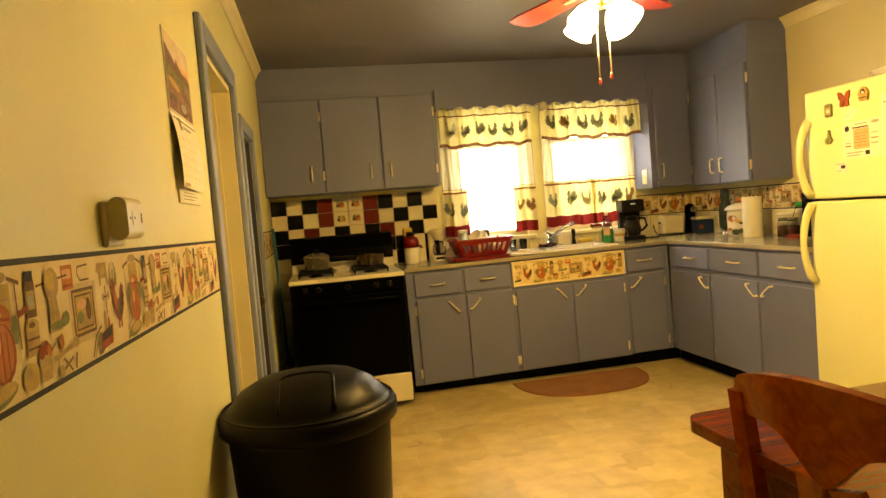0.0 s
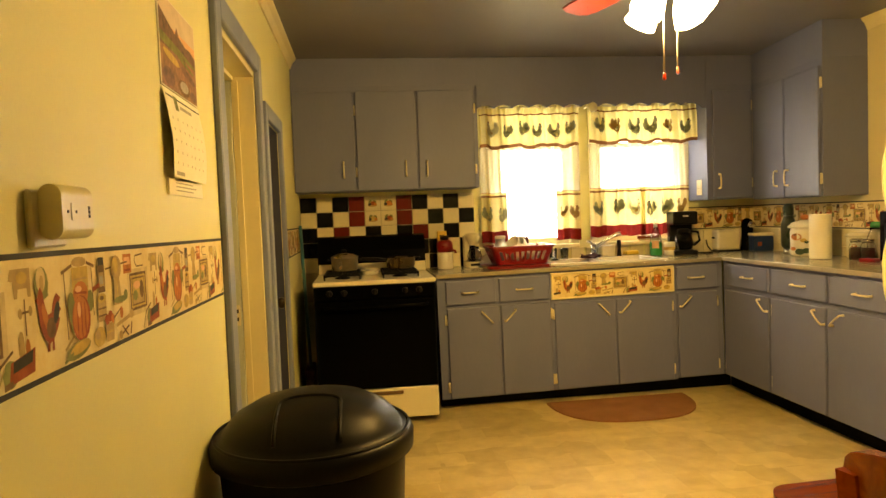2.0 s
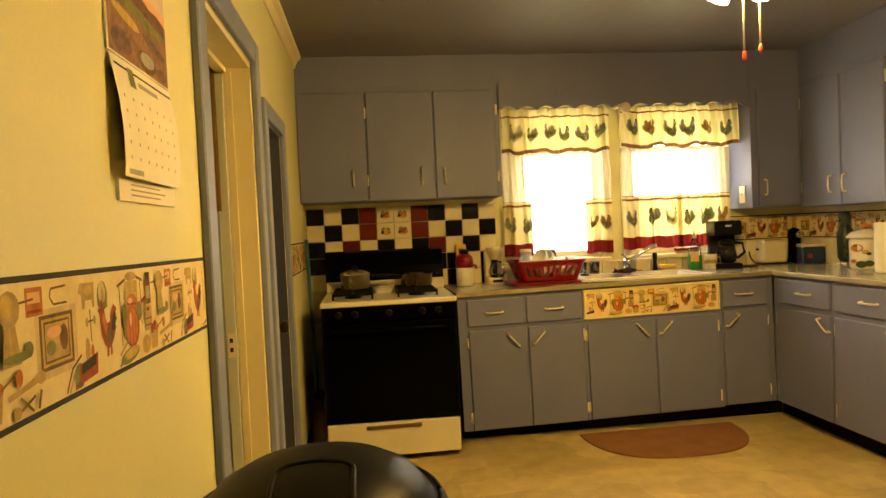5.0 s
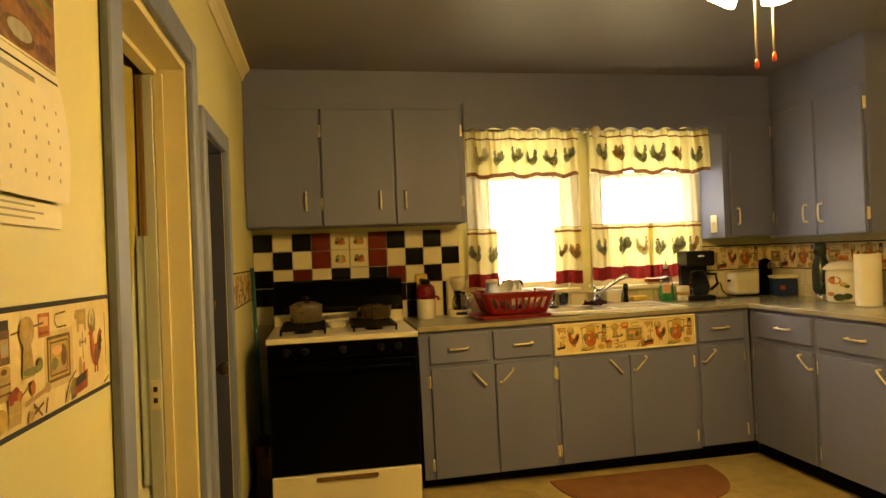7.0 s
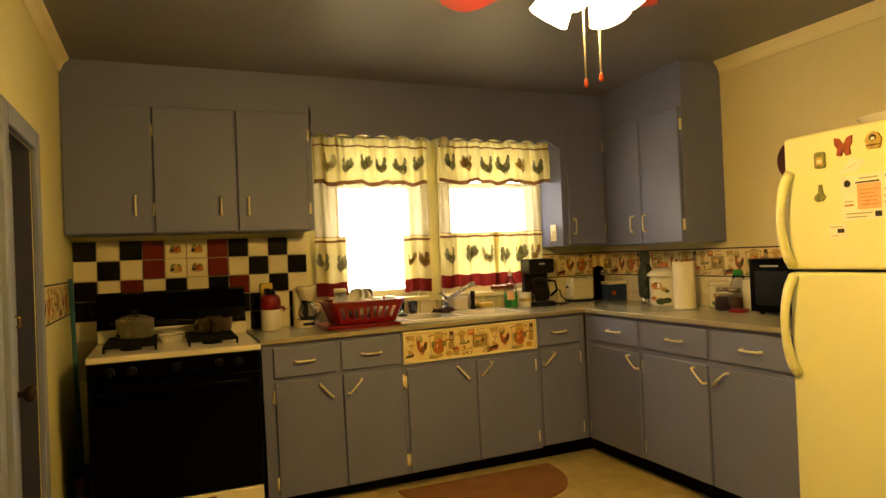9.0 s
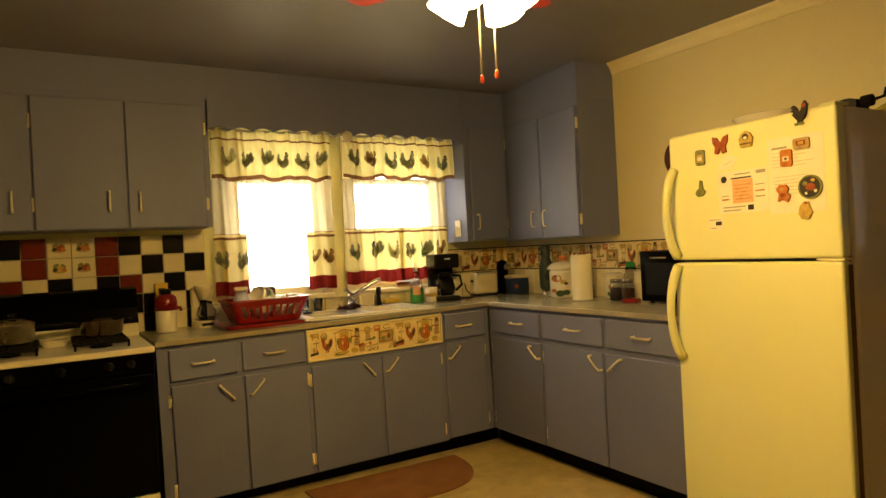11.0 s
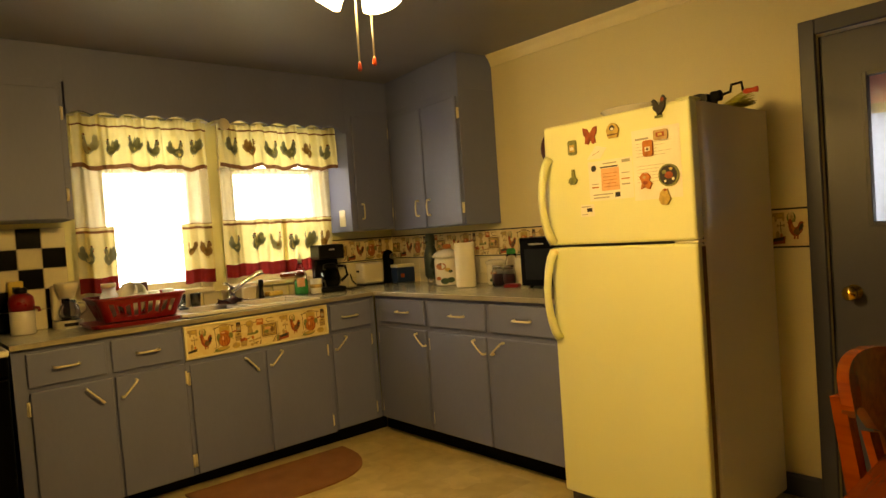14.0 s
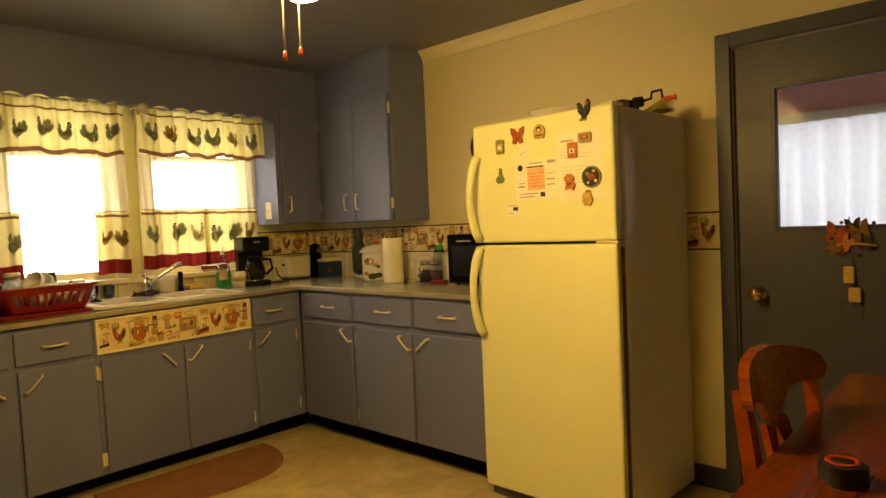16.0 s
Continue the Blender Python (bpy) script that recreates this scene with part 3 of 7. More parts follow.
# narrow blue closet door, closed
d2 = thing("closet_door", pose(XL - 0.06, 4.6475, 0), "narrow closed blue painted closet door with a dark knob", "door")
part("door_leaf", box(BM(), -0.035, 0, -0.245, 0.245, 0.01, 1.78, 0.003, 1), "blue_trim", d2)
part("doorknob", lathe(BM(), [(0.012, 0), (0.012, 0.025), (0.028, 0.035), (0.033, 0.05), (0.026, 0.066), (0.0, 0.07)], 16, (0, 0.16, 0.86), "x"), "bronze", d2, "dark bronze knob")
bm = tube(BM(), [(0.004, 0.18, 1.15), (0.02, 0.18, 1.145), (0.02, 0.19, 1.11), (0.006, 0.20, 1.105)], 0.005)
part("latch_hook", bm, "brass", d2, "small brass hook latch")
bm = BM()
box(bm, XL - 0.118, XL - 0.002, 4.397, 4.401, 0, 1.788)
box(bm, XL - 0.118, XL - 0.002, 4.894, 4.898, 0, 1.788)
box(bm, XL - 0.118, XL - 0.002, 4.401, 4.894, 1.784, 1.788)
structure("door_jamb_2", bm, "blue_door", "blue painted jamb of the closet door", "door frame")
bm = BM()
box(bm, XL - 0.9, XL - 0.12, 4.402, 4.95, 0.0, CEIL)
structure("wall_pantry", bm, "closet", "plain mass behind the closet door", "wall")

# porch door with a window
d3 = thing("porch_door", pose(XR + 0.02, 2.550, 0), "closed blue painted porch door with a square window, shade put into its paint", "door")
bm = BM()
for y0, y1, z0, z1 in ((-0.405, -0.235, 0.01, 2.012), (0.235, 0.405, 0.01, 2.012), (-0.235, 0.235, 0.01, 1.215), (-0.235, 0.235, 1.815, 2.012)):
    box(bm, 0, 0.04, y0, y1, z0, z1)
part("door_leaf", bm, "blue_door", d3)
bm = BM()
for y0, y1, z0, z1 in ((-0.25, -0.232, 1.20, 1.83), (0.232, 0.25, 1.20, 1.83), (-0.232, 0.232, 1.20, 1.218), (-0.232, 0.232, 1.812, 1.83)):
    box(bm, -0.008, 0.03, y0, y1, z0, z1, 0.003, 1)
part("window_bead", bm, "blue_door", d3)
pane = part("pane", box(BM(), 0.018, 0.021, -0.234, 0.234, 1.216, 1.814), "porch_pane", d3, "clear glass pane")
pane.visible_shadow = False
part("doorknob", lathe(BM(), [(0.033, 0), (0.033, -0.006), (0.013, -0.010), (0.013, -0.032), (0.026, -0.042), (0.031, -0.056), (0.024, -0.068), (0.0, -0.071)], 20, (0, 0.318, 0.925), "x"), "brass", d3, "shiny brass knob")

# porch beyond the door
bm = BM()
box(bm, XR + 0.12, 6.3, 0.0, 0.1, 0, 2.5)
box(bm, XR + 0.12, 6.3, 4.8, 4.9, 0, 2.5)
box(bm, 6.2, 6.3, 0.1, 4.8, 0, 0.9)
box(bm, 6.2, 6.3, 0.1, 4.8, 2.02, 2.5)
structure("wall_porch", bm, "pink", "pink painted porch walls", "wall")
structure("floor_porch", box(BM(), XR + 0.12, 6.3, 0.0, 4.9, -0.1, -0.001), "floor", "plain porch floor", "floor")
structure("ceiling_porch", box(BM(), XR + 0.12, 6.3, 0.0, 4.9, 2.5, 2.6), "pink", "pink painted porch ceiling", "ceiling")
structure("backdrop_porch", box(BM(), 6.8, 6.82, -1, 6, 0.2, 3.2), "porch_sky", "pale hazy sky beyond the porch", "backdrop")

# ground and sky outside the kitchen windows
bm = BM()
box(bm, -60, 60, -60, 90, -0.75, -0.6)
structure("ground", bm, "grass", "lawn around the house outside the kitchen windows", "ground")
structure("backdrop", box(BM(), -20, 24, 16, 16.1, -0.6, 16), "bright_sky", "bright hazy sky", "backdrop")

# ---- kitchen windows ----
for k, (x0, x1, z0, z1) in enumerate(NORTH_OPEN):
    w = tagged(new("window_%d" % (k + 1)), "cream painted double-hung sash window over the sink", "window", "kitchen windows", "structure")
    w.matrix_basis = pose((x0 + x1) / 2, YB + 0.05, z0)
    hw, h = (x1 - x0) / 2 - 0.002, z1 - z0 - 0.002
    bm = BM()
    for a, b, lo, hi in ((-hw, -hw + 0.035, 0.002, h), (hw - 0.035, hw, 0.002, h), (-hw + 0.035, hw - 0.035, 0.002, 0.05), (-hw + 0.035, hw - 0.035, h - 0.04, h)):
        box(bm, a, b, -0.03, 0.03, lo, hi)
    box(bm, -hw + 0.035, hw - 0.035, -0.02, 0.02, h * 0.70 - 0.02, h * 0.70 + 0.02)
    part("window_frame", bm, "trim", w)
    for lo, hi in ((0.05, h * 0.70 - 0.02), (h * 0.70 + 0.02, h - 0.04)):
        p = part("pane", box(BM(), -hw + 0.035, hw - 0.035, -0.003, 0.001, lo, hi), "pane", w)
        p.visible_shadow = False
    part("window_sill", box(BM(), -hw - 0.06, hw + 0.06, -0.11, -0.051, -0.03, 0.0, 0.006), "trim", w)
    bm = BM()
    for a, b, lo, hi in ((-hw - 0.07, -hw, 0, h + 0.07), (hw, hw + 0.07, 0, h + 0.07), (-hw, hw, h, h + 0.07)):
        box(bm, a, b, -0.068, -0.051, lo, hi, 0.003, 1)
    part("casing", bm, "trim", w)


# ---- printed borders ----
REPEAT = 0.535


def motifs():
    """One repeat, REPEAT long and 0.16 high, of the kitchen still-life border."""
    s = []
    # framed farm picture with a wire hook and a red packet above it
    s += [("ink_wash", rect(-0.010, 0.034, 0.104, 0.124)), ("ink_brown", rect(0.000, 0.044, 0.092, 0.116)), ("ink_gold", rect(0.006, 0.049, 0.086, 0.111)), ("ink_brown", rect(0.011, 0.053, 0.081, 0.107)), ("ink_gold", rect(0.014, 0.056, 0.078, 0.104)),
          ("ink_tan", rect(0.014, 0.056, 0.078, 0.076)), ("ink_brown", ellipse(0.064, 0.082, 0.012, 0.018)), ("ink_green", ellipse(0.028, 0.072, 0.013, 0.010)), ("ink_pink", ellipse(0.038, 0.092, 0.020, 0.008))]
    s += [("ink_orange", rect(-0.030, 0.118, 0.012, 0.154)), ("ink_pink", rect(-0.025, 0.134, 0.006, 0.148)), ("ink_red", rect(-0.026, 0.122, 0.008, 0.126)), ("ink_brown", bar(0.034, 0.149, 0.076, 0.151, 0.003)), ("ink_brown", bar(0.034, 0.149, 0.030, 0.138, 0.003)), ("ink_brown", bar(0.030, 0.138, 0.040, 0.128, 0.003)), ("ink_brown", bar(0.040, 0.128, 0.078, 0.128, 0.003))]
    # cow trivet, weathervane, lettuce
    s += [("ink_tan", [(0.112, 0.136), (0.118, 0.150), (0.166, 0.150), (0.166, 0.112), (0.158, 0.112), (0.156, 0.124), (0.134, 0.124), (0.132, 0.112), (0.124, 0.112), (0.122, 0.134)]), ("ink_gold", ellipse(0.145, 0.138, 0.014, 0.008)), ("ink_brown", bar(0.148, 0.110, 0.149, 0.062, 0.003)), ("ink_brown", bar(0.134, 0.092, 0.164, 0.093, 0.003)), ("ink_tan", ellipse(0.136, 0.092, 0.005, 0.007)), ("ink_tan", ellipse(0.162, 0.093, 0.005, 0.007))]
    s += [("ink_green", ellipse(0.195, 0.126, 0.020, 0.024)), ("ink_wash", ellipse(0.194, 0.132, 0.013, 0.018)), ("ink_tan", ellipse(0.196, 0.126, 0.006, 0.012)), ("ink_green", bar(0.186, 0.104, 0.212, 0.112, 0.008))]
    # tool caddy with a bottle, bent whisk wires
    s += [("ink_tan", ellipse(0.134, 0.050, 0.008, 0.020)), ("ink_orange", ellipse(0.150, 0.046, 0.006, 0.012)), ("ink_green", ellipse(0.104, 0.020, 0.018, 0.018)), ("ink_red", [(0.100, 0.006), (0.164, 0.012), (0.168, 0.044), (0.106, 0.034)]), ("ink_dark", [(0.110, 0.020), (0.158, 0.026), (0.162, 0.042), (0.112, 0.034)]), ("ink_brown", [(0.088, 0.002), (0.110, 0.004), (0.108, 0.012), (0.088, 0.010)]), ("ink_brown", bar(0.062, 0.004, 0.082, 0.034, 0.004)), ("ink_brown", bar(0.082, 0.034, 0.112, 0.048, 0.004)), ("ink_tan", bar(0.070, 0.002, 0.090, 0.030, 0.003))]
    # rooster
    s += [("ink_red", rooster(0.212, 0.066, 0.078, -1)), ("ink_orange", ellipse(0.200, 0.080, 0.007, 0.020, tilt=0.3)), ("ink_brown", ellipse(0.216, 0.062, 0.014, 0.015)), ("ink_dark", ellipse(0.234, 0.082, 0.008, 0.017, tilt=-0.4))]
    # board on a rope, pumpkin under a squash, leaves, corn
    s += [("ink_gold", rect(0.288, 0.100, 0.346, 0.142)), ("ink_tan", rect(0.292, 0.122, 0.342, 0.125)), ("ink_brown", bar(0.254, 0.136, 0.290, 0.146, 0.005)), ("ink_tan", ellipse(0.316, 0.150, 0.026, 0.008)), ("ink_brown", bar(0.342, 0.148, 0.372, 0.140, 0.005)), ("ink_brown", bar(0.266, 0.036, 0.262, 0.136, 0.003)), ("ink_brown", bar(0.362, 0.060, 0.360, 0.142, 0.003))]
    s += [("ink_green", ellipse(0.282, 0.082, 0.013, 0.024)), ("ink_green", ellipse(0.350, 0.086, 0.012, 0.018)), ("ink_green", ellipse(0.286, 0.056, 0.010, 0.014)), ("ink_orange", ellipse(0.316, 0.100, 0.027, 0.020, 14)), ("ink_red", bar(0.294, 0.104, 0.338, 0.100, 0.004)), ("ink_pink", ellipse(0.308, 0.108, 0.012, 0.005)), ("ink_red", ellipse(0.314, 0.062, 0.033, 0.036, 16)), ("ink_orange", ellipse(0.312, 0.064, 0.028, 0.033, 16)), ("ink_red", ellipse(0.300, 0.060, 0.0025, 0.028)), ("ink_red", ellipse(0.314, 0.060, 0.0025, 0.032)), ("ink_red", ellipse(0.327, 0.060, 0.0025, 0.028)), ("ink_pink", ellipse(0.306, 0.076, 0.006, 0.012))]
    s += [("ink_green", ellipse(0.298, 0.016, 0.044, 0.013, tilt=0.12)), ("ink_gold", ellipse(0.304, 0.019, 0.036, 0.009, tilt=0.12)), ("ink_tan", bar(0.252, 0.022, 0.286, 0.040, 0.005)), ("ink_green", bar(0.248, 0.004, 0.278, 0.014, 0.005))]
    # spice jar, rope baskets, berries, onion
    s += [("ink_brown", rect(0.384, 0.094, 0.412, 0.140)), ("ink_tan", rect(0.387, 0.104, 0.409, 0.128)), ("ink_grey", rect(0.391, 0.108, 0.405, 0.122)), ("ink_dark", rect(0.386, 0.140, 0.410, 0.153)), ("ink_red", bar(0.360, 0.102, 0.388, 0.108, 0.008))]
    s += [("ink_tan", rect(0.376, 0.046, 0.412, 0.084)), ("ink_brown", rect(0.376, 0.054, 0.412, 0.057)), ("ink_brown", rect(0.376, 0.066, 0.412, 0.069)), ("ink_gold", ellipse(0.394, 0.085, 0.019, 0.008)), ("ink_brown", ellipse(0.394, 0.085, 0.009, 0.004)), ("ink_gold", ellipse(0.378, 0.022, 0.024, 0.017)), ("ink_tan", ellipse(0.370, 0.026, 0.010, 0.008))]
    s += [("ink_tan", [(0.406, 0.008), (0.438, 0.008), (0.443, 0.040), (0.402, 0.040)]), ("ink_gold", rect(0.404, 0.022, 0.441, 0.026)), ("ink_red", ellipse(0.412, 0.046, 0.010, 0.009)), ("ink_red", ellipse(0.426, 0.050, 0.011, 0.010)), ("ink_orange", ellipse(0.437, 0.045, 0.008, 0.008))]
    # wheat sheaf with a ribbon, ladle, spoon, wires
    s += [("ink_brown", bar(0.414, 0.132, 0.520, 0.140, 0.003)), ("ink_tan", ellipse(0.464, 0.132, 0.024, 0.022)), ("ink_gold", ellipse(0.460, 0.136, 0.014, 0.014)), ("ink_tan", [(0.452, 0.112), (0.476, 0.112), (0.486, 0.066), (0.446, 0.066)]), ("ink_gold", bar(0.464, 0.112, 0.466, 0.070, 0.005)), ("ink_green", ellipse(0.478, 0.074, 0.034, 0.006)), ("ink_green", ellipse(0.504, 0.080, 0.010, 0.010))]
    s += [("ink_orange", ellipse(0.478, 0.050, 0.008, 0.011)), ("ink_brown", bar(0.440, 0.044, 0.474, 0.058, 0.003)), ("ink_tan", bar(0.452, 0.030, 0.524, 0.040, 0.007)), ("ink_tan", ellipse(0.528, 0.041, 0.012, 0.008)), ("ink_brown", bar(0.470, 0.008, 0.512, 0.022, 0.004)), ("ink_brown", bar(0.478, 0.026, 0.506, 0.004, 0.004)), ("ink_tan", ellipse(0.470, 0.010, 0.009, 0.008)), ("ink_brown", bar(0.518, 0.004, 0.526, 0.026, 0.006))]
    return s


INKS = ["ink_brown", "ink_grey", "ink_dark", "ink_tan", "ink_red", "ink_pink", "ink_gold", "ink_green", "ink_orange", "border_paper", "ink_navy", "ink_wash"]
MOTIFS = motifs()


def border(name, put, a0, a1, z0, z1, shift, label, lines=True, flip=False):
    """A printed strip from a0 to a1; the print is clipped to whole motifs."""
    bm = BM()
    f = bm.faces.new([bm.verts.new(put(a, 0.0008, z)) for a, z in ((a0, z0), (a1, z0), (a1, z1), (a0, z1))])
    f.material_index = INKS.index("border_paper")
    k = (z1 - z0) / 0.162
    shapes = []
    n0 = int((a0 - shift) // REPEAT) - 1
    for n in range(n0, n0 + int((a1 - a0) / REPEAT) + 4):
        for q, (ink, outline) in enumerate(MOTIFS):
            pts = [((REPEAT - u if flip else u) + shift + n * REPEAT, z0 + v * k) for u, v in outline]
            us = [p[0] for p in pts]
            if min(us) > a0 + 0.004 and max(us) < a1 - 0.004:
                shapes.append((ink, pts, q))
    print_faces(bm, shapes, lambda u, v, h: put(u, 0.0004 + h, v), INKS)
    if lines:
        for lo, hi in ((z0 - 0.008, z0), (z1, z1 + 0.008)):
            f = bm.faces.new([bm.verts.new(put(a, 0.0012, z)) for a, z in ((a0, lo), (a1, lo), (a1, hi), (a0, hi))])
            f.material_index = INKS.index("ink_navy")
    ob = part(name, bm, INKS)
    return tagged(ob, label, "wallpaper border", kind="structure")


# the long strip sinks a little towards the doorway
border("trim_border_west", lambda a, w, z: (XL + w, a, z + 0.0125 * (3.27 - a)), YS, 3.272, 1.088, 1.247, 2.446, "printed kitchen still-life wallpaper border with navy edges")
border("trim_border_west", west, 4.98, YB, 1.088, 1.247, 4.9, "printed kitchen still-life wallpaper border with navy edges")
border("trim_border_east", east, 3.022, 3.6, 1.128, 1.290, 2.755, "printed kitchen still-life wallpaper border with navy edges", flip=True)

# ---- cabinets ----
def handle(parent, put, length, mat="ivory"):
    """A bowed bar handle; put(s, out) gives the place along it and off the face."""
    h = length / 2
    pts = [put(-h, 0), put(-h, 0.019), put(-h * 0.93, 0.025), put(-h * 0.5, 0.028), put(0, 0.029), put(h * 0.5, 0.028), put(h * 0.93, 0.025), put(h, 0.019), put(h, 0)]
    return part("handle", tube(BM(), pts, [0.0075, 0.006, 0.0058, 0.005, 0.005, 0.005, 0.0058, 0.006, 0.0075], 8), mat, parent, "slim ivory bar handle")


def hinge(parent, x, y, z):
    bm = box(BM(), x - 0.010, x + 0.010, y - 0.005, y, z - 0.032, z + 0.032, 0.002, 1)
    tube(bm, [(x, y - 0.006, z - 0.034), (x, y - 0.006, z + 0.034)], 0.006, 8)
    return part("hinge", bm, "ivory", parent, "ivory painted butt hinge")


def door(cab, x0, x1, z0, z1, hinge_side, grip, hang=0.075):
    """A flat lipped door on a cabinet whose face is y = 0; grip: (x, z, tilt in degrees)."""
    ob = part("door", box(BM(), x0, x1, -0.019, -0.001, z0, z1, 0.006, 2), "blue", cab)
    gx, gz, tilt = grip
    c, s = math.cos(radians(tilt)), math.sin(radians(tilt))
    handle(ob, lambda d, out: (gx + d * c, -0.019 - out, gz + d * s), 0.102)
    if hinge_side:
        hx = x0 - 0.006 if hinge_side < 0 else x1 + 0.006
        for zz in (z0 + hang, z1 - hang):
            hinge(ob, hx, -0.001, zz)
    return ob


def drawer(cab, x0, x1, z0, z1, grip=None):
    ob = part("drawer_front", box(BM(), x0, x1, -0.019, -0.001, z0, z1, 0.006, 2), "blue", cab)
    cx, cz = grip or (x0 + x1) / 2, (z0 + z1) / 2
    handle(ob, lambda d, out: (cx + d, -0.019 - out, cz), 0.106)
    return ob


KICK = 0.105                    # how far the toe kick lies behind the doors


def base_cabinet(m, width, depth, label, group, panels, low):
    cab = thing("base_cabinet", m, label, "cabinet", group)
    part("body", box(BM(), 0, width, 0, depth, low - 0.004, 0.8865), "blue", cab)
    x0, x1 = (-KICK + 0.002, width) if width == 0.552 else (0, width + (KICK - 0.002 if width == 0.346 else 0))
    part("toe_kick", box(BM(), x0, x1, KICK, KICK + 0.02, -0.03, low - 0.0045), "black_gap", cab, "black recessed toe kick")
    panels(cab, low)
    return cab


DZ1, RZ0, RZ1 = 0.680, 0.703, 0.862


def unit_a(c, low):
    drawer(c, 0.056, 0.390, RZ0, RZ1, 0.216)
    drawer(c, 0.416, 0.755, RZ0, RZ1, 0.585)
    door(c, 0.058, 0.411, low, DZ1, -1, (0.325, 0.610, -48))
    door(c, 0.422, 0.762, low, DZ1, 1, (0.482, 0.612, 45))


def unit_sink(c, low):
    door(c, 0.020, 0.443, low, 0.668, -1, (0.362, 0.607, -49))
    door(c, 0.457, 0.858, low, 0.668, 1, (0.514, 0.613, 45))
    p = part("false_front", box(BM(), 0.004, 0.878, -0.012, -0.001, 0.693, 0.874), "trim", c, "cream panel papered with a printed border")
    bm = BM()
    shapes = []
    for n in range(3):
        for ink, outline in MOTIFS:
            pts = [(-0.092 + (n - 1) * REPEAT + u, 0.706 + v * 0.96) for u, v in outline]
            if max(q[0] for q in pts) < 0.865 and min(q[0] for q in pts) > 0.017:
                shapes.append((ink, pts))
    f = bm.faces.new([bm.verts.new((u, -0.0125, v)) for u, v in rect(0.016, 0.705, 0.866, 0.861)])
    f.material_index = INKS.index("border_paper")
    print_faces(bm, shapes, lambda u, v, h: (u, -0.0125 - h, v), INKS)
    part("printed_paper", bm, INKS, p, "kitchen still-life print")
    bm = BM()
    for u0, v0, u1, v1 in ((0.004, 0.693, 0.878, 0.705), (0.004, 0.861, 0.878, 0.873), (0.004, 0.705, 0.016, 0.861), (0.866, 0.705, 0.878, 0.861)):
        box(bm, u0, u1, -0.020, -0.0121, v0, v1, 0.003, 1)
    part("moulding", bm, "trim", p, "cream picture moulding")


def unit_c(c, low):
    drawer(c, 0.004, 0.300, RZ0, RZ1, 0.140)
    door(c, 0.006, 0.297, low, DZ1, 1, (0.060, 0.622, 43))


def unit_r1(c, low):
    drawer(c, 0.075, 0.520, RZ0 + 0.015, RZ1 + 0.006, 0.318)
    door(c, 0.045, 0.526, low, DZ1 + 0.008, -1, (0.484, 0.634, -40))


def unit_r2(c, low):
    drawer(c, 0.012, 0.484, RZ0 + 0.015, RZ1 + 0.006, 0.268)
    drawer(c, 0.520, 0.980, RZ0 + 0.015, RZ1 + 0.006, 0.758)
    door(c, 0.004, 0.480, low, DZ1 + 0.008, -1, (0.436, 0.634, -42))
    door(c, 0.494, 0.980, low, DZ1 + 0.008, 1, (0.578, 0.637, 40))


G = "blue base cabinets"
base_cabinet(pose(0.660, YF, 0, 0, -0.86, 0), 0.768, 0.61, "blue painted base cabinet, two drawers and doors, beside the stove", G, unit_a, 0.077)
base_cabinet(pose(1.4295, YF, 0.0115, 0, -0.86, 0), 0.890, 0.61, "blue painted sink cabinet with a papered false front", G, unit_sink, 0.078)
base_cabinet(pose(2.321, YF, 0.025, 0, -0.86, 0), 0.346, 0.61, "narrow blue painted base cabinet with one drawer and door", G, unit_c, 0.087)
base_cabinet(pose(RF, YF - 0.001, 0.028, 0, 0, -90), 0.552, 0.61, "blue painted corner base cabinet with one drawer and door", G, unit_r1, 0.092)
base_cabinet(pose(RF, YF - 0.555, 0.028, 0, 0, -90), 0.99, 0.61, "blue painted base cabinet, two drawers and doors, beside refrigerator", G, unit_r2, 0.094)

def rise(x):
    """The old floor climbs a little towards the corner, and the worktop with it."""
    return 0.015 * min(max(x - 0.65, 0.0), 2.0)


# countertop, L-shaped with a cut-out for the sink
SX0, SX1, SY0, SY1 = 1.46, 2.27, 5.53, 5.955
ct = thing("countertop", pose(0, 0, 0.888), "grey speckled laminate worktop with a metal edge", "countertop")
bm = BM()
xs, ys = sorted([0.640, SX0, SX1, RF - 0.025, XR - 0.002]), sorted([3.915, YF - 0.025, SY0, SY1, YB - 0.002])
for xa, xb in zip(xs, xs[1:]):
    for ya, yb in zip(ys, ys[1:]):
        if yb <= YF - 0.02 and xa < RF - 0.03:
            continue
        if SX0 <= xa < SX1 and SY0 <= ya < SY1:
            continue
        box(bm, xa, xb, ya, yb, 0, 0.022)
bmesh.ops.remove_doubles(bm, verts=bm.verts, dist=1e-5)
for v in bm.verts:
    v.co.z += rise(v.co.x)
part("slab", bm, "counter", ct)
bm = BM()
box(bm, 0.640, RF - 0.0255, YF - 0.031, YF - 0.0255, -0.002, 0.024, 0.002, 1)
box(bm, RF - 0.031, RF - 0.0255, 3.915, YF - 0.032, -0.002, 0.024, 0.002, 1)
for v in bm.verts:
    v.co.z += rise(v.co.x)
part("edging", bm, "counter_edge", ct, "dull metal edge strip")

# wall cabinets and their soffit
def wall_cabinet(m, width, depth, height, label, doors, flare=0.0):
    cab = thing("wall_cabinet", m, label, "cabinet", "blue wall cabinets")
    part("body", extrude_shape(BM(), [(0, 0), (width + flare, 0), (width, depth), (0, depth)], lambda u, v, w: (u, v, w), height), "blue", cab)
    doors(cab)
    return cab


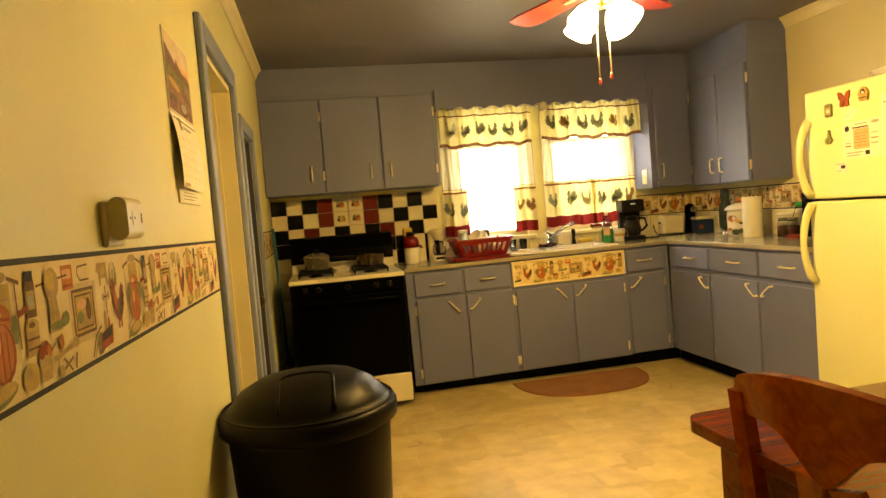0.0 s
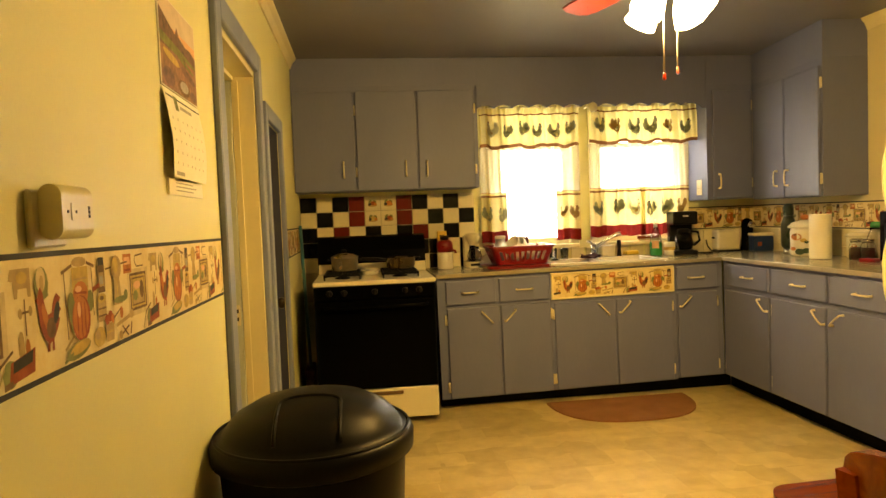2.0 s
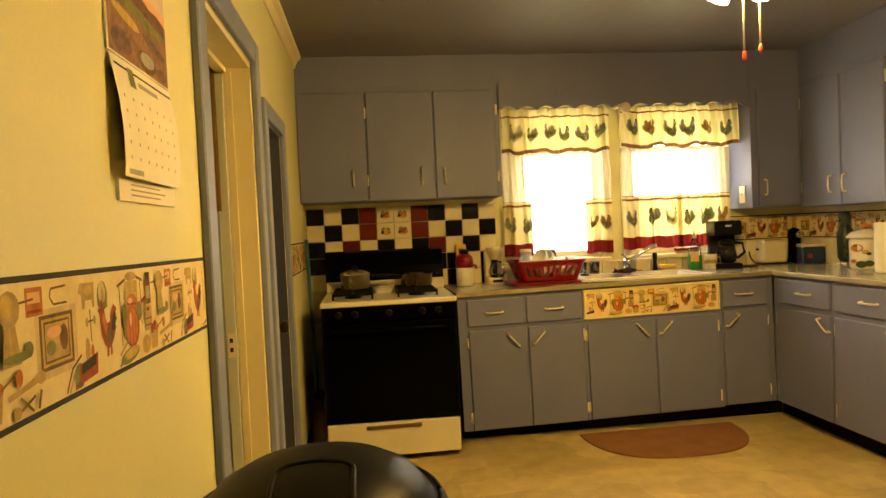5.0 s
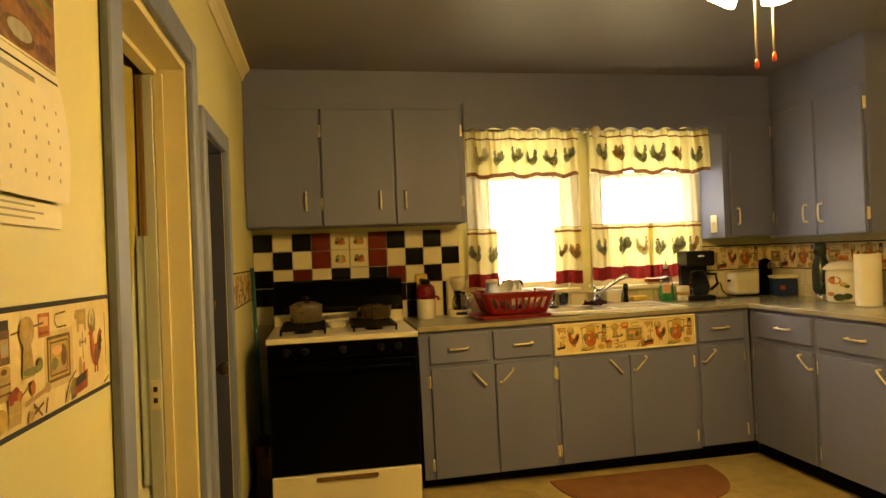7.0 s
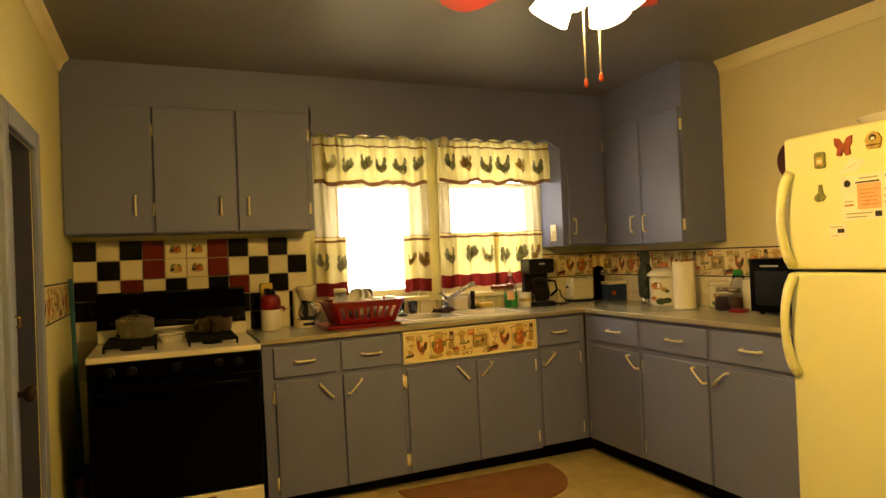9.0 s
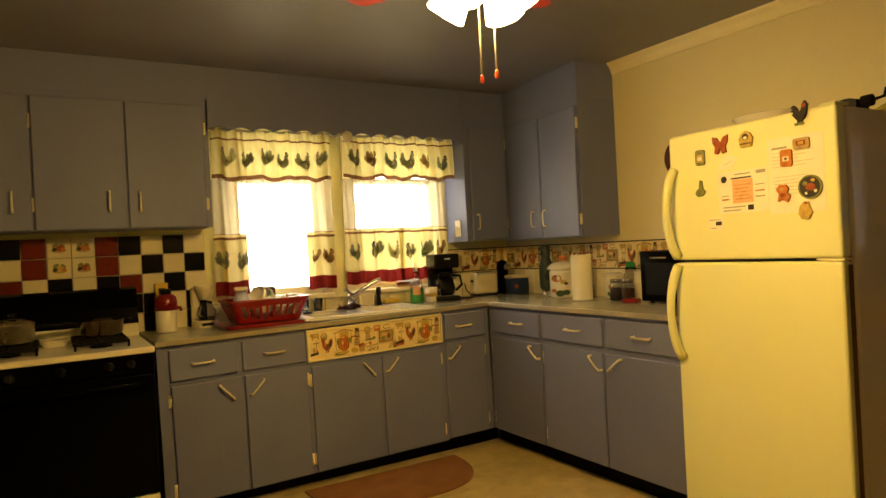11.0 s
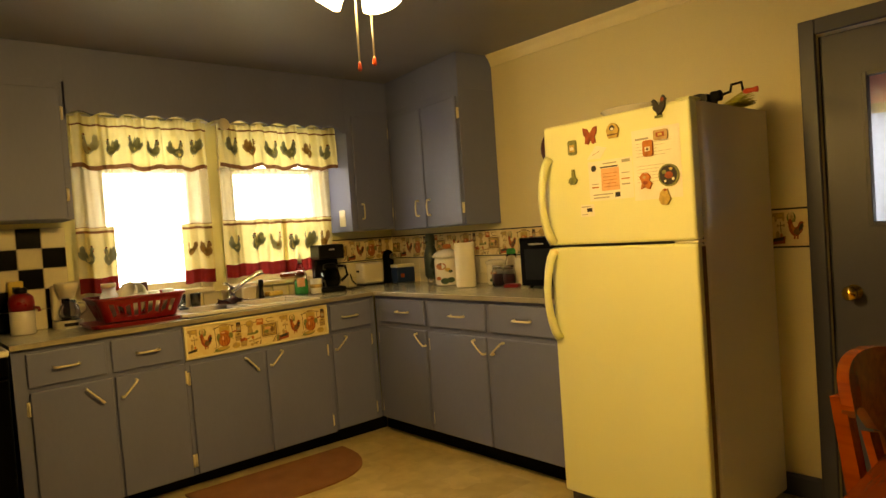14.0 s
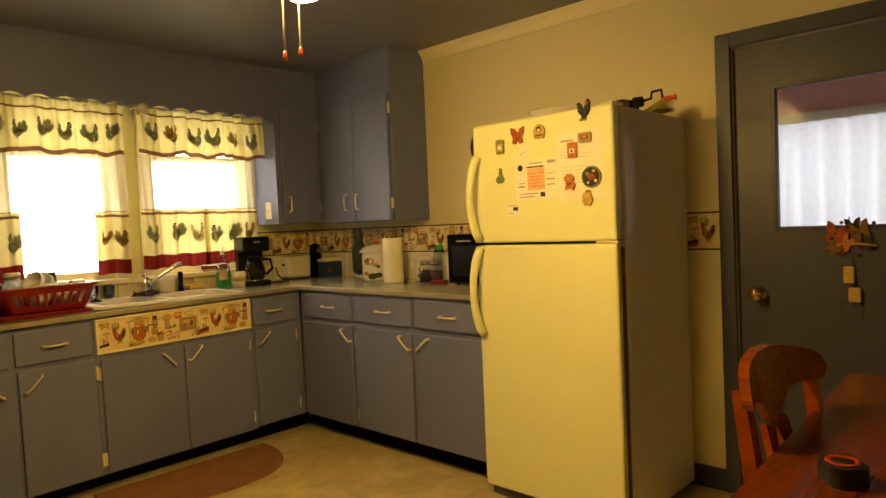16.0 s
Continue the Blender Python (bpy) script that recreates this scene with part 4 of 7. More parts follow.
def three_doors(c):
    door(c, 0.002, 0.419, 0.001, 0.682, -1, (0.338, 0.146, 90), 0.128)
    door(c, 0.431, 0.847, 0.001, 0.682, -1, (0.766, 0.144, 90), 0.128)
    door(c, 0.859, 1.256, 0.001, 0.682, 1, (0.914, 0.142, 90), 0.128)


def one_door(c):
    door(c, 0.042, 0.345, 0.008, 0.800, 1, (0.081, 0.133, 90), 0.110)


def two_doors(c):
    door(c, 0.055, 0.462, 0.003, 0.800, -1, (0.380, 0.136, 90), 0.105)
    door(c, 0.474, 0.870, 0.003, 0.800, 1, (0.521, 0.134, 90), 0.105)


wall_cabinet(pose(XL + 0.001, UF, 1.494), 1.285, 0.30, 0.722, "blue painted three-door wall cabinet above the stove", three_doors)
wall_cabinet(pose(2.735, UF, 1.345), 0.362, 0.30, 0.85, "blue painted single-door wall cabinet beside the window", one_door)
wall_cabinet(pose(3.098, UF - 0.001, 1.332, 0, 0, -96.4), 0.872, 0.29, 0.85, "blue painted two-door wall cabinet in the corner", two_doors, 0.016)
bm = BM()
box(bm, XL + 0.001, 1.015, UF, YB - 0.002, 2.2165, CEIL - 0.001)
box(bm, 2.735, XR - 0.002, UF, YB - 0.002, 2.1955, CEIL - 0.001)
extrude_shape(bm, [(3.098, UF - 0.0005), (2.9990, UF - 0.8835), (XR - 0.002, UF - 0.90), (XR - 0.002, UF - 0.0005)], lambda u, v, w: (u, v, 2.1825 + w), CEIL - 2.1835)
structure("trim_soffit", bm, "blue", "blue painted soffit above the wall cabinets", "soffit")
# scalloped valance board over the sink
out = [(1.006, CEIL - 0.002), (1.006, 2.012)]
n = 13
for k in range(n):
    for q in range(6):
        s = (k + q / 6) / n
        out.append((1.016 + 1.66 * s, 2.048 + 0.022 * abs(math.sin(math.pi * (k + q / 6)))))
out += [(2.676, 2.048), (2.70, 2.03), (2.72, 2.024), (2.733, 2.024), (2.733, CEIL - 0.002)]
bm = extrude_shape(BM(), out, lambda u, v, w: (u, UF + w, v), 0.02)
structure("trim_valance", bm, "blue", "blue painted scalloped wooden valance over the windows", "valance")
rs = thing("rosette", pose(1.862, UF - 0.001, 2.04), "small round cream knob at the middle of the scalloped valance", "knob")
part("disc", lathe(BM(), [(0.036, 0), (0.036, -0.008), (0.026, -0.018), (0.012, -0.022), (0, -0.023)], 20, (0, 0, 0), "y"), "offwhite", rs)

# ---- stove ----
st = thing("gas_stove", pose(-0.146, 5.266, 0), "black and white gas stove with black backguard", "stove")
W = 0.766
part("body", box(BM(), 0.004, W - 0.004, 0.03, 0.70, 0.03, 0.885), "black", st)
part("cooktop", box(BM(), 0, W, 0.0, 0.73, 0.886, 0.915, 0.008, 3), "stove_white", st, "white enamel cooktop")
part("control_panel", box(BM(), 0.004, W - 0.004, 0.004, 0.029, 0.80, 0.885, 0.006), "black", st)
for kx in (0.10, 0.19, 0.38, 0.57, 0.66):
    bm = lathe(BM(), [(0.020, 0), (0.019, -0.016), (0.012, -0.018), (0, -0.018)], 16, (kx, 0.004, 0.843), "y")
    box(bm, kx - 0.004, kx + 0.004, -0.022, -0.012, 0.826, 0.860, 0.002, 1)
    part("knob", bm, "black_plastic", st)
od = part("oven_door", box(BM(), 0.008, W - 0.008, 0.0, 0.029, 0.235, 0.792, 0.008), "black", st, "black glass oven door")
bm = tube(BM(), [(0.06, 0.0, 0.755), (0.06, -0.03, 0.755), (0.09, -0.042, 0.755), (W - 0.09, -0.042, 0.755), (W - 0.06, -0.03, 0.755), (W - 0.06, 0.0, 0.755)], 0.012, 10)
part("handle", bm, "black", od)
dr = part("drawer", box(BM(), 0.008, W - 0.008, 0.0, 0.029, 0.035, 0.228, 0.008), "stove_white", st, "white enamel storage drawer")
part("handle", box(BM(), 0.225, 0.535, -0.012, -0.0005, 0.192, 0.212, 0.004), "ink_brown", dr, "dark recessed drawer pull")
bm = extrude_shape(BM(), [(0.622, 0.9155), (0.73, 0.9155), (0.73, 1.165), (0.690, 1.180), (0.655, 1.168), (0.640, 1.130), (0.640, 1.07), (0.622, 1.00)], lambda u, v, w: (w, u, v), W)
part("backguard", bm, "black", st, "rounded black backguard")
part("riser", box(BM(), 0.004, W - 0.004, 0.585, 0.6205, 0.9155, 0.985, 0.006), "stove_white", st, "white enamel riser behind the burners")
for gx in (0.18, 0.555):
    for gy in (0.23, 0.475):
        bm = lathe(BM(), [(0.050, 0.9155), (0.048, 0.922), (0.028, 0.926), (0.022, 0.934), (0, 0.934)], 18, (gx, gy, 0))
        part("burner", bm, "iron", st)
    bm = BM()
    for gy0, gy1 in ((0.125, 0.335), (0.355, 0.575)):
        for a, b in (((gx - 0.112, gy0), (gx + 0.112, gy0)), ((gx - 0.112, gy1), (gx + 0.112, gy1)), ((gx - 0.112, gy0), (gx - 0.112, gy1)), ((gx + 0.112, gy0), (gx + 0.112, gy1)),
                     ((gx - 0.112, (gy0 + gy1) / 2), (gx + 0.112, (gy0 + gy1) / 2)), ((gx, gy0), (gx, gy1))):
            box(bm, min(a[0], b[0]) - 0.005, max(a[0], b[0]) + 0.005, min(a[1], b[1]) - 0.005, max(a[1], b[1]) + 0.005, 0.936, 0.948)
        for cx in (gx - 0.112, gx + 0.112):
            for cy in (gy0, gy1):
                box(bm, cx - 0.005, cx + 0.005, cy - 0.005, cy + 0.005, 0.9155, 0.948)
    part("grate", bm, "iron", st, "black cast-iron grate")

# ---- refrigerator ----
fr = thing("refrigerator", pose(2.585, 3.526, 0), "almond top-freezer refrigerator with papers and magnets", "refrigerator")
HW, TOP, MID = 0.362, 1.740, 1.192
shell = rounded(0.075, -HW, 0.690, HW, 0.022, 8)
bm = extrude_shape(BM(), shell, lambda u, v, w: (u, v, 0.03 + w), TOP - 0.036)
for f in bm.faces:
    f.smooth = len(f.verts) == 4
for e in bm.edges:
    e.smooth = len(e.link_faces) == 2 and all(len(f.verts) == 4 for f in e.link_faces)
part("cabinet", bm, "fridge_side", fr, "grey textured steel sides")
part("gasket", box(BM(), 0.060, 0.0745, -HW + 0.012, HW - 0.012, 0.10, TOP - 0.02), "gasket", fr)
for name, lo, hi in (("freezer_door", MID + 0.006, TOP), ("refrigerator_door", 0.052, MID - 0.006)):
    ob = part(name, box(BM(), 0.0, 0.060, -HW, HW, lo, hi, 0.012, 3), "fridge", fr, "almond enamel door")
    if name == "freezer_door":
        z0, z1 = MID + 0.02, MID + 0.40
    else:
        z0, z1 = MID - 0.42, MID - 0.02
    bm = BM()
    pts = []
    for k in range(13):
        s = k / 12
        pts.append((-0.008 - 0.050 * math.sin(math.pi * s) ** 0.6, HW - 0.030 + 0.012 * math.sin(math.pi * s), z0 + (z1 - z0) * s))
    tube(bm, pts, [0.016 + 0.005 * abs(2 * k / 12 - 1) for k in range(13)], 10)
    part("handle", bm, "fridge", ob, "bowed almond plastic handle")
bm = BM()
box(bm, 0.03, 0.07, -HW + 0.02, HW - 0.02, 0.008, 0.050)
for k in range(3):
    box(bm, 0.024, 0.032, -HW + 0.05, HW - 0.05, 0.014 + k * 0.011, 0.019 + k * 0.011)
part("grille", bm, "gasket", fr, "dark slatted toe grille")
part("door_edge", box(BM(), 0.030, 0.0595, -HW - 0.0015, -HW - 0.0003, 0.10, MID - 0.02), "ink_brown", fr, "brown edge strip of the door")
part("hinge_cover", box(BM(), 0.01, 0.07, -HW - 0.001, -HW + 0.10, MID - 0.005, MID + 0.005, 0.002, 1), "ivory", fr)
part("top_hinge", box(BM(), 0.02, 0.11, -HW + 0.01, -HW + 0.07, TOP + 0.0005, TOP + 0.012, 0.004), "fridge", fr)
for fx in (0.1, 0.65):
    for fy in (-0.30, 0.30):
        part("foot", lathe(BM(), [(0.018, 0), (0.018, 0.03)], 12, (fx, fy, 0)), "black_plastic", fr)

# ---- curtains ----
def wave(a, z, ph):
    return 0.017 * math.sin(a * 58 + ph + 1.3 * math.sin(a * 17 + ph)) + 0.007 * math.sin(a * 23 + 2 * ph) + (0.003 + 0.006 * z) * math.sin(a * 131 + z * 3 + ph)


def curtain(name, x0, x1, ztop, zbot, ph, y, bands, birds, label, scallop=0.0, gather=0.0):
    """Hanging cloth with a wavy hem; bands: (height above hem 0, 1, material index); birds: printed roosters."""
    mats = ["curtain", "curtain_red", "curtain_brown", "rooster_dark", "rooster_brown", "rooster_grey", "curtain_thin", "curtain_lined"]
    bm = BM()
    cols = int((x1 - x0) * 220)
    cuts = sorted({0.0, 1.0, *[round((zz) / (ztop - zbot), 4) for b in bands for zz in b[:2] if zz < 1.5], *[k / 8 for k in range(9)]})

    def at(a, t, h=0.0):
        hem = scallop * (0.5 + 0.5 * math.cos((a - x0) / (x1 - x0) * 2 * math.pi * 3))
        zb = zbot + hem + 0.004 * math.sin(a * 47 + ph)
        cx = (x0 + x1) / 2
        aa = cx + (a - cx) * (1 - gather * t)
        return (aa, y - wave(a, t, ph) - h, zb + (ztop - zb) * t)

    grid = [[bm.verts.new(at(x0 + (x1 - x0) * i / cols, t)) for i in range(cols + 1)] for t in cuts]
    for j in range(len(cuts) - 1):
        mid = (cuts[j] + cuts[j + 1]) / 2 * (ztop - zbot)
        idx = next((b[2] for b in bands if b[0] <= mid <= b[1]), 0)
        for i in range(cols):
            f = bm.faces.new((grid[j][i], grid[j][i + 1], grid[j + 1][i + 1], grid[j + 1][i]))
            f.smooth, f.material_index = True, idx
    ob = tagged(part(name, bm, mats), label, "curtain", "rooster curtains")
    for a, h, size, turn, ink in birds:
        bm = BM()
        for q, (shade, outline) in enumerate(fowl(a, h, size * 1.02, turn, 1 + (ink + turn) % 3)):
            f = bm.faces.new([bm.verts.new(at(u, v / (ztop - zbot), 0.009 + 0.0004 * q)) for u, v in outline])
            f.material_index = shade
        part("rooster_print", bm, [mats[ink], mats[5 if ink != 5 else 4], mats[1]], ob)
    return ob


TIER = [(0.0, 0.085, 1), (0.335, 0.350, 2), (0.365, 0.370, 2), (0.370, 2.0, 6)]
THIN = [(0.0, 2.0, 6)]
VAL = [(0.0, 0.026, 2), (0.245, 0.256, 2), (0.02, 2.0, 7)]
CY = YB - 0.105


def flock(x0, x1, n, h, size, seed):
    rnd = random.Random(seed)
    return [(x0 + (x1 - x0) * (k + 0.5) / n + rnd.uniform(-0.008, 0.008), h + rnd.uniform(-0.014, 0.014), size * rnd.uniform(0.88, 1.12), rnd.choice((-1, 1)), rnd.choice((3, 3, 4, 5))) for k in range(n)]


LABEL = "cream cafe curtain panel printed with roosters and a red hem band"
curtain("cafe_curtain", 1.060, 1.265, 1.80, 1.085, 0.4, CY, TIER, flock(1.070, 1.265, 2, 0.195, 0.115, 1), LABEL)
curtain("cafe_curtain", 1.630, 1.815, 1.80, 1.085, 1.9, CY, TIER, flock(1.635, 1.815, 2, 0.195, 0.105, 2), LABEL)
curtain("cafe_curtain", 1.266, 1.445, 1.80, 1.17, 3.1, CY + 0.012, THIN, [], "thin cream curtain panel hanging in the middle of the window")
curtain("cafe_curtain", 1.447, 1.629, 1.80, 1.16, 2.1, CY + 0.012, THIN, [], "thin cream curtain panel hanging in the middle of the window")
curtain("cafe_curtain", 1.900, 2.345, 1.80, 1.095, 0.9, CY, TIER, flock(1.905, 2.315, 3, 0.205, 0.130, 3), LABEL)
curtain("cafe_curtain", 2.305, 2.70, 1.80, 1.095, 2.6, CY + 0.020, TIER, flock(2.33, 2.695, 3, 0.205, 0.130, 4), LABEL)
curtain("valance_curtain", 1.060, 1.815, 2.085, 1.770, 0.2, CY - 0.045, VAL, flock(1.08, 1.80, 6, 0.125, 0.122, 5), "cream gathered valance printed with roosters above the window", 0.018)
curtain("valance_curtain", 1.893, 2.735, 2.085, 1.785, 1.2, CY - 0.045, VAL, flock(1.905, 2.72, 6, 0.125, 0.130, 6), "cream gathered valance printed with roosters above the window", 0.018)
for x0, x1 in ((1.05, 1.825), (1.885, 2.70)):
    rod = thing("curtain_rod", pose(0, 0, 0), "thin cream curtain rod over the window", "curtain rod", "curtain rods")
    part("bar", tube(BM(), [(x0, YB - 0.07, 2.075), (x0, CY - 0.045, 2.075), (x1, CY - 0.045, 2.075), (x1, YB - 0.07, 2.075)], 0.006), "offwhite", rod)
    part("bar", tube(BM(), [(x0 + 0.015, YB - 0.07, 1.79), (x0 + 0.015, CY, 1.79), (x1 - 0.01, CY, 1.79), (x1 - 0.01, YB - 0.07, 1.79)], 0.005), "offwhite", rod)

drape("porch_curtain", lambda a, w, z: (6.12 + w, a, z), 0.15, 4.75, 0.5, 1.985, 27, 0.035, "sheer", "white sheer curtain in the porch window", cols=400)
bm = BM()
box(bm, 6.18, 6.199, 0.2, 4.7, 1.99, 2.07)
structure("trim_porch", bm, "offwhite", "pale floral border above the porch window", "trim")

# ---- ceiling fan ----
fan = thing("ceiling_fan", pose(FAN[0], FAN[1], CEIL), "red-bladed ceiling fan with lit glass shades and pull chains", "ceiling fan")
part("canopy", lathe(BM(), [(0.075, -0.001), (0.072, -0.025), (0.03, -0.055), (0, -0.055)], 24), "brass", fan)
part("downrod", lathe(BM(), [(0.014, -0.05), (0.014, -0.14)], 12), "brass", fan)
part("motor", lathe(BM(), [(0.03, -0.13), (0.085, -0.15), (0.105, -0.18), (0.105, -0.25), (0.08, -0.285), (0.05, -0.295), (0.05, -0.33), (0.035, -0.35), (0, -0.35)], 28), "brass", fan, "brass motor housing")
for k in range(5):
    ang = 2 * math.pi * k / 5 + 0.628
    blade_out = [(0.17, -0.045), (0.24, -0.06), (0.48, -0.072), (0.545, -0.062), (0.565, -0.03), (0.565, 0.03), (0.545, 0.062), (0.48, 0.072), (0.24, 0.06), (0.17, 0.045)]
    bm = extrude_shape(BM(), blade_out, lambda u, v, w: (u, v, -0.262 + 0.12 * v + w), 0.008)
    bl = part("blade", bm, "fan_red", fan, "red lacquered blade", Matrix.Rotation(ang, 4, "Z"))
    part("bracket", box(BM(), 0.095, 0.22, -0.018, 0.018, -0.271, -0.265, 0.002, 1), "brass", bl)
for k in range(4):
    ang = math.pi / 2 * k + 0.5
    m = Matrix.Rotation(ang, 4, "Z") @ Matrix.Translation((0.065, 0, -0.350)) @ Matrix.Rotation(radians(-38), 4, "Y")
    part("shade", lathe(BM(), [(0.020, 0.0), (0.030, -0.015), (0.045, -0.045), (0.054, -0.08), (0.060, -0.105), (0.05, -0.112), (0, -0.114)], 20), "bulb", fan, "glowing frosted glass shade", m)
for cx, cy, zl in ((-0.024, 0.0, 1.752), (0.027, 0.0, 1.772)):
    ch = part("pull_chain", tube(BM(), [(cx, cy, -0.35), (cx, cy, zl - CEIL + 0.02)], 0.0028, 6), "ivory", fan)
    part("chain_bob", lathe(BM(), [(0.003, 0.022), (0.005, 0.016), (0.0065, 0.004), (0.004, -0.003), (0, -0.003)], 12, (cx, cy, zl - CEIL)), "orange_red", ch, "small red wooden bob")
# ---- table and chairs ----
tb = thing("dining_table", pose(1.830, 2.362, 0, 0, 0, 2.2), "honey-stained pine dining table with rounded corners", "table")
L0, L1, TD = -0.922, 0.86, 0.92


bm = extrude_shape(BM(), rounded(L0, -TD, L1, 0, 0.05, 10), lambda u, v, w: (u, v, 0.720 + w), 0.030)
es = [e for e in bm.edges if abs(e.verts[0].co.z - e.verts[1].co.z) < 1e-6]
bmesh.ops.bevel(bm, geom=es, offset=0.013, segments=4, affect="EDGES")
for f in bm.faces:
    f.smooth = f.calc_area() < 0.05
part("tabletop", bm, "wood", tb)
for u0, u1, v0, v1 in ((L0 + 0.096, L1 - 0.06, -0.08, -0.06), (L0 + 0.096, L1 - 0.06, -TD + 0.06, -TD + 0.08), (L0 + 0.096, L0 + 0.116, -TD + 0.081, -0.081), (L1 - 0.08, L1 - 0.06, -TD + 0.081, -0.081)):
    part("apron", box(BM(), u0, u1, v0, v1, 0.62, 0.7195), "wood_dark", tb)
# each end stands on a shaped board with a foot, and a long stretcher joins them
side = [(-0.060, 0.7195), (-0.060, 0.50), (-0.085, 0.42), (-0.22, 0.34), (-0.30, 0.24), (-0.30, 0.10), (-0.10, 0.06), (-0.08, 0.0)]
outline = side + [(-TD - v, z) for v, z in side[::-1]]
for u in (L0 + 0.060, L1 - 0.15):
    part("end_board", extrude_shape(BM(), outline, lambda p, q, w, u=u: (u + w, p, q), 0.035), "wood_dark", tb, "shaped pine end board")
part("stretcher", box(BM(), L0 + 0.096, L1 - 0.151, -TD / 2 - 0.018, -TD / 2 + 0.018, 0.20, 0.30, 0.004, 1), "wood_dark", tb)


def dining_chair(m, label):
    """Faces +x; the back stands at x = 0, seat to x = 0.42, 0.46 wide."""
    c = thing("dining_chair", m, label, "chair", "chairs round the table")
    bm = extrude_shape(BM(), rounded(0.02, -0.22, 0.43, 0.22, 0.05), lambda u, v, w: (u, v, 0.43 + w), 0.028)
    part("seat", bm, "chair_wood", c)
    for y in (-0.205, 0.205):
        bm = BM()
        pts = [(0.045, y, 0.0), (0.045, y, 0.44), (-0.010, y, 0.878)]
        for a, b in zip(pts, pts[1:]):
            extrude_shape(bm, [(a[0] - 0.018, a[2]), (a[0] + 0.022, a[2]), (b[0] + 0.016, b[2]), (b[0] - 0.014, b[2])], lambda u, v, w, y=y: (u, y - 0.017 + w, v), 0.034)
        part("back_post", bm, "chair_wood", c)
        part("front_leg", box(BM(), 0.375, 0.41, y - 0.017, y + 0.017, 0, 0.429, 0.003, 1), "wood_dark", c)
        part("side_rail", box(BM(), 0.07, 0.374, y - 0.010, y + 0.010, 0.36, 0.428), "wood_dark", c)
    for x in (0.35, 0.05):
        part("seat_rail", box(BM(), x, x + 0.02, -0.187, 0.187, 0.365, 0.428), "wood_dark", c)
    # crest rail: a broad crescent that dips into a splat
    top, bot = [], []
    N = 28
    for k in range(N + 1):
        s = -1 + 2 * k / N
        e = max(abs(s) - 0.80, 0) / 0.20
        tip = 0.042 * (1 - math.sqrt(max(1 - e * e, 0)))
        top.append((0.235 * s, 0.945 - 0.046 * s * s - tip))
        bot.append((0.235 * s, 0.945 - 0.046 * s * s - 0.074 - 0.045 * (1 - abs(s)) - 0.075 * math.exp(-(s / 0.26) ** 2) + tip))

    def put(u, v, w):
        return (0.042 - 0.128 * (v - 0.44) - 0.055 * (1 - (u / 0.235) ** 2) * min((v - 0.44) / 0.3, 1.0) + w, u, v)
    bm = BM()
    for k in range(N):
        q = [top[k], top[k + 1], bot[k + 1], bot[k]]
        a = [bm.verts.new(put(u, v, 0.016)) for u, v in q]
        b = [bm.verts.new(put(u, v, 0.042)) for u, v in q]
        for f in ((a[0], a[1], a[2], a[3]), (b[3], b[2], b[1], b[0]), (a[0], b[0], b[1], a[1]), (a[3], a[2], b[2], b[3])):
            bm.faces.new(f)
        if k == 0:
            bm.faces.new((a[0], a[3], b[3], b[0]))
        if k == N - 1:
            bm.faces.new((a[1], b[1], b[2], a[2]))
    bmesh.ops.remove_doubles(bm, verts=bm.verts, dist=1e-5)
    part("crest_rail", bm, "chair_wood", c, "broad crescent-shaped pine crest rail")
    # V-shaped splats
    for sgn in (-1, 1):
        bm = BM()
        q = [(sgn * 0.060, 0.46), (sgn * 0.108, 0.46), (sgn * 0.085, 0.60), (sgn * 0.062, 0.765), (sgn * 0.006, 0.750), (sgn * 0.018, 0.70), (sgn * 0.040, 0.62)]
        a = [bm.verts.new(put(u, v, 0.020)) for u, v in q]
        b = [bm.verts.new(put(u, v, 0.038)) for u, v in q]
        bm.faces.new(a)
        bm.faces.new(b[::-1])
        for i in range(len(q)):
            bm.faces.new((a[i], b[i], b[(i + 1) % len(q)], a[(i + 1) % len(q)]))
        part("splat", bm, "chair_wood", c)
    return c


c1 = dining_chair(pose(0.948, 1.880, 0, 0, 0, 11), "honey-stained pine dining chair tucked under the end of the table")
c2 = copy_thing(c1, pose(1.985, 2.400, 0, 0, 0, -95))
tagged(c2, "honey-stained pine dining chair tucked under the table near the door")

# ---- bin, rug, wall things ----
can = thing("trash_can", pose(0.005, 3.03, 0), "tall black plastic trash can with a domed lid", "trash can")
part("barrel", lathe(BM(), [(0.215, 0.0), (0.222, 0.012), (0.258, 0.655), (0.258, 0.68), (0.0, 0.68)], 44), "bin_plastic", can)
bm = lathe(BM(), [(0.262, 0.650), (0.281, 0.660), (0.283, 0.700), (0.272, 0.716), (0.252, 0.716), (0.245, 0.730), (0.215, 0.765), (0.16, 0.795), (0.08, 0.812), (0, 0.815)], 48)
lid = part("lid", bm, "bin_plastic", can, "domed black lid with a swing flap")


def dome(r):
    pts = [(0.0, 0.815), (0.08, 0.812), (0.16, 0.795), (0.215, 0.765), (0.245, 0.730), (0.3, 0.70)]
    for (r0, z0), (r1, z1) in zip(pts, pts[1:]):
        if r <= r1:
            return z0 + (z1 - z0) * (r - r0) / (r1 - r0)
    return 0.70


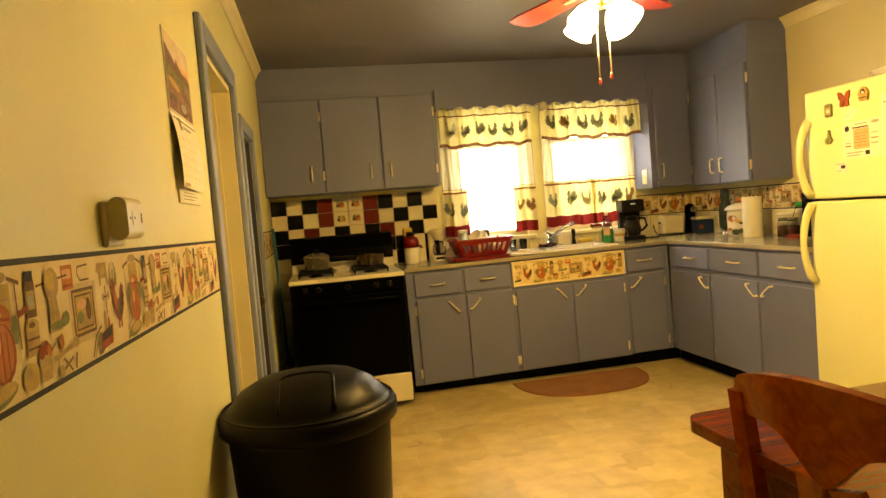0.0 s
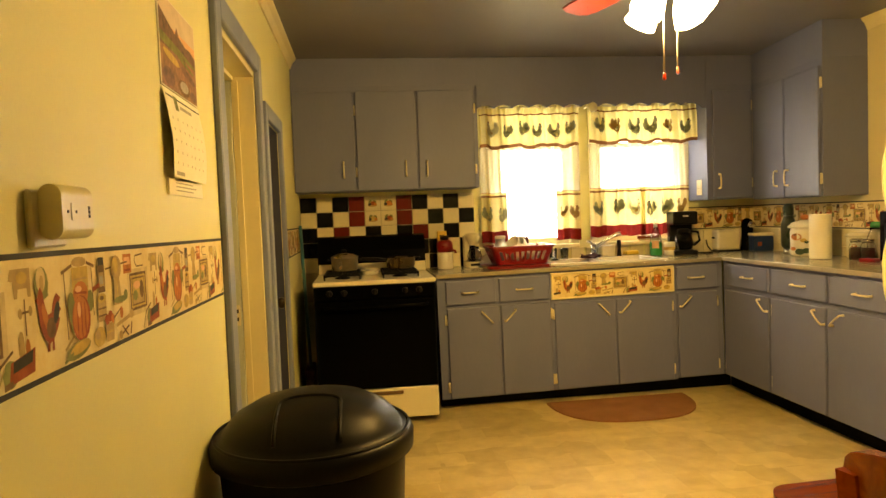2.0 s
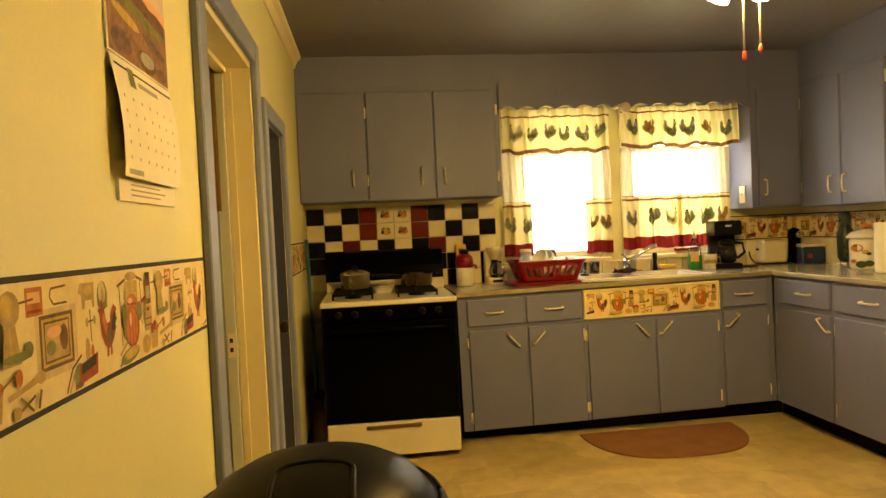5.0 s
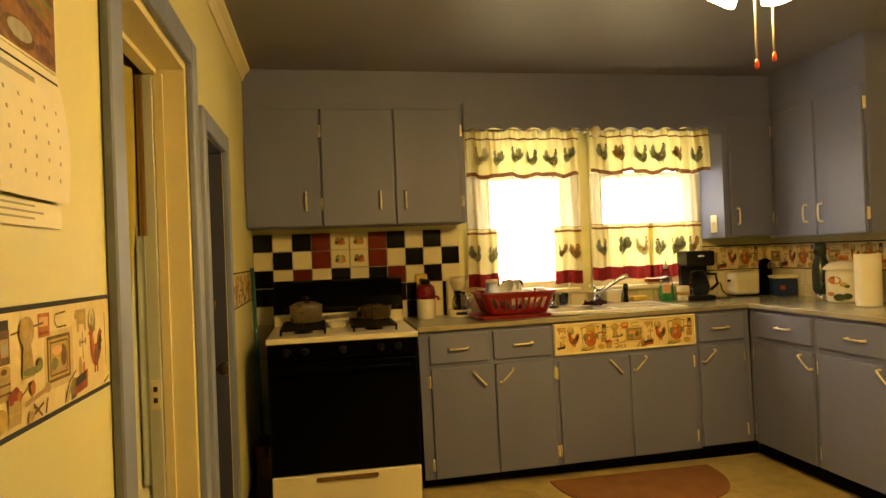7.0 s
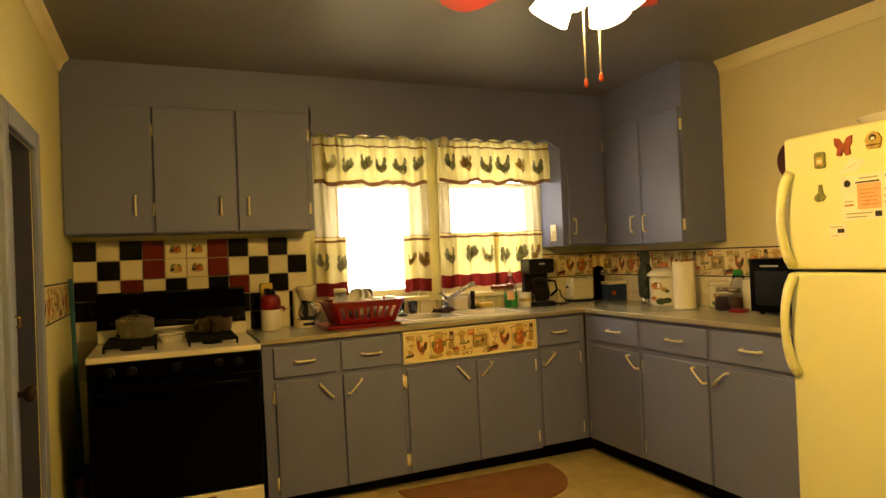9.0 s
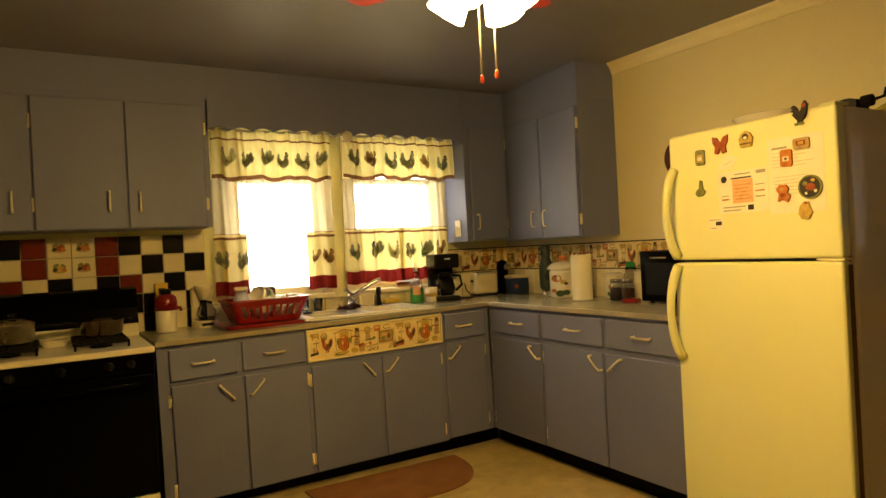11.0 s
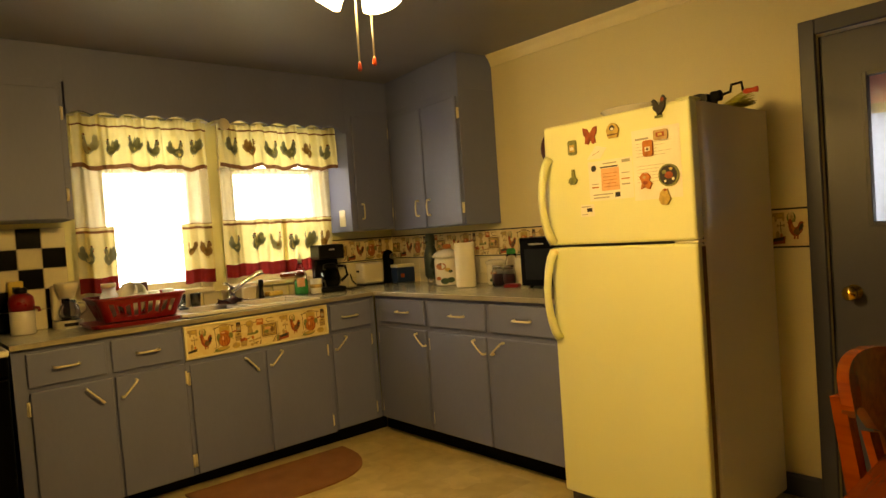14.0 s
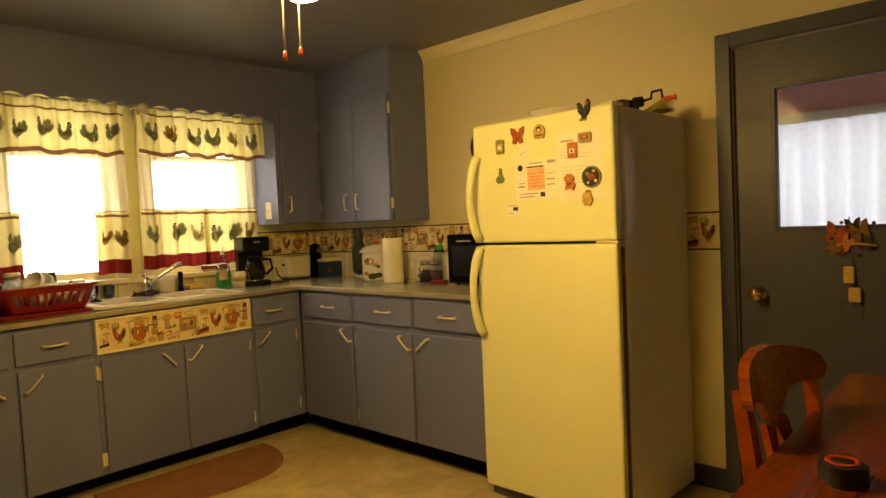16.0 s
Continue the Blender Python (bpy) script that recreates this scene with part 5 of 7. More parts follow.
arch = [(-0.082, -0.222 + 0.02 * k) for k in range(8)] + [(-0.082 * math.cos(math.pi * k / 12), -0.075 + 0.045 * math.sin(math.pi * k / 12)) for k in range(13)] + [(0.082, -0.082 - 0.02 * k) for k in range(8)]
part("flap_rim", tube(BM(), [(u, v, dome(math.hypot(u, v)) + 0.001) for u, v in arch], 0.0055, 8), "bin_plastic", lid)
part("rim_ring", tube(BM(), [(0.268 * math.cos(math.pi * k / 32), 0.268 * math.sin(math.pi * k / 32), 0.7165) for k in range(65)], 0.005, 8), "bin_plastic", lid)

out = []
for k in range(40):
    a = math.pi * k / 39
    out.append((1.845 - 0.485 * math.copysign(abs(math.cos(a)) ** 0.75, math.cos(a)), 5.44 - 0.50 * math.sin(a) ** 0.8))
bm = extrude_shape(BM(), out, lambda u, v, w: (u, v, 0.0005 + w), 0.010)
tagged(part("kitchen_mat", bm, "rug"), "half-oval rust brown woven mat before the sink", "mat")

al = thing("wall_alarm", pose(XL, 2.060, 1.322), "rounded cream plastic alarm box mounted on the wall", "alarm")
part("back_plate", box(BM(), 0.0005, 0.010, 0.015, 0.115, -0.048, 0.030, 0.003, 1), "alarm", al)
part("housing", extrude_shape(BM(), rounded(0.0105, -0.037, 0.040, 0.037, 0.0147, 10), lambda u, v, w: (u, 0.033 + w, v), 0.102), "alarm", al)
for dy, dz, s in ((0.050, 0.0, 0.002), (0.076, 0.0, 0.002), (0.120, 0.006, 0.0025), (0.120, 0.0, 0.0025), (0.120, -0.006, 0.0025)):
    part("indicator", box(BM(), 0.0402, 0.0410, dy - s, dy + s, dz - s, dz + s), "ink_dark", al)
part("test_button", box(BM(), 0.0402, 0.0418, 0.059, 0.067, -0.012, 0.012, 0.0007, 1), "alarm", al)

cal = thing("wall_calendar", pose(XL, 2.882, 1.832), "open wall calendar with an autumn landscape picture", "calendar")
part("picture_page", box(BM(), 0.0008, 0.004, -0.165, 0.165, -0.215, 0.0), "paper", cal)
bm = BM()
CI = ["ink_field", "ink_sky", "ink_rust", "ink_tan", "ink_brown", "ink_orange", "ink_dark", "ink_pink", "ink_green", "ink_grey", "ink_gold", "paper", "ink_navy"]
sh = [("ink_sky", rect(-0.16, -0.09, 0.16, -0.003)), ("ink_pink", rect(-0.16, -0.09, 0.16, -0.062)), ("ink_rust", [(-0.16, -0.12), (-0.16, -0.035), (-0.09, -0.055), (-0.03, -0.070), (-0.012, -0.048), (0.004, -0.068), (0.06, -0.080), (0.11, -0.078), (0.16, -0.088), (0.16, -0.12)]),
      ("ink_green", [(-0.16, -0.112), (-0.16, -0.088), (0.0, -0.098), (0.16, -0.112), (0.16, -0.128)]), ("ink_field", rect(-0.16, -0.212, 0.16, -0.118)), ("ink_gold", ellipse(-0.07, -0.135, 0.07, 0.010, tilt=-0.1)), ("ink_rust", ellipse(0.08, -0.150, 0.07, 0.010, tilt=-0.15)), ("ink_green", ellipse(0.06, -0.126, 0.08, 0.005, tilt=-0.12)),
      ("ink_rust", ellipse(-0.10, -0.185, 0.05, 0.022)), ("ink_brown", ellipse(0.03, -0.190, 0.055, 0.020)), ("ink_grey", ellipse(0.035, -0.186, 0.040, 0.014)), ("ink_rust", ellipse(0.12, -0.195, 0.035, 0.012))]
print_faces(bm, sh, lambda u, v, h: (0.004 + h, u, v), CI)
part("landscape_picture", bm, CI, cal, "autumn landscape with a red rock ridge")
bm = BM()


def sheet(u, v, h=0.0):
    s = min(max((-0.22 - v) / 0.205, 0), 1)
    return (0.005 + 0.012 * math.sin(s * math.pi) + 0.016 * s * s * (1 if u < 0 else 0.7) + h, u, v)


rows = [[bm.verts.new(sheet(-0.165 + 0.33 * i / 4, -0.218 - 0.205 * j / 10)) for i in range(5)] for j in range(11)]
for j in range(10):
    for i in range(4):
        bm.faces.new((rows[j][i], rows[j][i + 1], rows[j + 1][i + 1], rows[j + 1][i])).smooth = True
pg = part("month_page", bm, "paper", cal, "white month page curling off the wall")
bm = BM()
sh = [("ink_navy", rect(-0.155, -0.236, 0.155, -0.232)), ("ink_green", rect(-0.095, -0.262, -0.065, -0.228)), ("ink_grey", rect(-0.05, -0.255, 0.06, -0.246)), ("ink_grey", rect(-0.15, -0.418, -0.08, -0.409))]
for r in range(5):
    for q in range(7):
        sh.append(("ink_grey", rect(-0.143 + q * 0.043, -0.289 - r * 0.026, -0.137 + q * 0.043, -0.283 - r * 0.026)))
print_faces(bm, sh, lambda u, v, h: sheet(u, v, h + 0.0006), CI)
part("day_print", bm, CI, pg)
part("notepad", box(BM(), 0.0008, 0.006, -0.155, 0.16, -0.462, -0.425), "paper", cal, "small paper pad under the calendar")
for r in range(3):
    part("print_line", box(BM(), 0.0061, 0.0064, -0.10, 0.06 + 0.03 * (r % 2), -0.434 - r * 0.009, -0.431 - r * 0.009), "ink_grey", cal)

# ---- sink ----
CT = 0.910


def top(x):
    return CT + rise(x) + 0.0008


sk = thing("kitchen_sink", pose(0, 0, top(1.87)), "white enamelled double-bowl kitchen sink set in the worktop", "sink")
bm = BM()
xs, ys = [SX0 - 0.018, SX0 + 0.03, 1.845, 1.885, SX1 - 0.03, SX1 + 0.018], [SY0 - 0.018, SY0 + 0.03, SY1 - 0.07, SY1 + 0.018]
for i in range(5):
    for j in range(3):
        if i in (1, 3) and j == 1:
            x0, x1, y0, y1 = xs[i], xs[i + 1], ys[j], ys[j + 1]
            for a, b, c, d in ((x0, x1, y0, y0 + 0.006), (x0, x1, y1 - 0.006, y1), (x0, x0 + 0.006, y0 + 0.006, y1 - 0.006), (x1 - 0.006, x1, y0 + 0.006, y1 - 0.006)):
                box(bm, a, b, c, d, -0.17, 0.0)
            box(bm, x0 + 0.006, x1 - 0.006, y0 + 0.006, y1 - 0.006, -0.17, -0.162)
        else:
            box(bm, xs[i], xs[i + 1], ys[j], ys[j + 1], 0.0, 0.014)
bmesh.ops.remove_doubles(bm, verts=bm.verts, dist=1e-5)
part("basin", bm, "white", sk)
fc = thing("faucet", pose(1.90, 5.925, top(1.9) + 0.0142), "chrome kitchen faucet with a single lever over the sink", "faucet")
part("deck_plate", box(BM(), -0.10, 0.10, -0.025, 0.025, 0.0, 0.012, 0.005), "chrome", fc)
part("body", lathe(BM(), [(0.026, 0.012), (0.024, 0.06), (0.028, 0.075), (0.02, 0.10), (0, 0.105)], 20), "chrome", fc)
part("spout", tube(BM(), [(-0.01, 0, 0.05), (0.02, -0.010, 0.085), (0.085, -0.03, 0.130), (0.160, -0.05, 0.172), (0.178, -0.055, 0.176), (0.184, -0.058, 0.160)], [0.018, 0.017, 0.014, 0.013, 0.015, 0.014], 12), "chrome", fc, "long chrome spout raised to one side")
part("lever", tube(BM(), [(-0.012, 0, 0.10), (-0.030, -0.012, 0.118), (-0.060, -0.03, 0.124)], [0.009, 0.008, 0.010], 8), "chrome", fc)
sp = thing("side_sprayer", pose(2.10, 5.93, top(2.1) + 0.0142), "black side sprayer standing behind the sink", "sprayer")
part("nozzle", lathe(BM(), [(0.020, 0), (0.016, 0.02), (0.012, 0.06), (0.017, 0.09), (0.015, 0.12), (0, 0.122)], 14), "black_plastic", sp)
bm = BM()
n = 16
rings = []
for j in range(n + 1):
    row = []
    for i in range(9):
        u, v = -0.075 + 0.15 * j / n, -0.05 + 0.10 * i / 8
        row.append(bm.verts.new((1.83 + u + 0.01 * math.sin(v * 60), 5.80 + v, top(1.83) + 0.02 + 0.022 * (1 + math.sin(u * 55 + v * 40)) * (1 - abs(v) * 14 * 0.6))))
    rings.append(row)
for j in range(n):
    for i in range(8):
        bm.faces.new((rings[j][i], rings[j][i + 1], rings[j + 1][i + 1], rings[j + 1][i])).smooth = True
bmesh.ops.solidify(bm, geom=bm.faces[:], thickness=0.006)
tagged(part("dish_cloth", bm, "red_dark"), "crumpled dark red dish cloth lying on the sink divider", "cloth")

# ---- things along the north counter ----
jug = thing("drink_jug", pose(0.770, 5.93, top(0.77)), "cream and red insulated drink jug with a dark cap", "jug")
part("body", lathe(BM(), [(0.054, 0), (0.058, 0.006), (0.058, 0.118), (0.055, 0.122), (0, 0.122)], 28), "white", jug, "cream lower body")
part("shoulder", lathe(BM(), [(0.0585, 0.1225), (0.060, 0.165), (0.055, 0.195), (0.036, 0.212), (0, 0.212)], 28), "red", jug, "red shoulder")
part("cap", lathe(BM(), [(0.030, 0.2125), (0.030, 0.236), (0.024, 0.243), (0, 0.243)], 20), "black_plastic", jug, "dark screw cap")
part("spigot", tube(BM(), [(0.052, -0.02, 0.135), (0.072, -0.028, 0.132), (0.074, -0.03, 0.112)], 0.009, 8), "red", jug)
pk = thing("yellow_packet", pose(0.765, 6.045, top(0.77)), "small yellow packet standing against the tiles", "packet")
part("packet", box(BM(), -0.035, 0.035, -0.018, 0.018, 0.0, 0.275, 0.006), "yellow", pk)
part("label", box(BM(), -0.018, 0.018, -0.0195, -0.0185, 0.215, 0.245), "ink_dark", pk)

mk = thing("small_coffee_maker", pose(0.985, 5.975, top(0.98)), "small white drip coffee maker with a cone filter", "coffee maker")
part("base", extrude_shape(BM(), rounded(-0.070, -0.085, 0.070, 0.075, 0.05), lambda u, v, w: (u, v, w), 0.040), "offwhite", mk)
part("hot_plate", lathe(BM(), [(0.050, 0.0405), (0.050, 0.045), (0, 0.045)], 24, (0.008, -0.022, 0)), "black_plastic", mk)
part("column", box(BM(), -0.066, -0.020, 0.010, 0.070, 0.0405, 0.232, 0.012, 3), "offwhite", mk)
part("filter_cone", lathe(BM(), [(0.026, 0.158), (0.036, 0.164), (0.056, 0.218), (0.062, 0.240), (0.056, 0.246), (0, 0.248)], 28, (0.004, -0.012, 0)), "offwhite", mk)
part("carafe", lathe(BM(), [(0.036, 0.046), (0.050, 0.055), (0.054, 0.082), (0.044, 0.118), (0.032, 0.130), (0.034, 0.148), (0.031, 0.148), (0.030, 0.130), (0.051, 0.082), (0.036, 0.050), (0, 0.049)], 26, (0.008, -0.022, 0)), "glass", mk, "clear glass carafe")
part("carafe_handle", tube(BM(), [(0.050, -0.045, 0.132), (0.082, -0.062, 0.126), (0.084, -0.064, 0.086), (0.056, -0.048, 0.064)], 0.006, 8), "offwhite", mk)
part("switch_panel", box(BM(), -0.034, 0.034, -0.0875, -0.0855, 0.010, 0.028, 0.0008, 1), "black_plastic", mk)

# dish rack: tray, slotted basket, dishes
rk = thing("dish_rack", pose(1.265, 5.71, top(1.27)) @ Matrix.Diagonal((0.89, 0.92, 0.97, 1)), "red plastic dish rack on a red drip tray", "dish rack")
bm = extrude_shape(BM(), rounded(-0.275, -0.17, 0.275, 0.17, 0.05), lambda u, v, w: (u, v, w), 0.010)
extrude_shape(bm, rounded(-0.285, -0.18, 0.285, 0.18, 0.05), lambda u, v, w: (u, v, 0.0105 + w), 0.010)
part("drip_tray", bm, "red", rk)
bm = BM()
R0, R1 = rounded(-0.200, -0.130, 0.200, 0.130, 0.04, 6), rounded(-0.255, -0.160, 0.255, 0.160, 0.045, 6)
n = len(R0)
levels = [0.0, 0.18, 0.75, 1.0]


def rim(k, t):
    a, b = R0[k % n], R1[k % n]
    return Vector((a[0] + (b[0] - a[0]) * t, a[1] + (b[1] - a[1]) * t, 0.026 + 0.125 * t))


floor_ring = [bm.verts.new(rim(k, 0)) for k in range(n)]
bm.faces.new(floor_ring)


for k in range(n):
    a0, a1, b0, b1 = rim(k, 0), rim(k + 1, 0), rim(k, 1), rim(k + 1, 1)
    long = (a1 - a0).length > 0.1
    cuts = 9 if long else 1
    for q in range(cuts):
        for lo, hi in zip(levels, levels[1:]):
            s0, s1 = q / cuts, (q + 1) / cuts
            spans = [(s0, s1)]
            if long and lo == 0.18:
                w = (s1 - s0) * 0.20
                spans = [(s0, s0 + w), (s1 - w, s1)]
            for u0, u1 in spans:
                pts = [a0.lerp(a1, u0).lerp(b0.lerp(b1, u0), lo), a0.lerp(a1, u1).lerp(b0.lerp(b1, u1), lo), a0.lerp(a1, u1).lerp(b0.lerp(b1, u1), hi), a0.lerp(a1, u0).lerp(b0.lerp(b1, u0), hi)]
                bm.faces.new([bm.verts.new(p) for p in pts])
bmesh.ops.remove_doubles(bm, verts=bm.verts, dist=1e-5)
bmesh.ops.recalc_face_normals(bm, faces=bm.faces)
bmesh.ops.solidify(bm, geom=bm.faces[:], thickness=0.005)
part("basket", bm, "red", rk, "slotted red plastic basket")
bm = tube(BM(), [rim(k, 1) for k in range(n)] + [rim(0, 1)], 0.008, 8)
part("rim", bm, "red", rk)
RZ = top(1.27) + 0.034
for bx, by, bz, tilt in ((1.345, 5.69, 0.075, 24), (1.24, 5.66, 0.070, -30)):
    bo = thing("cereal_bowl", pose(bx, by, RZ + bz, tilt, tilt * 0.4, 0), "white ceramic bowl drying tilted in the dish rack", "bowl", "bowls in the dish rack")
    part("bowl", lathe(BM(), [(0.030, -0.050), (0.034, -0.046), (0.062, -0.018), (0.075, 0.022), (0.071, 0.022), (0.058, -0.016), (0.030, -0.040), (0, -0.042)], 28), "white", bo)
jr = thing("plastic_jar", pose(1.135, 5.70, RZ), "clear plastic jar drying in the dish rack", "jar")
part("jar", lathe(BM(), [(0.040, 0.0), (0.045, 0.008), (0.045, 0.12), (0.034, 0.145), (0.034, 0.168), (0.030, 0.168), (0.030, 0.146), (0.040, 0.118), (0.040, 0.010), (0, 0.008)], 24), "frosted", jr)
part("lid", lathe(BM(), [(0.037, 0.169), (0.037, 0.186), (0.033, 0.19), (0, 0.19)], 22), "offwhite", jr)
for name, x, y, z, r, tilt, mat, lab in (("bowl", 1.235, 5.70, 0.112, 0.072, 58, "white", "white ceramic bowl leaning in the dish rack"), ("bowl", 1.292, 5.73, 0.105, 0.065, 62, "offwhite", "cream bowl with gold print leaning in the rack")):
    m = pose(x, y, RZ + z, 0, -tilt, 20)
    bw = thing(name, m, lab, "bowl", "drying dishes")
    part("shell", lathe(BM(), [(0.028, -0.03), (0.040, -0.026), (r * 0.9, 0.005), (r, 0.030), (r - 0.005, 0.030), (r * 0.82, 0.004), (0.03, -0.022), (0, -0.022)], 28), mat, bw)
for x, y, h in ((1.375, 5.74, 0.125), (1.44, 5.70, 0.13)):
    cp = thing("cup", pose(x, y, RZ, 0, 0, 40), "white cup standing upside down in the dish rack", "cup", "drying dishes")
    part("cup_body", lathe(BM(), [(0.040, 0.0), (0.038, 0.04), (0.030, h - 0.006), (0.026, h), (0, h)], 22), "white", cp)
    part("handle", tube(BM(), [(0.037, 0, 0.025), (0.062, 0, 0.03), (0.062, 0, 0.06), (0.033, 0, 0.068)], 0.005, 6), "white", cp)
gl = thing("drinking_glass", pose(1.60, 5.985, top(1.6) + 0.0142), "small empty drinking glass by the window", "glass")
part("tumbler", lathe(BM(), [(0.026, 0), (0.032, 0.085), (0.030, 0.085), (0.024, 0.006), (0, 0.006)], 20), "glass", gl)
db = thing("red_dish_brush", pose(1.33, 5.93, top(1.33)), "dark red rectangular box lid standing behind the rack", "lid")
part("panel", box(BM(), -0.07, 0.07, -0.008, 0.008, 0.0, 0.205, 0.006), "red_dark", db)

sb = thing("soap_bottle", pose(2.405, 5.955, top(2.4)), "half-full clear bottle of green dish soap", "soap bottle")
part("soap", lathe(BM(), [(0.042, 0.0), (0.047, 0.010), (0.046, 0.085), (0.044, 0.100), (0, 0.100)], 22), "soap", sb, "green liquid")
part("bottle", lathe(BM(), [(0.044, 0.1005), (0.040, 0.140), (0.024, 0.185), (0.016, 0.200), (0.016, 0.215), (0.013, 0.215), (0.013, 0.198), (0.037, 0.138), (0.041, 0.102)], 22), "glass", sb, "clear upper bottle")
bm = BM()
arc = [radians(-150 + 9 * k) for k in range(8)]
for p, q in zip(arc, arc[1:]):
    bm.faces.new([bm.verts.new((0.0485 * math.cos(g), 0.0485 * math.sin(g), z)) for g, z in ((p, 0.055), (q, 0.055), (q, 0.112), (p, 0.112))])
bmesh.ops.remove_doubles(bm, verts=bm.verts, dist=1e-5)
part("front_label", bm, "ink_pink", sb, "pale red paper label")
part("pump", lathe(BM(), [(0.015, 0.2155), (0.013, 0.238), (0.005, 0.245), (0.005, 0.275), (0, 0.275)], 14), "white", sb)
sg = thing("sponge", pose(2.22, 5.995, top(2.2) + 0.0142, 0, 0, 8), "yellow sponge lying behind the sink", "sponge")
part("block", box(BM(), -0.055, 0.055, -0.03, 0.03, 0, 0.03, 0.008), "yellow", sg)
for x, y, h, r in ((1.690, 5.985, 0.082, 0.033), (1.930, 6.000, 0.070, 0.030)):
    g2 = thing("drinking_glass", pose(x, y, top(x) + 0.0142), "small empty drinking glass by the window", "glass", "glasses behind the sink")
    part("tumbler", lathe(BM(), [(r * 0.8, 0), (r, h), (r - 0.002, h), (r * 0.74, 0.006), (0, 0.006)], 20), "smoked", g2)
tub = thing("butter_tub", pose(2.030, 6.005, top(2.0) + 0.0142, 0, 0, 4), "cream plastic tub behind the faucet", "tub")
part("tub", extrude_shape(BM(), rounded(-0.060, -0.040, 0.060, 0.040, 0.015), lambda u, v, w: (u * (0.88 + 1.5 * w), v * (0.88 + 1.5 * w), w), 0.075), "offwhite", tub)
part("lid", extrude_shape(BM(), rounded(-0.064, -0.044, 0.064, 0.044, 0.016), lambda u, v, w: (u, v, 0.0755 + w), 0.008), "white", tub)
sh = thing("scrub_brush", pose(2.395, 6.046, 1.0502, 0, 0, 0), "brown wooden scrub brush lying on the window sill", "brush")
part("block", extrude_shape(BM(), rounded(-0.095, -0.024, 0.095, 0.024, 0.02), lambda u, v, w: (u, v, 0.014 + w), 0.022), "wood_dark", sh)
part("bristles", box(BM(), -0.080, 0.080, -0.018, 0.018, 0.0, 0.0138), "ink_tan", sh)
pg2 = thing("sink_plug", pose(1.585, 5.900, top(1.58) + 0.0142), "dark rubber sink plug with a steel knob", "sink plug")
part("disc", lathe(BM(), [(0.034, 0), (0.030, 0.010), (0.010, 0.014), (0, 0.014)], 22), "black_plastic", pg2)
part("knob", lathe(BM(), [(0.005, 0.0145), (0.012, 0.024), (0.008, 0.032), (0, 0.033)], 14), "steel", pg2)


def mug(m, label):
    g = thing("mug", m, label, "mug")
    part("mug_body", lathe(BM(), [(0.036, 0), (0.041, 0.006), (0.042, 0.10), (0.038, 0.10), (0.036, 0.01), (0, 0.01)], 26), "white", g)
    part("handle", tube(BM(), [(0.040, 0, 0.082), (0.066, 0, 0.080), (0.070, 0, 0.045), (0.040, 0, 0.022)], 0.006, 8), "white", g)
    part("motif", lathe(BM(), [(0.0425, 0.04), (0.0425, 0.065)], 26), "ink_gold", g, "gold painted band")
    return g


mug(pose(2.470, 5.865, top(2.47), 0, 0, -20), "cream mug with a printed band beside the soap")

cm = thing("coffee_maker", pose(2.585, 5.89, top(2.58), 0, 0, -12), "black drip coffee maker with a glass carafe", "coffee maker")
part("base", box(BM(), -0.085, 0.085, -0.12, 0.10, 0, 0.035, 0.010, 3), "black_plastic", cm)
part("column", box(BM(), -0.085, 0.085, 0.025, 0.10, 0.0355, 0.225, 0.008), "black_plastic", cm)
part("brew_head", box(BM(), -0.090, 0.090, -0.105, 0.10, 0.2255, 0.325, 0.012, 3), "black_plastic", cm)
part("carafe", lathe(BM(), [(0.045, 0.037), (0.064, 0.05), (0.070, 0.09), (0.058, 0.145), (0.046, 0.165), (0, 0.165)], 26, (0, -0.045, 0)), "smoked", cm, "glass carafe")
part("carafe_lid", lathe(BM(), [(0.048, 0.1655), (0.048, 0.185), (0.03, 0.195), (0, 0.195)], 20, (0, -0.045, 0)), "black_plastic", cm)
part("carafe_handle", tube(BM(), [(0.04, -0.085, 0.175), (0.085, -0.115, 0.17), (0.095, -0.12, 0.11), (0.06, -0.09, 0.07)], 0.010, 8), "black_plastic", cm)
part("badge", box(BM(), -0.02, 0.02, -0.1068, -0.1055, 0.285, 0.296), "chrome", cm)
cd = part("power_cord", tube(BM(), [(2.66, 5.93, top(2.66) + 0.006), (2.70, 5.86, top(2.7) + 0.005), (2.76, 5.84, top(2.7) + 0.005), (2.82, 5.87, top(2.8) + 0.005), (2.86, 5.95, top(2.8) + 0.006), (2.88, 6.05, top(2.8) + 0.04), (2.88, 6.072, top(2.8) + 0.09)], 0.005, 8), "black_plastic")
tagged(cd, "black power cord lying on the worktop by the coffee maker", "cord")

ts = thing("toaster", pose(2.990, 5.985, top(2.9), 0, 0, -8), "cream two-slot toaster against the backsplash", "toaster")
part("shell", box(BM(), -0.085, 0.095, -0.065, 0.065, 0.012, 0.170, 0.022, 4), "offwhite", ts)
part("plinth", box(BM(), -0.08, 0.09, -0.06, 0.06, 0.0, 0.0118), "black_plastic", ts)
for y in (-0.022, 0.022):
    part("slot", box(BM(), -0.06, 0.07, y - 0.010, y + 0.010, 0.1705, 0.1725), "black_plastic", ts)
part("lever", box(BM(), -0.100, -0.0855, -0.012, 0.012, 0.10, 0.115, 0.003), "black_plastic", ts)
kt = thing("can_opener", pose(3.185, 6.000, top(3.1)), "glossy black upright can opener with a rounded top", "can opener")
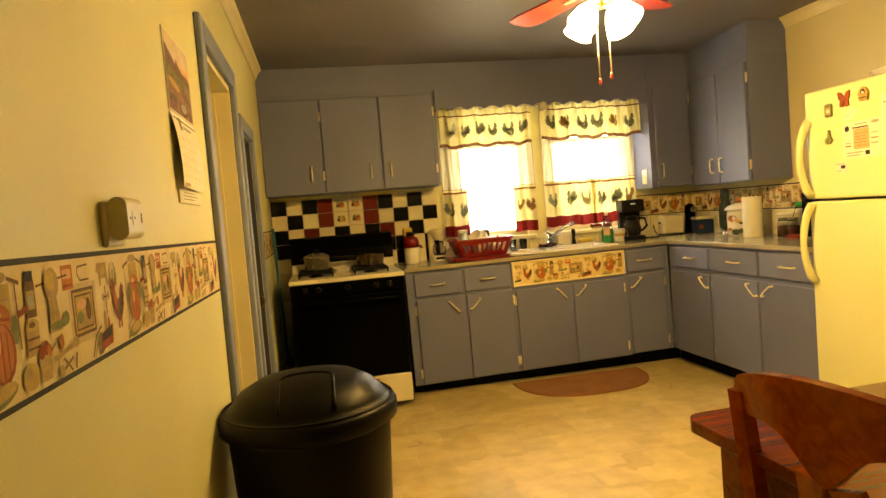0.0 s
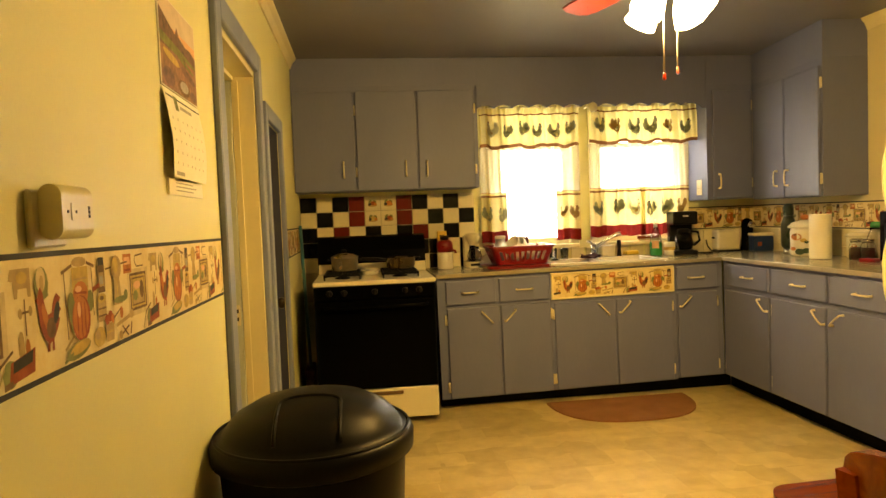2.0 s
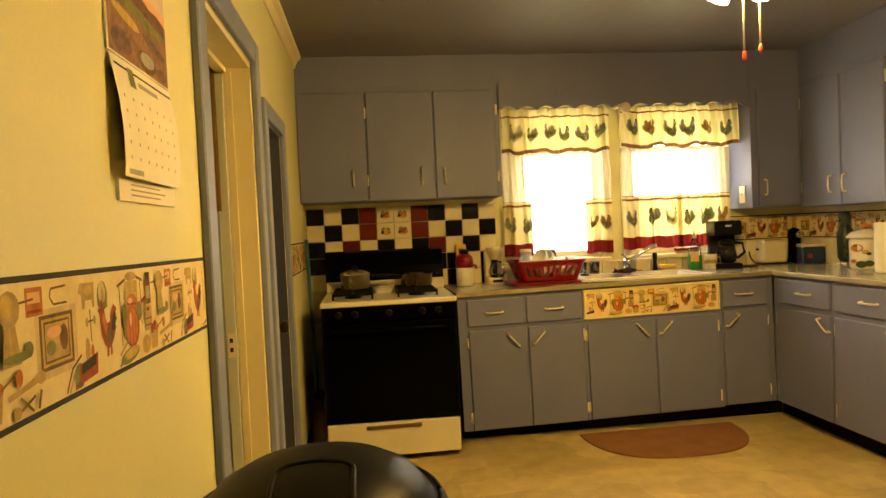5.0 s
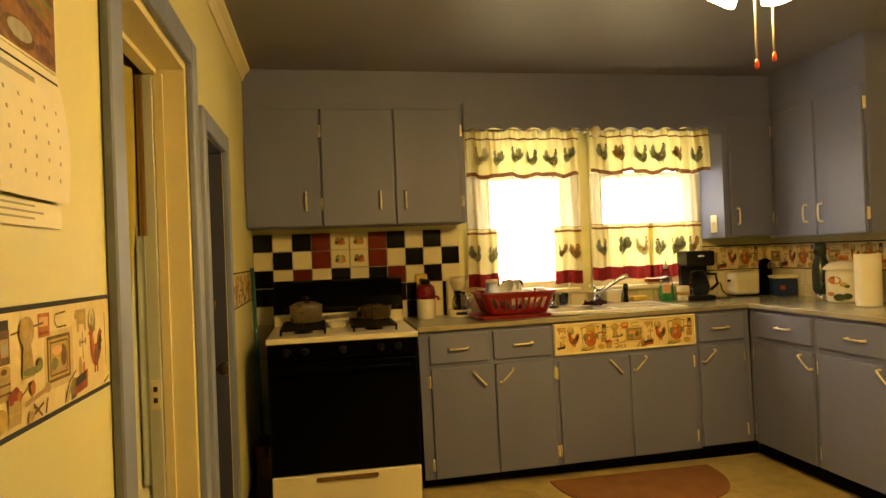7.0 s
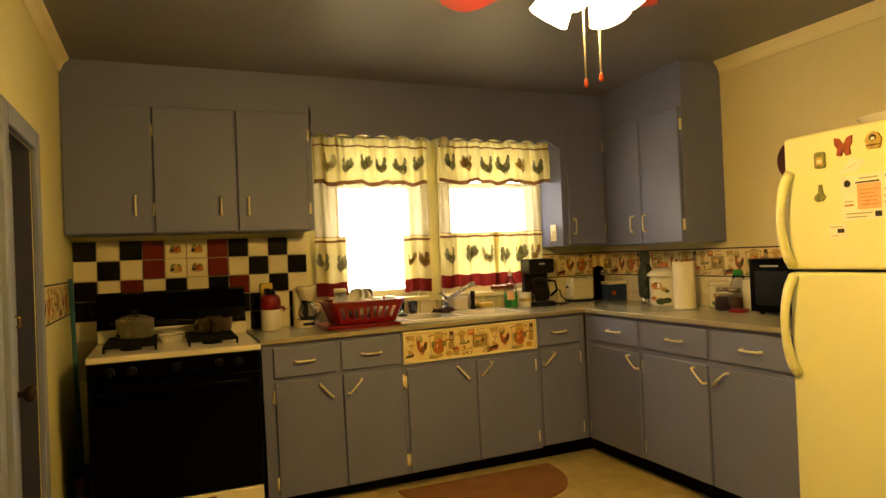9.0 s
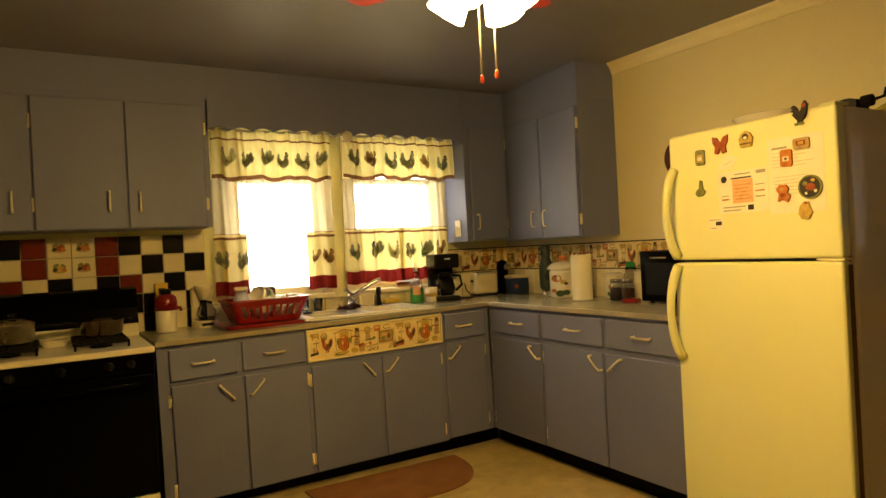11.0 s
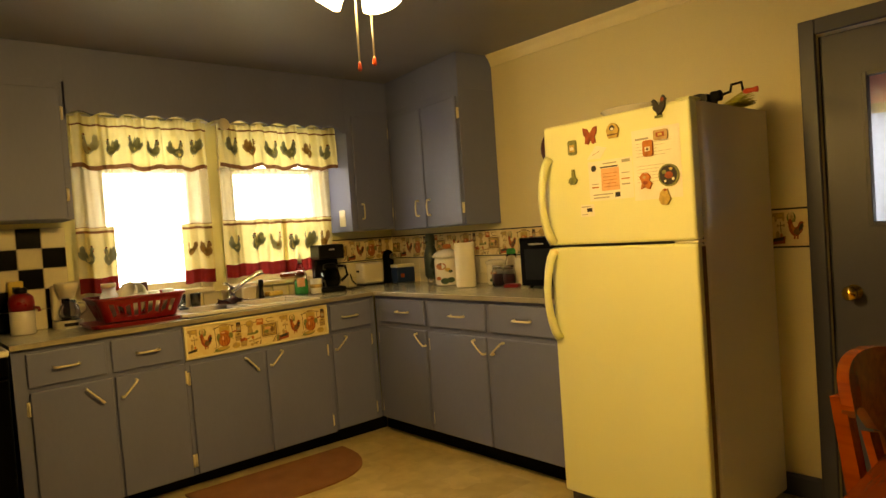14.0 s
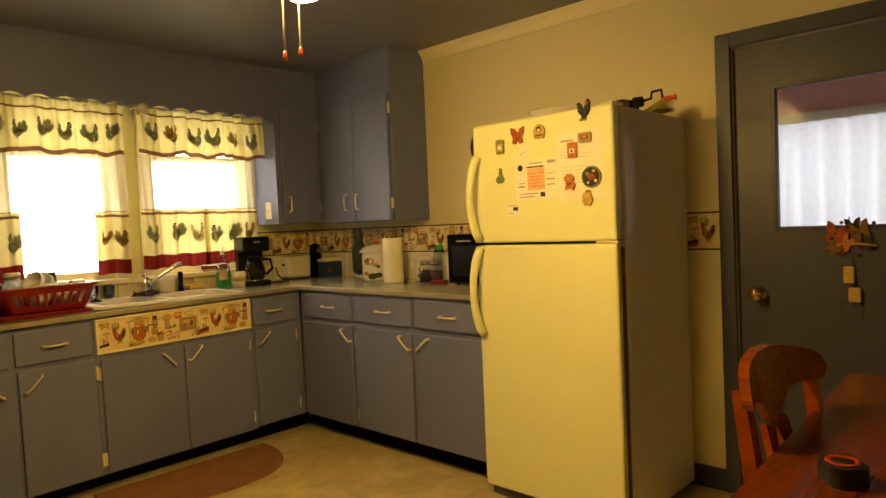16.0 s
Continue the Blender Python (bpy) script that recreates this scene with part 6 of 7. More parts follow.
bm = lathe(BM(), [(0.050, 0), (0.052, 0.01), (0.044, 0.05), (0.042, 0.15), (0.046, 0.20), (0.036, 0.235), (0.015, 0.25), (0, 0.252)], 24)
part("housing", bm, "black", kt)
part("head", lathe(BM(), [(0.026, 0), (0.026, -0.03), (0.012, -0.036), (0, -0.036)], 18, (0.0, -0.042, 0.20), "y"), "chrome", kt)
tn = thing("storage_tin", pose(3.200, 5.845, top(3.1), 0, 0, -10), "navy blue tin box with a small red badge", "tin")
part("box", box(BM(), -0.075, 0.075, -0.05, 0.05, 0, 0.115, 0.010, 3), "blue_tin", tn)
part("lid", box(BM(), -0.078, 0.078, -0.053, 0.053, 0.1155, 0.138, 0.008, 3), "offwhite", tn, "cream plastic lid")
part("badge", box(BM(), -0.045, -0.015, -0.0518, -0.0505, 0.04, 0.07), "ink_red", tn)

# ---- things along the east counter ----
gb = thing("green_bottle", pose(3.135, 5.425, top(3.1)) @ Matrix.Diagonal((0.95, 0.95, 1.06, 1)), "tall dark green flask with a steel foot on the worktop", "flask")
part("foot", lathe(BM(), [(0.034, 0), (0.036, 0.004), (0.034, 0.040), (0, 0.040)], 24), "steel", gb, "bright steel foot")
part("flask_body", lathe(BM(), [(0.040, 0.0405), (0.050, 0.060), (0.052, 0.190), (0.042, 0.225), (0.034, 0.240), (0.034, 0.252), (0, 0.252)], 28), "green_glass", gb)
part("stopper", lathe(BM(), [(0.031, 0.2525), (0.036, 0.262), (0.036, 0.300), (0.030, 0.328), (0, 0.334)], 24), "green_glass", gb)
cn = thing("canister", pose(3.13, 5.245, top(3.1), 0, 0, 46), "white ceramic canister with painted mushrooms and a knobbed lid", "canister")
part("pot", lathe(BM(), [(0.080, 0), (0.090, 0.012), (0.092, 0.16), (0.086, 0.185), (0, 0.185)], 32), "white", cn)
lid = part("lid", lathe(BM(), [(0.104, 0.186), (0.106, 0.196), (0.080, 0.222), (0.03, 0.238), (0, 0.240)], 32), "white", cn)
part("knob", lathe(BM(), [(0.012, 0.2405), (0.030, 0.252), (0.026, 0.270), (0, 0.276)], 18), "ink_orange", lid, "orange mushroom knob")
for dy, z, r, ink in ((0.042, 0.128, 0.034, "ink_orange"), (0.050, 0.142, 0.012, "ink_brown"), (-0.002, 0.105, 0.020, "ink_gold"), (0.006, 0.078, 0.022, "white"), (0.020, 0.030, 0.030, "leaf_green"), (-0.020, 0.036, 0.026, "leaf_green"), (-0.020, 0.094, 0.014, "leaf_green"), (0.062, 0.048, 0.018, "ink_orange")):
    bm = BM()
    f = [bm.verts.new((-math.sqrt(max(0.0932 ** 2 - (dy + u) ** 2, 0)), dy + u, z + v)) for u, v in ellipse(0, 0, r, r * 0.7, 14)]
    bm.faces.new(f)
    part("painted_mushroom" if ink != "leaf_green" else "painted_leaf", bm, ink, cn)

pt = thing("paper_towel_roll", pose(3.02, 4.952, top(3.0)), "white paper towel roll standing on its end", "paper towels")
part("roll", lathe(BM(), [(0.062, 0.002), (0.0635, 0.006), (0.0635, 0.276), (0.062, 0.28), (0.022, 0.28), (0.022, 0.05), (0, 0.05)], 36), "paper", pt)
part("core", lathe(BM(), [(0.0215, 0.051), (0.0215, 0.281), (0.019, 0.281), (0.019, 0.051)], 24), "ink_tan", pt, "brown cardboard core")
sc = thing("small_canister", pose(3.205, 4.865, top(3.0), 0, 0, 40), "small cream canister with a painted mushroom and flat lid", "canister")
part("pot", lathe(BM(), [(0.052, 0), (0.060, 0.010), (0.060, 0.125), (0.056, 0.132), (0, 0.132)], 28), "white", sc)
part("lid", lathe(BM(), [(0.066, 0.1325), (0.067, 0.146), (0.040, 0.158), (0, 0.160)], 28), "white", sc)
for dy, z, r, ink in ((0.012, 0.075, 0.020, "ink_orange"), (0.0, 0.040, 0.016, "ink_brown"), (0.024, 0.032, 0.016, "leaf_green")):
    bm = BM()
    bm.faces.new([bm.verts.new((-math.sqrt(0.0612 ** 2 - (dy + u) ** 2), dy + u, z + v)) for u, v in ellipse(0, 0, r, r * 0.8, 12)])
    part("painted_mushroom" if ink != "leaf_green" else "painted_leaf", bm, ink, sc)
cb = thing("white_carton", pose(3.215, 4.615, top(3.0), 0, 0, -4), "white paper carton with an orange edge behind the jars", "carton")
part("box", box(BM(), -0.035, 0.035, -0.065, 0.065, 0, 0.165, 0.003, 1), "paper", cb)
part("printed_edge", box(BM(), -0.0362, -0.0352, -0.0645, -0.045, 0.002, 0.163), "ink_orange", cb)
for y in (4.735, 4.645):
    j = thing("glass_jar", pose(3.09, y, top(3.0)), "glass jar of red preserves with a metal lid", "jar", "preserve jars")
    part("preserves", lathe(BM(), [(0.034, 0.004), (0.037, 0.012), (0.037, 0.075), (0, 0.078)], 20), "red_dark", j, "dark red contents")
    part("jar", lathe(BM(), [(0.036, 0.0), (0.0405, 0.008), (0.0405, 0.085), (0.032, 0.105), (0.032, 0.112), (0.030, 0.112), (0.030, 0.104), (0.0385, 0.084), (0.0385, 0.004), (0, 0.003)], 22), "glass", j)
    part("lid", lathe(BM(), [(0.036, 0.1125), (0.036, 0.126), (0.033, 0.129), (0, 0.129)], 22), "steel", j)
rb = thing("red_packet", pose(3.05, 4.585, top(3.0), 0, 0, 20), "small red packet lying in front of the jars", "packet")
part("packet", box(BM(), -0.03, 0.03, -0.045, 0.045, 0, 0.022, 0.005), "red", rb)
gv = thing("glass_vase", pose(3.215, 4.735, top(3.0)), "clear glass jug with a green stopper behind the jars", "jug")
part("vase", lathe(BM(), [(0.035, 0), (0.045, 0.02), (0.048, 0.12), (0.03, 0.17), (0.035, 0.19), (0.032, 0.19), (0.027, 0.17), (0.044, 0.12), (0.04, 0.02), (0, 0.01)], 22), "glass", gv)
part("stopper", lathe(BM(), [(0.028, 0.191), (0.03, 0.21), (0.02, 0.225), (0, 0.226)], 16), "soap", gv)
mw = thing("microwave", pose(3.03, 4.29, top(3.0)), "black countertop microwave oven beside the refrigerator", "microwave")
part("case", box(BM(), 0.012, 0.24, -0.185, 0.20, 0.012, 0.290, 0.006), "black_plastic", mw)
dd = part("door", box(BM(), 0.0, 0.0115, -0.06, 0.20, 0.014, 0.288, 0.004), "black", mw, "glossy black door")
part("window", box(BM(), -0.0015, -0.0002, -0.03, 0.165, 0.05, 0.225), "black_plastic", dd)
part("lettering", box(BM(), -0.0015, -0.0002, 0.02, 0.13, 0.248, 0.256), "ink_grey", dd, "line of small pale lettering")
part("control_panel", box(BM(), 0.0, 0.0115, -0.185, -0.062, 0.014, 0.288, 0.004), "black_plastic", mw)
for fy in (-0.15, 0.16):
    for fx in (0.04, 0.21):
        part("foot", lathe(BM(), [(0.012, 0), (0.012, 0.0125)], 10, (fx, fy, 0)), "black_plastic", mw)

# switch plate on the side of the wall cabinet
sw = thing("switch_plate", pose(2.7345, 5.888, 1.44), "ivory switch plate on the cabinet side by the window", "switch")
part("plate", box(BM(), -0.006, 0, -0.036, 0.036, -0.058, 0.058, 0.002, 1), "ivory", sw)
part("toggle", box(BM(), -0.014, -0.0061, -0.005, 0.005, -0.010, 0.012, 0.002, 1), "ivory", sw)

# ---- on the stove ----
GT = 0.9485
p1 = thing("saucepan", pose(0.045, 5.765, GT), "dented aluminium saucepan with a lid on the stove", "pot")
part("pan", lathe(BM(), [(0.082, 0), (0.090, 0.006), (0.092, 0.085), (0.096, 0.088), (0.088, 0.088), (0, 0.088)], 36), "pot_metal", p1)
pl = part("lid", lathe(BM(), [(0.095, 0.0885), (0.092, 0.095), (0.055, 0.112), (0.012, 0.118), (0, 0.118)], 36), "pot_metal", p1)
part("knob", lathe(BM(), [(0.008, 0.1185), (0.018, 0.128), (0.018, 0.142), (0, 0.146)], 16), "black_plastic", pl)
for s in (-1, 1):
    part("handle", tube(BM(), [(s * 0.091, -0.025, 0.07), (s * 0.115, -0.02, 0.073), (s * 0.115, 0.02, 0.073), (s * 0.091, 0.025, 0.07)], 0.006, 8), "black_plastic", p1)
p2 = thing("skillet", pose(0.432, 5.765, GT), "dark-handled steel saute pan on the stove", "pan")
part("pan", lathe(BM(), [(0.085, 0), (0.098, 0.010), (0.104, 0.072), (0.108, 0.075), (0.100, 0.075), (0.094, 0.012), (0, 0.010)], 36), "pot_dark", p2)
part("handle", tube(BM(), [(-0.10, -0.02, 0.062), (-0.17, -0.055, 0.072), (-0.27, -0.105, 0.080)], [0.010, 0.012, 0.011], 10), "black_plastic", p2)
part("side_handle", tube(BM(), [(0.105, -0.03, 0.062), (0.135, -0.03, 0.066), (0.135, 0.03, 0.066), (0.105, 0.03, 0.062)], 0.008, 8), "black_plastic", p2)
sr = thing("spoon_rest", pose(0.215, 5.755, 0.9158, 0, 0, 4), "shallow white oblong dish between the burners", "dish")
bm = extrude_shape(BM(), rounded(-0.060, -0.075, 0.060, 0.075, 0.03), lambda u, v, w: (u * (0.85 + 6 * w), v * (0.85 + 6 * w), w), 0.026)
part("dish", bm, "white", sr)
part("rim", tube(BM(), [(u * 1.006, v * 1.006, 0.0275) for u, v in rounded(-0.060, -0.075, 0.060, 0.075, 0.03) + [(0.060, 0.045)]], 0.004, 6), "white", sr)
br = thing("broom", pose(-0.215, 5.70, 0.0), "teal-handled broom standing in the gap beside the stove", "broom")
part("handle", tube(BM(), [(0, 0, 0.30), (-0.03, 0.05, 1.27)], 0.011, 10), "teal", br)
part("head", box(BM(), -0.03, 0.03, -0.13, 0.13, 0.24, 0.31, 0.012), "red_dark", br)
bm = BM()
rnd = random.Random(4)
for k in range(160):
    x, y = rnd.uniform(-0.026, 0.026), rnd.uniform(-0.125, 0.125)
    tube(bm, [(x, y, 0.24), (x * 1.3 + rnd.uniform(-0.006, 0.006), y * 1.12, 0.0)], 0.0022, 3)
tagged(part("bristles", bm, "ink_tan", br, "straw-coloured bristles"), kind="stuff")

# ---- fridge door papers and magnets ----
FX = 2.585


def on_door(name, y, z, shapes, label, cat, mats, thick=0.004, outline=None, base="paper"):
    """A flat thing held on the freezer door: an outline slab and its print."""
    t = thing(name, pose(FX - 0.0006, y, z), label, cat)
    part("sheet" if cat == "paper" else "magnet_body", extrude_shape(BM(), outline, lambda u, v, w: (-w, -u, v), thick), base, t)
    if shapes:
        bm = BM()
        print_faces(bm, shapes, lambda u, v, h: (-thick - h, -u, v), mats)
        part("print", bm, mats, t)
    return t


PI = ["ink_grey", "ink_pink", "ink_orange", "ink_dark", "ink_red", "ink_gold", "ink_green", "ink_navy", "white", "ink_tan", "ink_brown"]
sh = [("ink_pink", rect(-0.045, -0.045, 0.045, 0.05)), ("ink_dark", rect(-0.05, 0.052, 0.04, 0.058)), ("ink_grey", rect(-0.035, 0.068, 0.035, 0.073)), ("ink_navy", ellipse(-0.082, 0.055, 0.014, 0.014)), ("ink_navy", rect(0.02, -0.075, 0.045, -0.055)),
      ("ink_grey", rect(0.06, 0.065, 0.10, 0.078)), ("ink_grey", rect(-0.09, -0.062, 0.01, -0.057)), ("ink_grey", rect(-0.09, -0.075, -0.01, -0.070)), ("ink_orange", rect(-0.095, -0.030, -0.06, -0.024)), ("ink_grey", rect(-0.095, -0.015, -0.06, -0.011)),
      ("ink_grey", rect(0.055, 0.02, 0.095, 0.024)), ("ink_orange", rect(0.055, -0.005, 0.095, 0.0)), ("ink_grey", rect(0.055, -0.028, 0.095, -0.022))]
for k in range(5):
    sh.append(("ink_orange", rect(-0.035, -0.030 + k * 0.014, 0.035 - 0.006 * (k % 2), -0.0275 + k * 0.014)))
on_door("paper_schedule", 3.535, 1.468, sh, "cream schedule sheet with a peach block and small print", "paper", PI, 0.0008, rect(-0.11, -0.085, 0.11, 0.085))
sh = [("ink_grey", rect(-0.09, 0.10, -0.03, 0.108))]
for k in range(13):
    if k not in (5, 6):
        sh.append(("ink_grey", rect(-0.088, 0.085 - k * 0.013, 0.07 - 0.03 * (k % 3), 0.0865 - k * 0.013)))
on_door("paper_letter", 3.316, 1.510, sh, "white letter sheet with lines of small print", "paper", PI, 0.0008, rect(-0.106, -0.142, 0.106, 0.142))
on_door("paper_card", 3.662, 1.345, [("ink_grey", rect(-0.03, 0.015, 0.02, 0.019)), ("ink_dark", rect(-0.002, -0.006, 0.026, 0.010)), ("ink_grey", rect(-0.03, -0.018, 0.0, -0.015))], "small white card with a dark picture", "paper", PI, 0.0008, rect(-0.036, -0.026, 0.036, 0.026))
on_door("paper_note", 3.60, 1.585, [("ink_grey", bar(-0.02, -0.005, 0.02, 0.01, 0.002))], "torn white note pinned above the schedule", "paper", PI, 0.0008, [(-0.05, -0.02), (0.02, -0.022), (0.055, 0.02), (0.0, 0.035)])
mg = "refrigerator magnet"
GRP = "refrigerator magnets"
W_ = [(0.0, 0.010), (0.016, 0.034), (0.036, 0.040), (0.034, 0.012), (0.024, -0.004), (0.028, -0.030), (0.010, -0.034), (0.0, -0.014), (-0.010, -0.034), (-0.028, -0.030), (-0.024, -0.004), (-0.034, 0.012), (-0.036, 0.040), (-0.016, 0.034)]
made = [
    on_door("butterfly_magnet", 3.624, 1.664, [], "dark red butterfly magnet on the freezer door", mg, PI, 0.006, W_, "ink_red"),
    on_door("jar_magnet", 3.722, 1.628, [("ink_gold", rect(-0.014, -0.020, 0.014, 0.012)), ("white", rect(-0.010, -0.012, 0.010, 0.002))], "olive jar-shaped magnet with a pale label", mg, PI, 0.008, rounded(-0.022, -0.032, 0.022, 0.032, 0.010), "ink_green"),
    on_door("basket_magnet", 3.507, 1.668, [("ink_dark", ellipse(0, 0.012, 0.014, 0.012)), ("white", ellipse(0, 0.008, 0.008, 0.006)), ("ink_brown", rect(-0.026, -0.018, 0.026, -0.012))], "tan basket-shaped magnet with a dark handle", mg, PI, 0.010, [(-0.030, 0.004), (-0.018, 0.026), (0.0, 0.034), (0.018, 0.026), (0.030, 0.004), (0.022, -0.028), (-0.022, -0.028)], "ink_gold"),
    on_door("spoon_magnet", 3.728, 1.495, [], "small olive ladle-shaped magnet", mg, PI, 0.008, [(-0.024, -0.018), (-0.012, -0.030), (0.012, -0.028), (0.024, -0.012), (0.012, 0.004), (0.008, 0.036), (-0.002, 0.038), (-0.006, 0.004), (-0.020, -0.004)], "ink_green"),
    on_door("rooster_magnet", 3.287, 1.722, [("ink_red", ellipse(0.018, 0.032, 0.008, 0.008)), ("ink_green", rect(-0.018, -0.038, 0.018, -0.028))], "black rooster magnet with a red comb", mg, PI, 0.012, rooster(0, 0, 0.068), "ink_dark"),
    on_door("bread_magnet", 3.288, 1.619, [("ink_red", rect(-0.018, -0.008, 0.018, 0.010)), ("ink_gold", rect(-0.010, -0.004, 0.010, 0.006))], "brown loaf-shaped magnet with a red label", mg, PI, 0.010, rounded(-0.030, -0.020, 0.030, 0.020, 0.008), "ink_tan"),
    on_door("flour_sack_magnet", 3.347, 1.573, [("white", rect(-0.012, -0.012, 0.012, 0.006)), ("ink_brown", ellipse(0, -0.003, 0.006, 0.006))], "brown sack-shaped magnet with a cream patch", mg, PI, 0.010, rounded(-0.022, -0.032, 0.022, 0.032, 0.009), "ink_orange"),
    on_door("plate_magnet", 3.263, 1.457, [("ink_dark", ellipse(0, 0, 0.038, 0.038, 20)), ("ink_red", ellipse(0.002, 0.0, 0.018, 0.014)), ("ink_green", ellipse(-0.018, 0.014, 0.010, 0.008)), ("white", ellipse(0.020, -0.016, 0.006, 0.006)), ("white", ellipse(-0.014, -0.022, 0.005, 0.005)), ("ink_gold", ellipse(0.012, 0.024, 0.008, 0.006))], "round dark plate magnet painted with fruit", mg, PI, 0.008, ellipse(0, 0, 0.044, 0.044, 28), "ink_green"),
    on_door("bear_magnet", 3.365, 1.443, [("ink_red", ellipse(0, -0.006, 0.012, 0.008)), ("ink_tan", ellipse(-0.002, 0.016, 0.008, 0.006))], "brown lumpy cluster-shaped magnet", mg, PI, 0.010, [(-0.026, 0.018), (-0.012, 0.034), (0.010, 0.032), (0.022, 0.016), (0.014, 0.002), (0.028, -0.010), (0.016, -0.034), (-0.004, -0.024), (-0.022, -0.030), (-0.016, -0.004)], "ink_orange"),
    on_door("hen_magnet", 3.285, 1.374, [("ink_red", ellipse(0.006, 0.026, 0.007, 0.005)), ("ink_gold", ellipse(0, -0.010, 0.014, 0.010))], "pale yellow hen-shaped magnet on the door", mg, PI, 0.010, [(-0.024, -0.012), (-0.018, 0.016), (-0.002, 0.032), (0.014, 0.030), (0.018, 0.012), (0.026, -0.008), (0.012, -0.032), (-0.012, -0.032)], "ink_gold"),
]
for o in made:
    tagged(o, group=GRP)

# ---- on top of the refrigerator ----
FT = 1.7345
bw = thing("enamel_basin", pose(2.95, 3.63, FT), "cream enamel basin on top of the refrigerator", "basin")
part("shell", lathe(BM(), [(0.10, 0), (0.13, 0.016), (0.150, 0.068), (0.158, 0.072), (0.150, 0.076), (0.144, 0.070), (0.125, 0.020), (0, 0.008)], 36), "white", bw)
gr = thing("hand_grinder", pose(2.80, 3.31, FT), "black hand-cranked grinder with a red wooden grip", "grinder")
bm = extrude_shape(BM(), [(-0.16, 0.0), (0.13, 0.0), (0.13, 0.036), (0.10, 0.044), (-0.10, 0.022), (-0.16, 0.012)], lambda u, v, w: (-0.045 + w, -u, v), 0.09)
part("body", bm, "black_plastic", gr)
part("hub", lathe(BM(), [(0.022, -0.13), (0.022, -0.165), (0.012, -0.17), (0, -0.17)], 16, (0, 0, 0.028), "y"), "iron", gr)
part("crank", tube(BM(), [(0, -0.165, 0.028), (0, -0.205, 0.034), (0, -0.21, 0.060), (0.01, -0.245, 0.064), (0.012, -0.25, 0.030)], 0.006, 8), "iron", gr)
part("grip", lathe(BM(), [(0.007, 0), (0.011, -0.012), (0.009, -0.04), (0.012, -0.055), (0, -0.058)], 14, (0.012, -0.25, 0.026), "y"), "orange_red", gr, "red wooden grip")
wb = thing("dried_bunch", pose(3.08, 3.225, FT, 0, 0, 0), "bunch of dried yellow-green stalks on the refrigerator", "dried plant")
bm = BM()
rnd = random.Random(9)
for k in range(40):
    a, b = rnd.uniform(-0.04, 0.04), rnd.uniform(0.008, 0.06)
    tube(bm, [(a, 0.05, 0.006 + b * 0.3), (a * 1.4, -0.03, 0.010 + b * 0.8), (a * 2.0 + rnd.uniform(-0.02, 0.02), -0.055 - rnd.uniform(0, 0.03), 0.012 + b)], [0.002, 0.003, 0.0012], 4)
tagged(part("stalks", bm, "soil", wb), kind="stuff")
rp = thing("wall_plate", pose(3.288, 4.375, 1.745), "dark red decorative plate hung on the wall", "plate")
part("plate", lathe(BM(), [(0.05, -0.001), (0.06, -0.006), (0.105, -0.020), (0.108, -0.024), (0.10, -0.024), (0.055, -0.012), (0, -0.010)], 36, (0, 0, 0), "x"), "red_dark", rp)

# ---- door ornament ----
on = thing("door_ornament", pose(3.31, 2.515, 1.25), "hanging ornament of red butterflies with beads and wooden bars", "ornament")
part("cord", tube(BM(), [(-0.004, 0, 0.0), (-0.012, 0, -0.08), (-0.010, -0.01, -0.20), (-0.012, -0.015, -0.36)], 0.002, 6), "ink_dark", on)
rnd = random.Random(3)
for u, v, s, rot, ink in ((0.045, -0.065, 1.15, 0.25, "ink_red"), (-0.040, -0.060, 1.1, -0.35, "ink_brown"), (0.010, -0.10, 1.0, 0.7, "ink_orange"), (-0.015, -0.035, 0.8, -0.1, "ink_dark"), (0.055, -0.125, 0.75, 0.9, "ink_brown"), (-0.065, -0.11, 0.7, -0.8, "ink_dark")):
    c_, s_ = math.cos(rot), math.sin(rot)
    pts = [(u + s * (a * c_ - b * s_), v + s * (a * s_ + b * c_)) for a, b in W_]
    part("butterfly", extrude_shape(BM(), pts, lambda p, q, w, d=0.012 + 0.006 * abs(u) * 10: (-d - w, p, q), 0.004), ink, on)
for k in range(14):
    u, v = rnd.uniform(-0.09, 0.09), rnd.uniform(-0.16, 0.0)
    part("bead", lathe(BM(), [(0.0, -0.008), (0.006, -0.005), (0.008, 0), (0.006, 0.005), (0, 0.008)], 10, (-0.016, u, v)), ("ink_dark", "red", "ink_brown")[k % 3], on)
part("stick", tube(BM(), [(-0.024, 0.02, -0.10), (-0.026, -0.10, -0.115)], 0.005, 8), "ink_tan", on)
part("wooden_bar", box(BM(), -0.022, -0.010, -0.018, 0.022, -0.27, -0.20, 0.006), "ink_gold", on)
part("wooden_bar", box(BM(), -0.024, -0.012, -0.040, 0.005, -0.345, -0.285, 0.006), "ink_gold", on)
for y0, y1 in ((0.02, 0.035), (-0.03, -0.05)):
    part("streamer", tube(BM(), [(-0.012, y0, -0.34), (-0.014, y1, -0.37), (-0.012, y1 * 0.8, -0.41)], 0.0015, 5), "ink_dark", on)

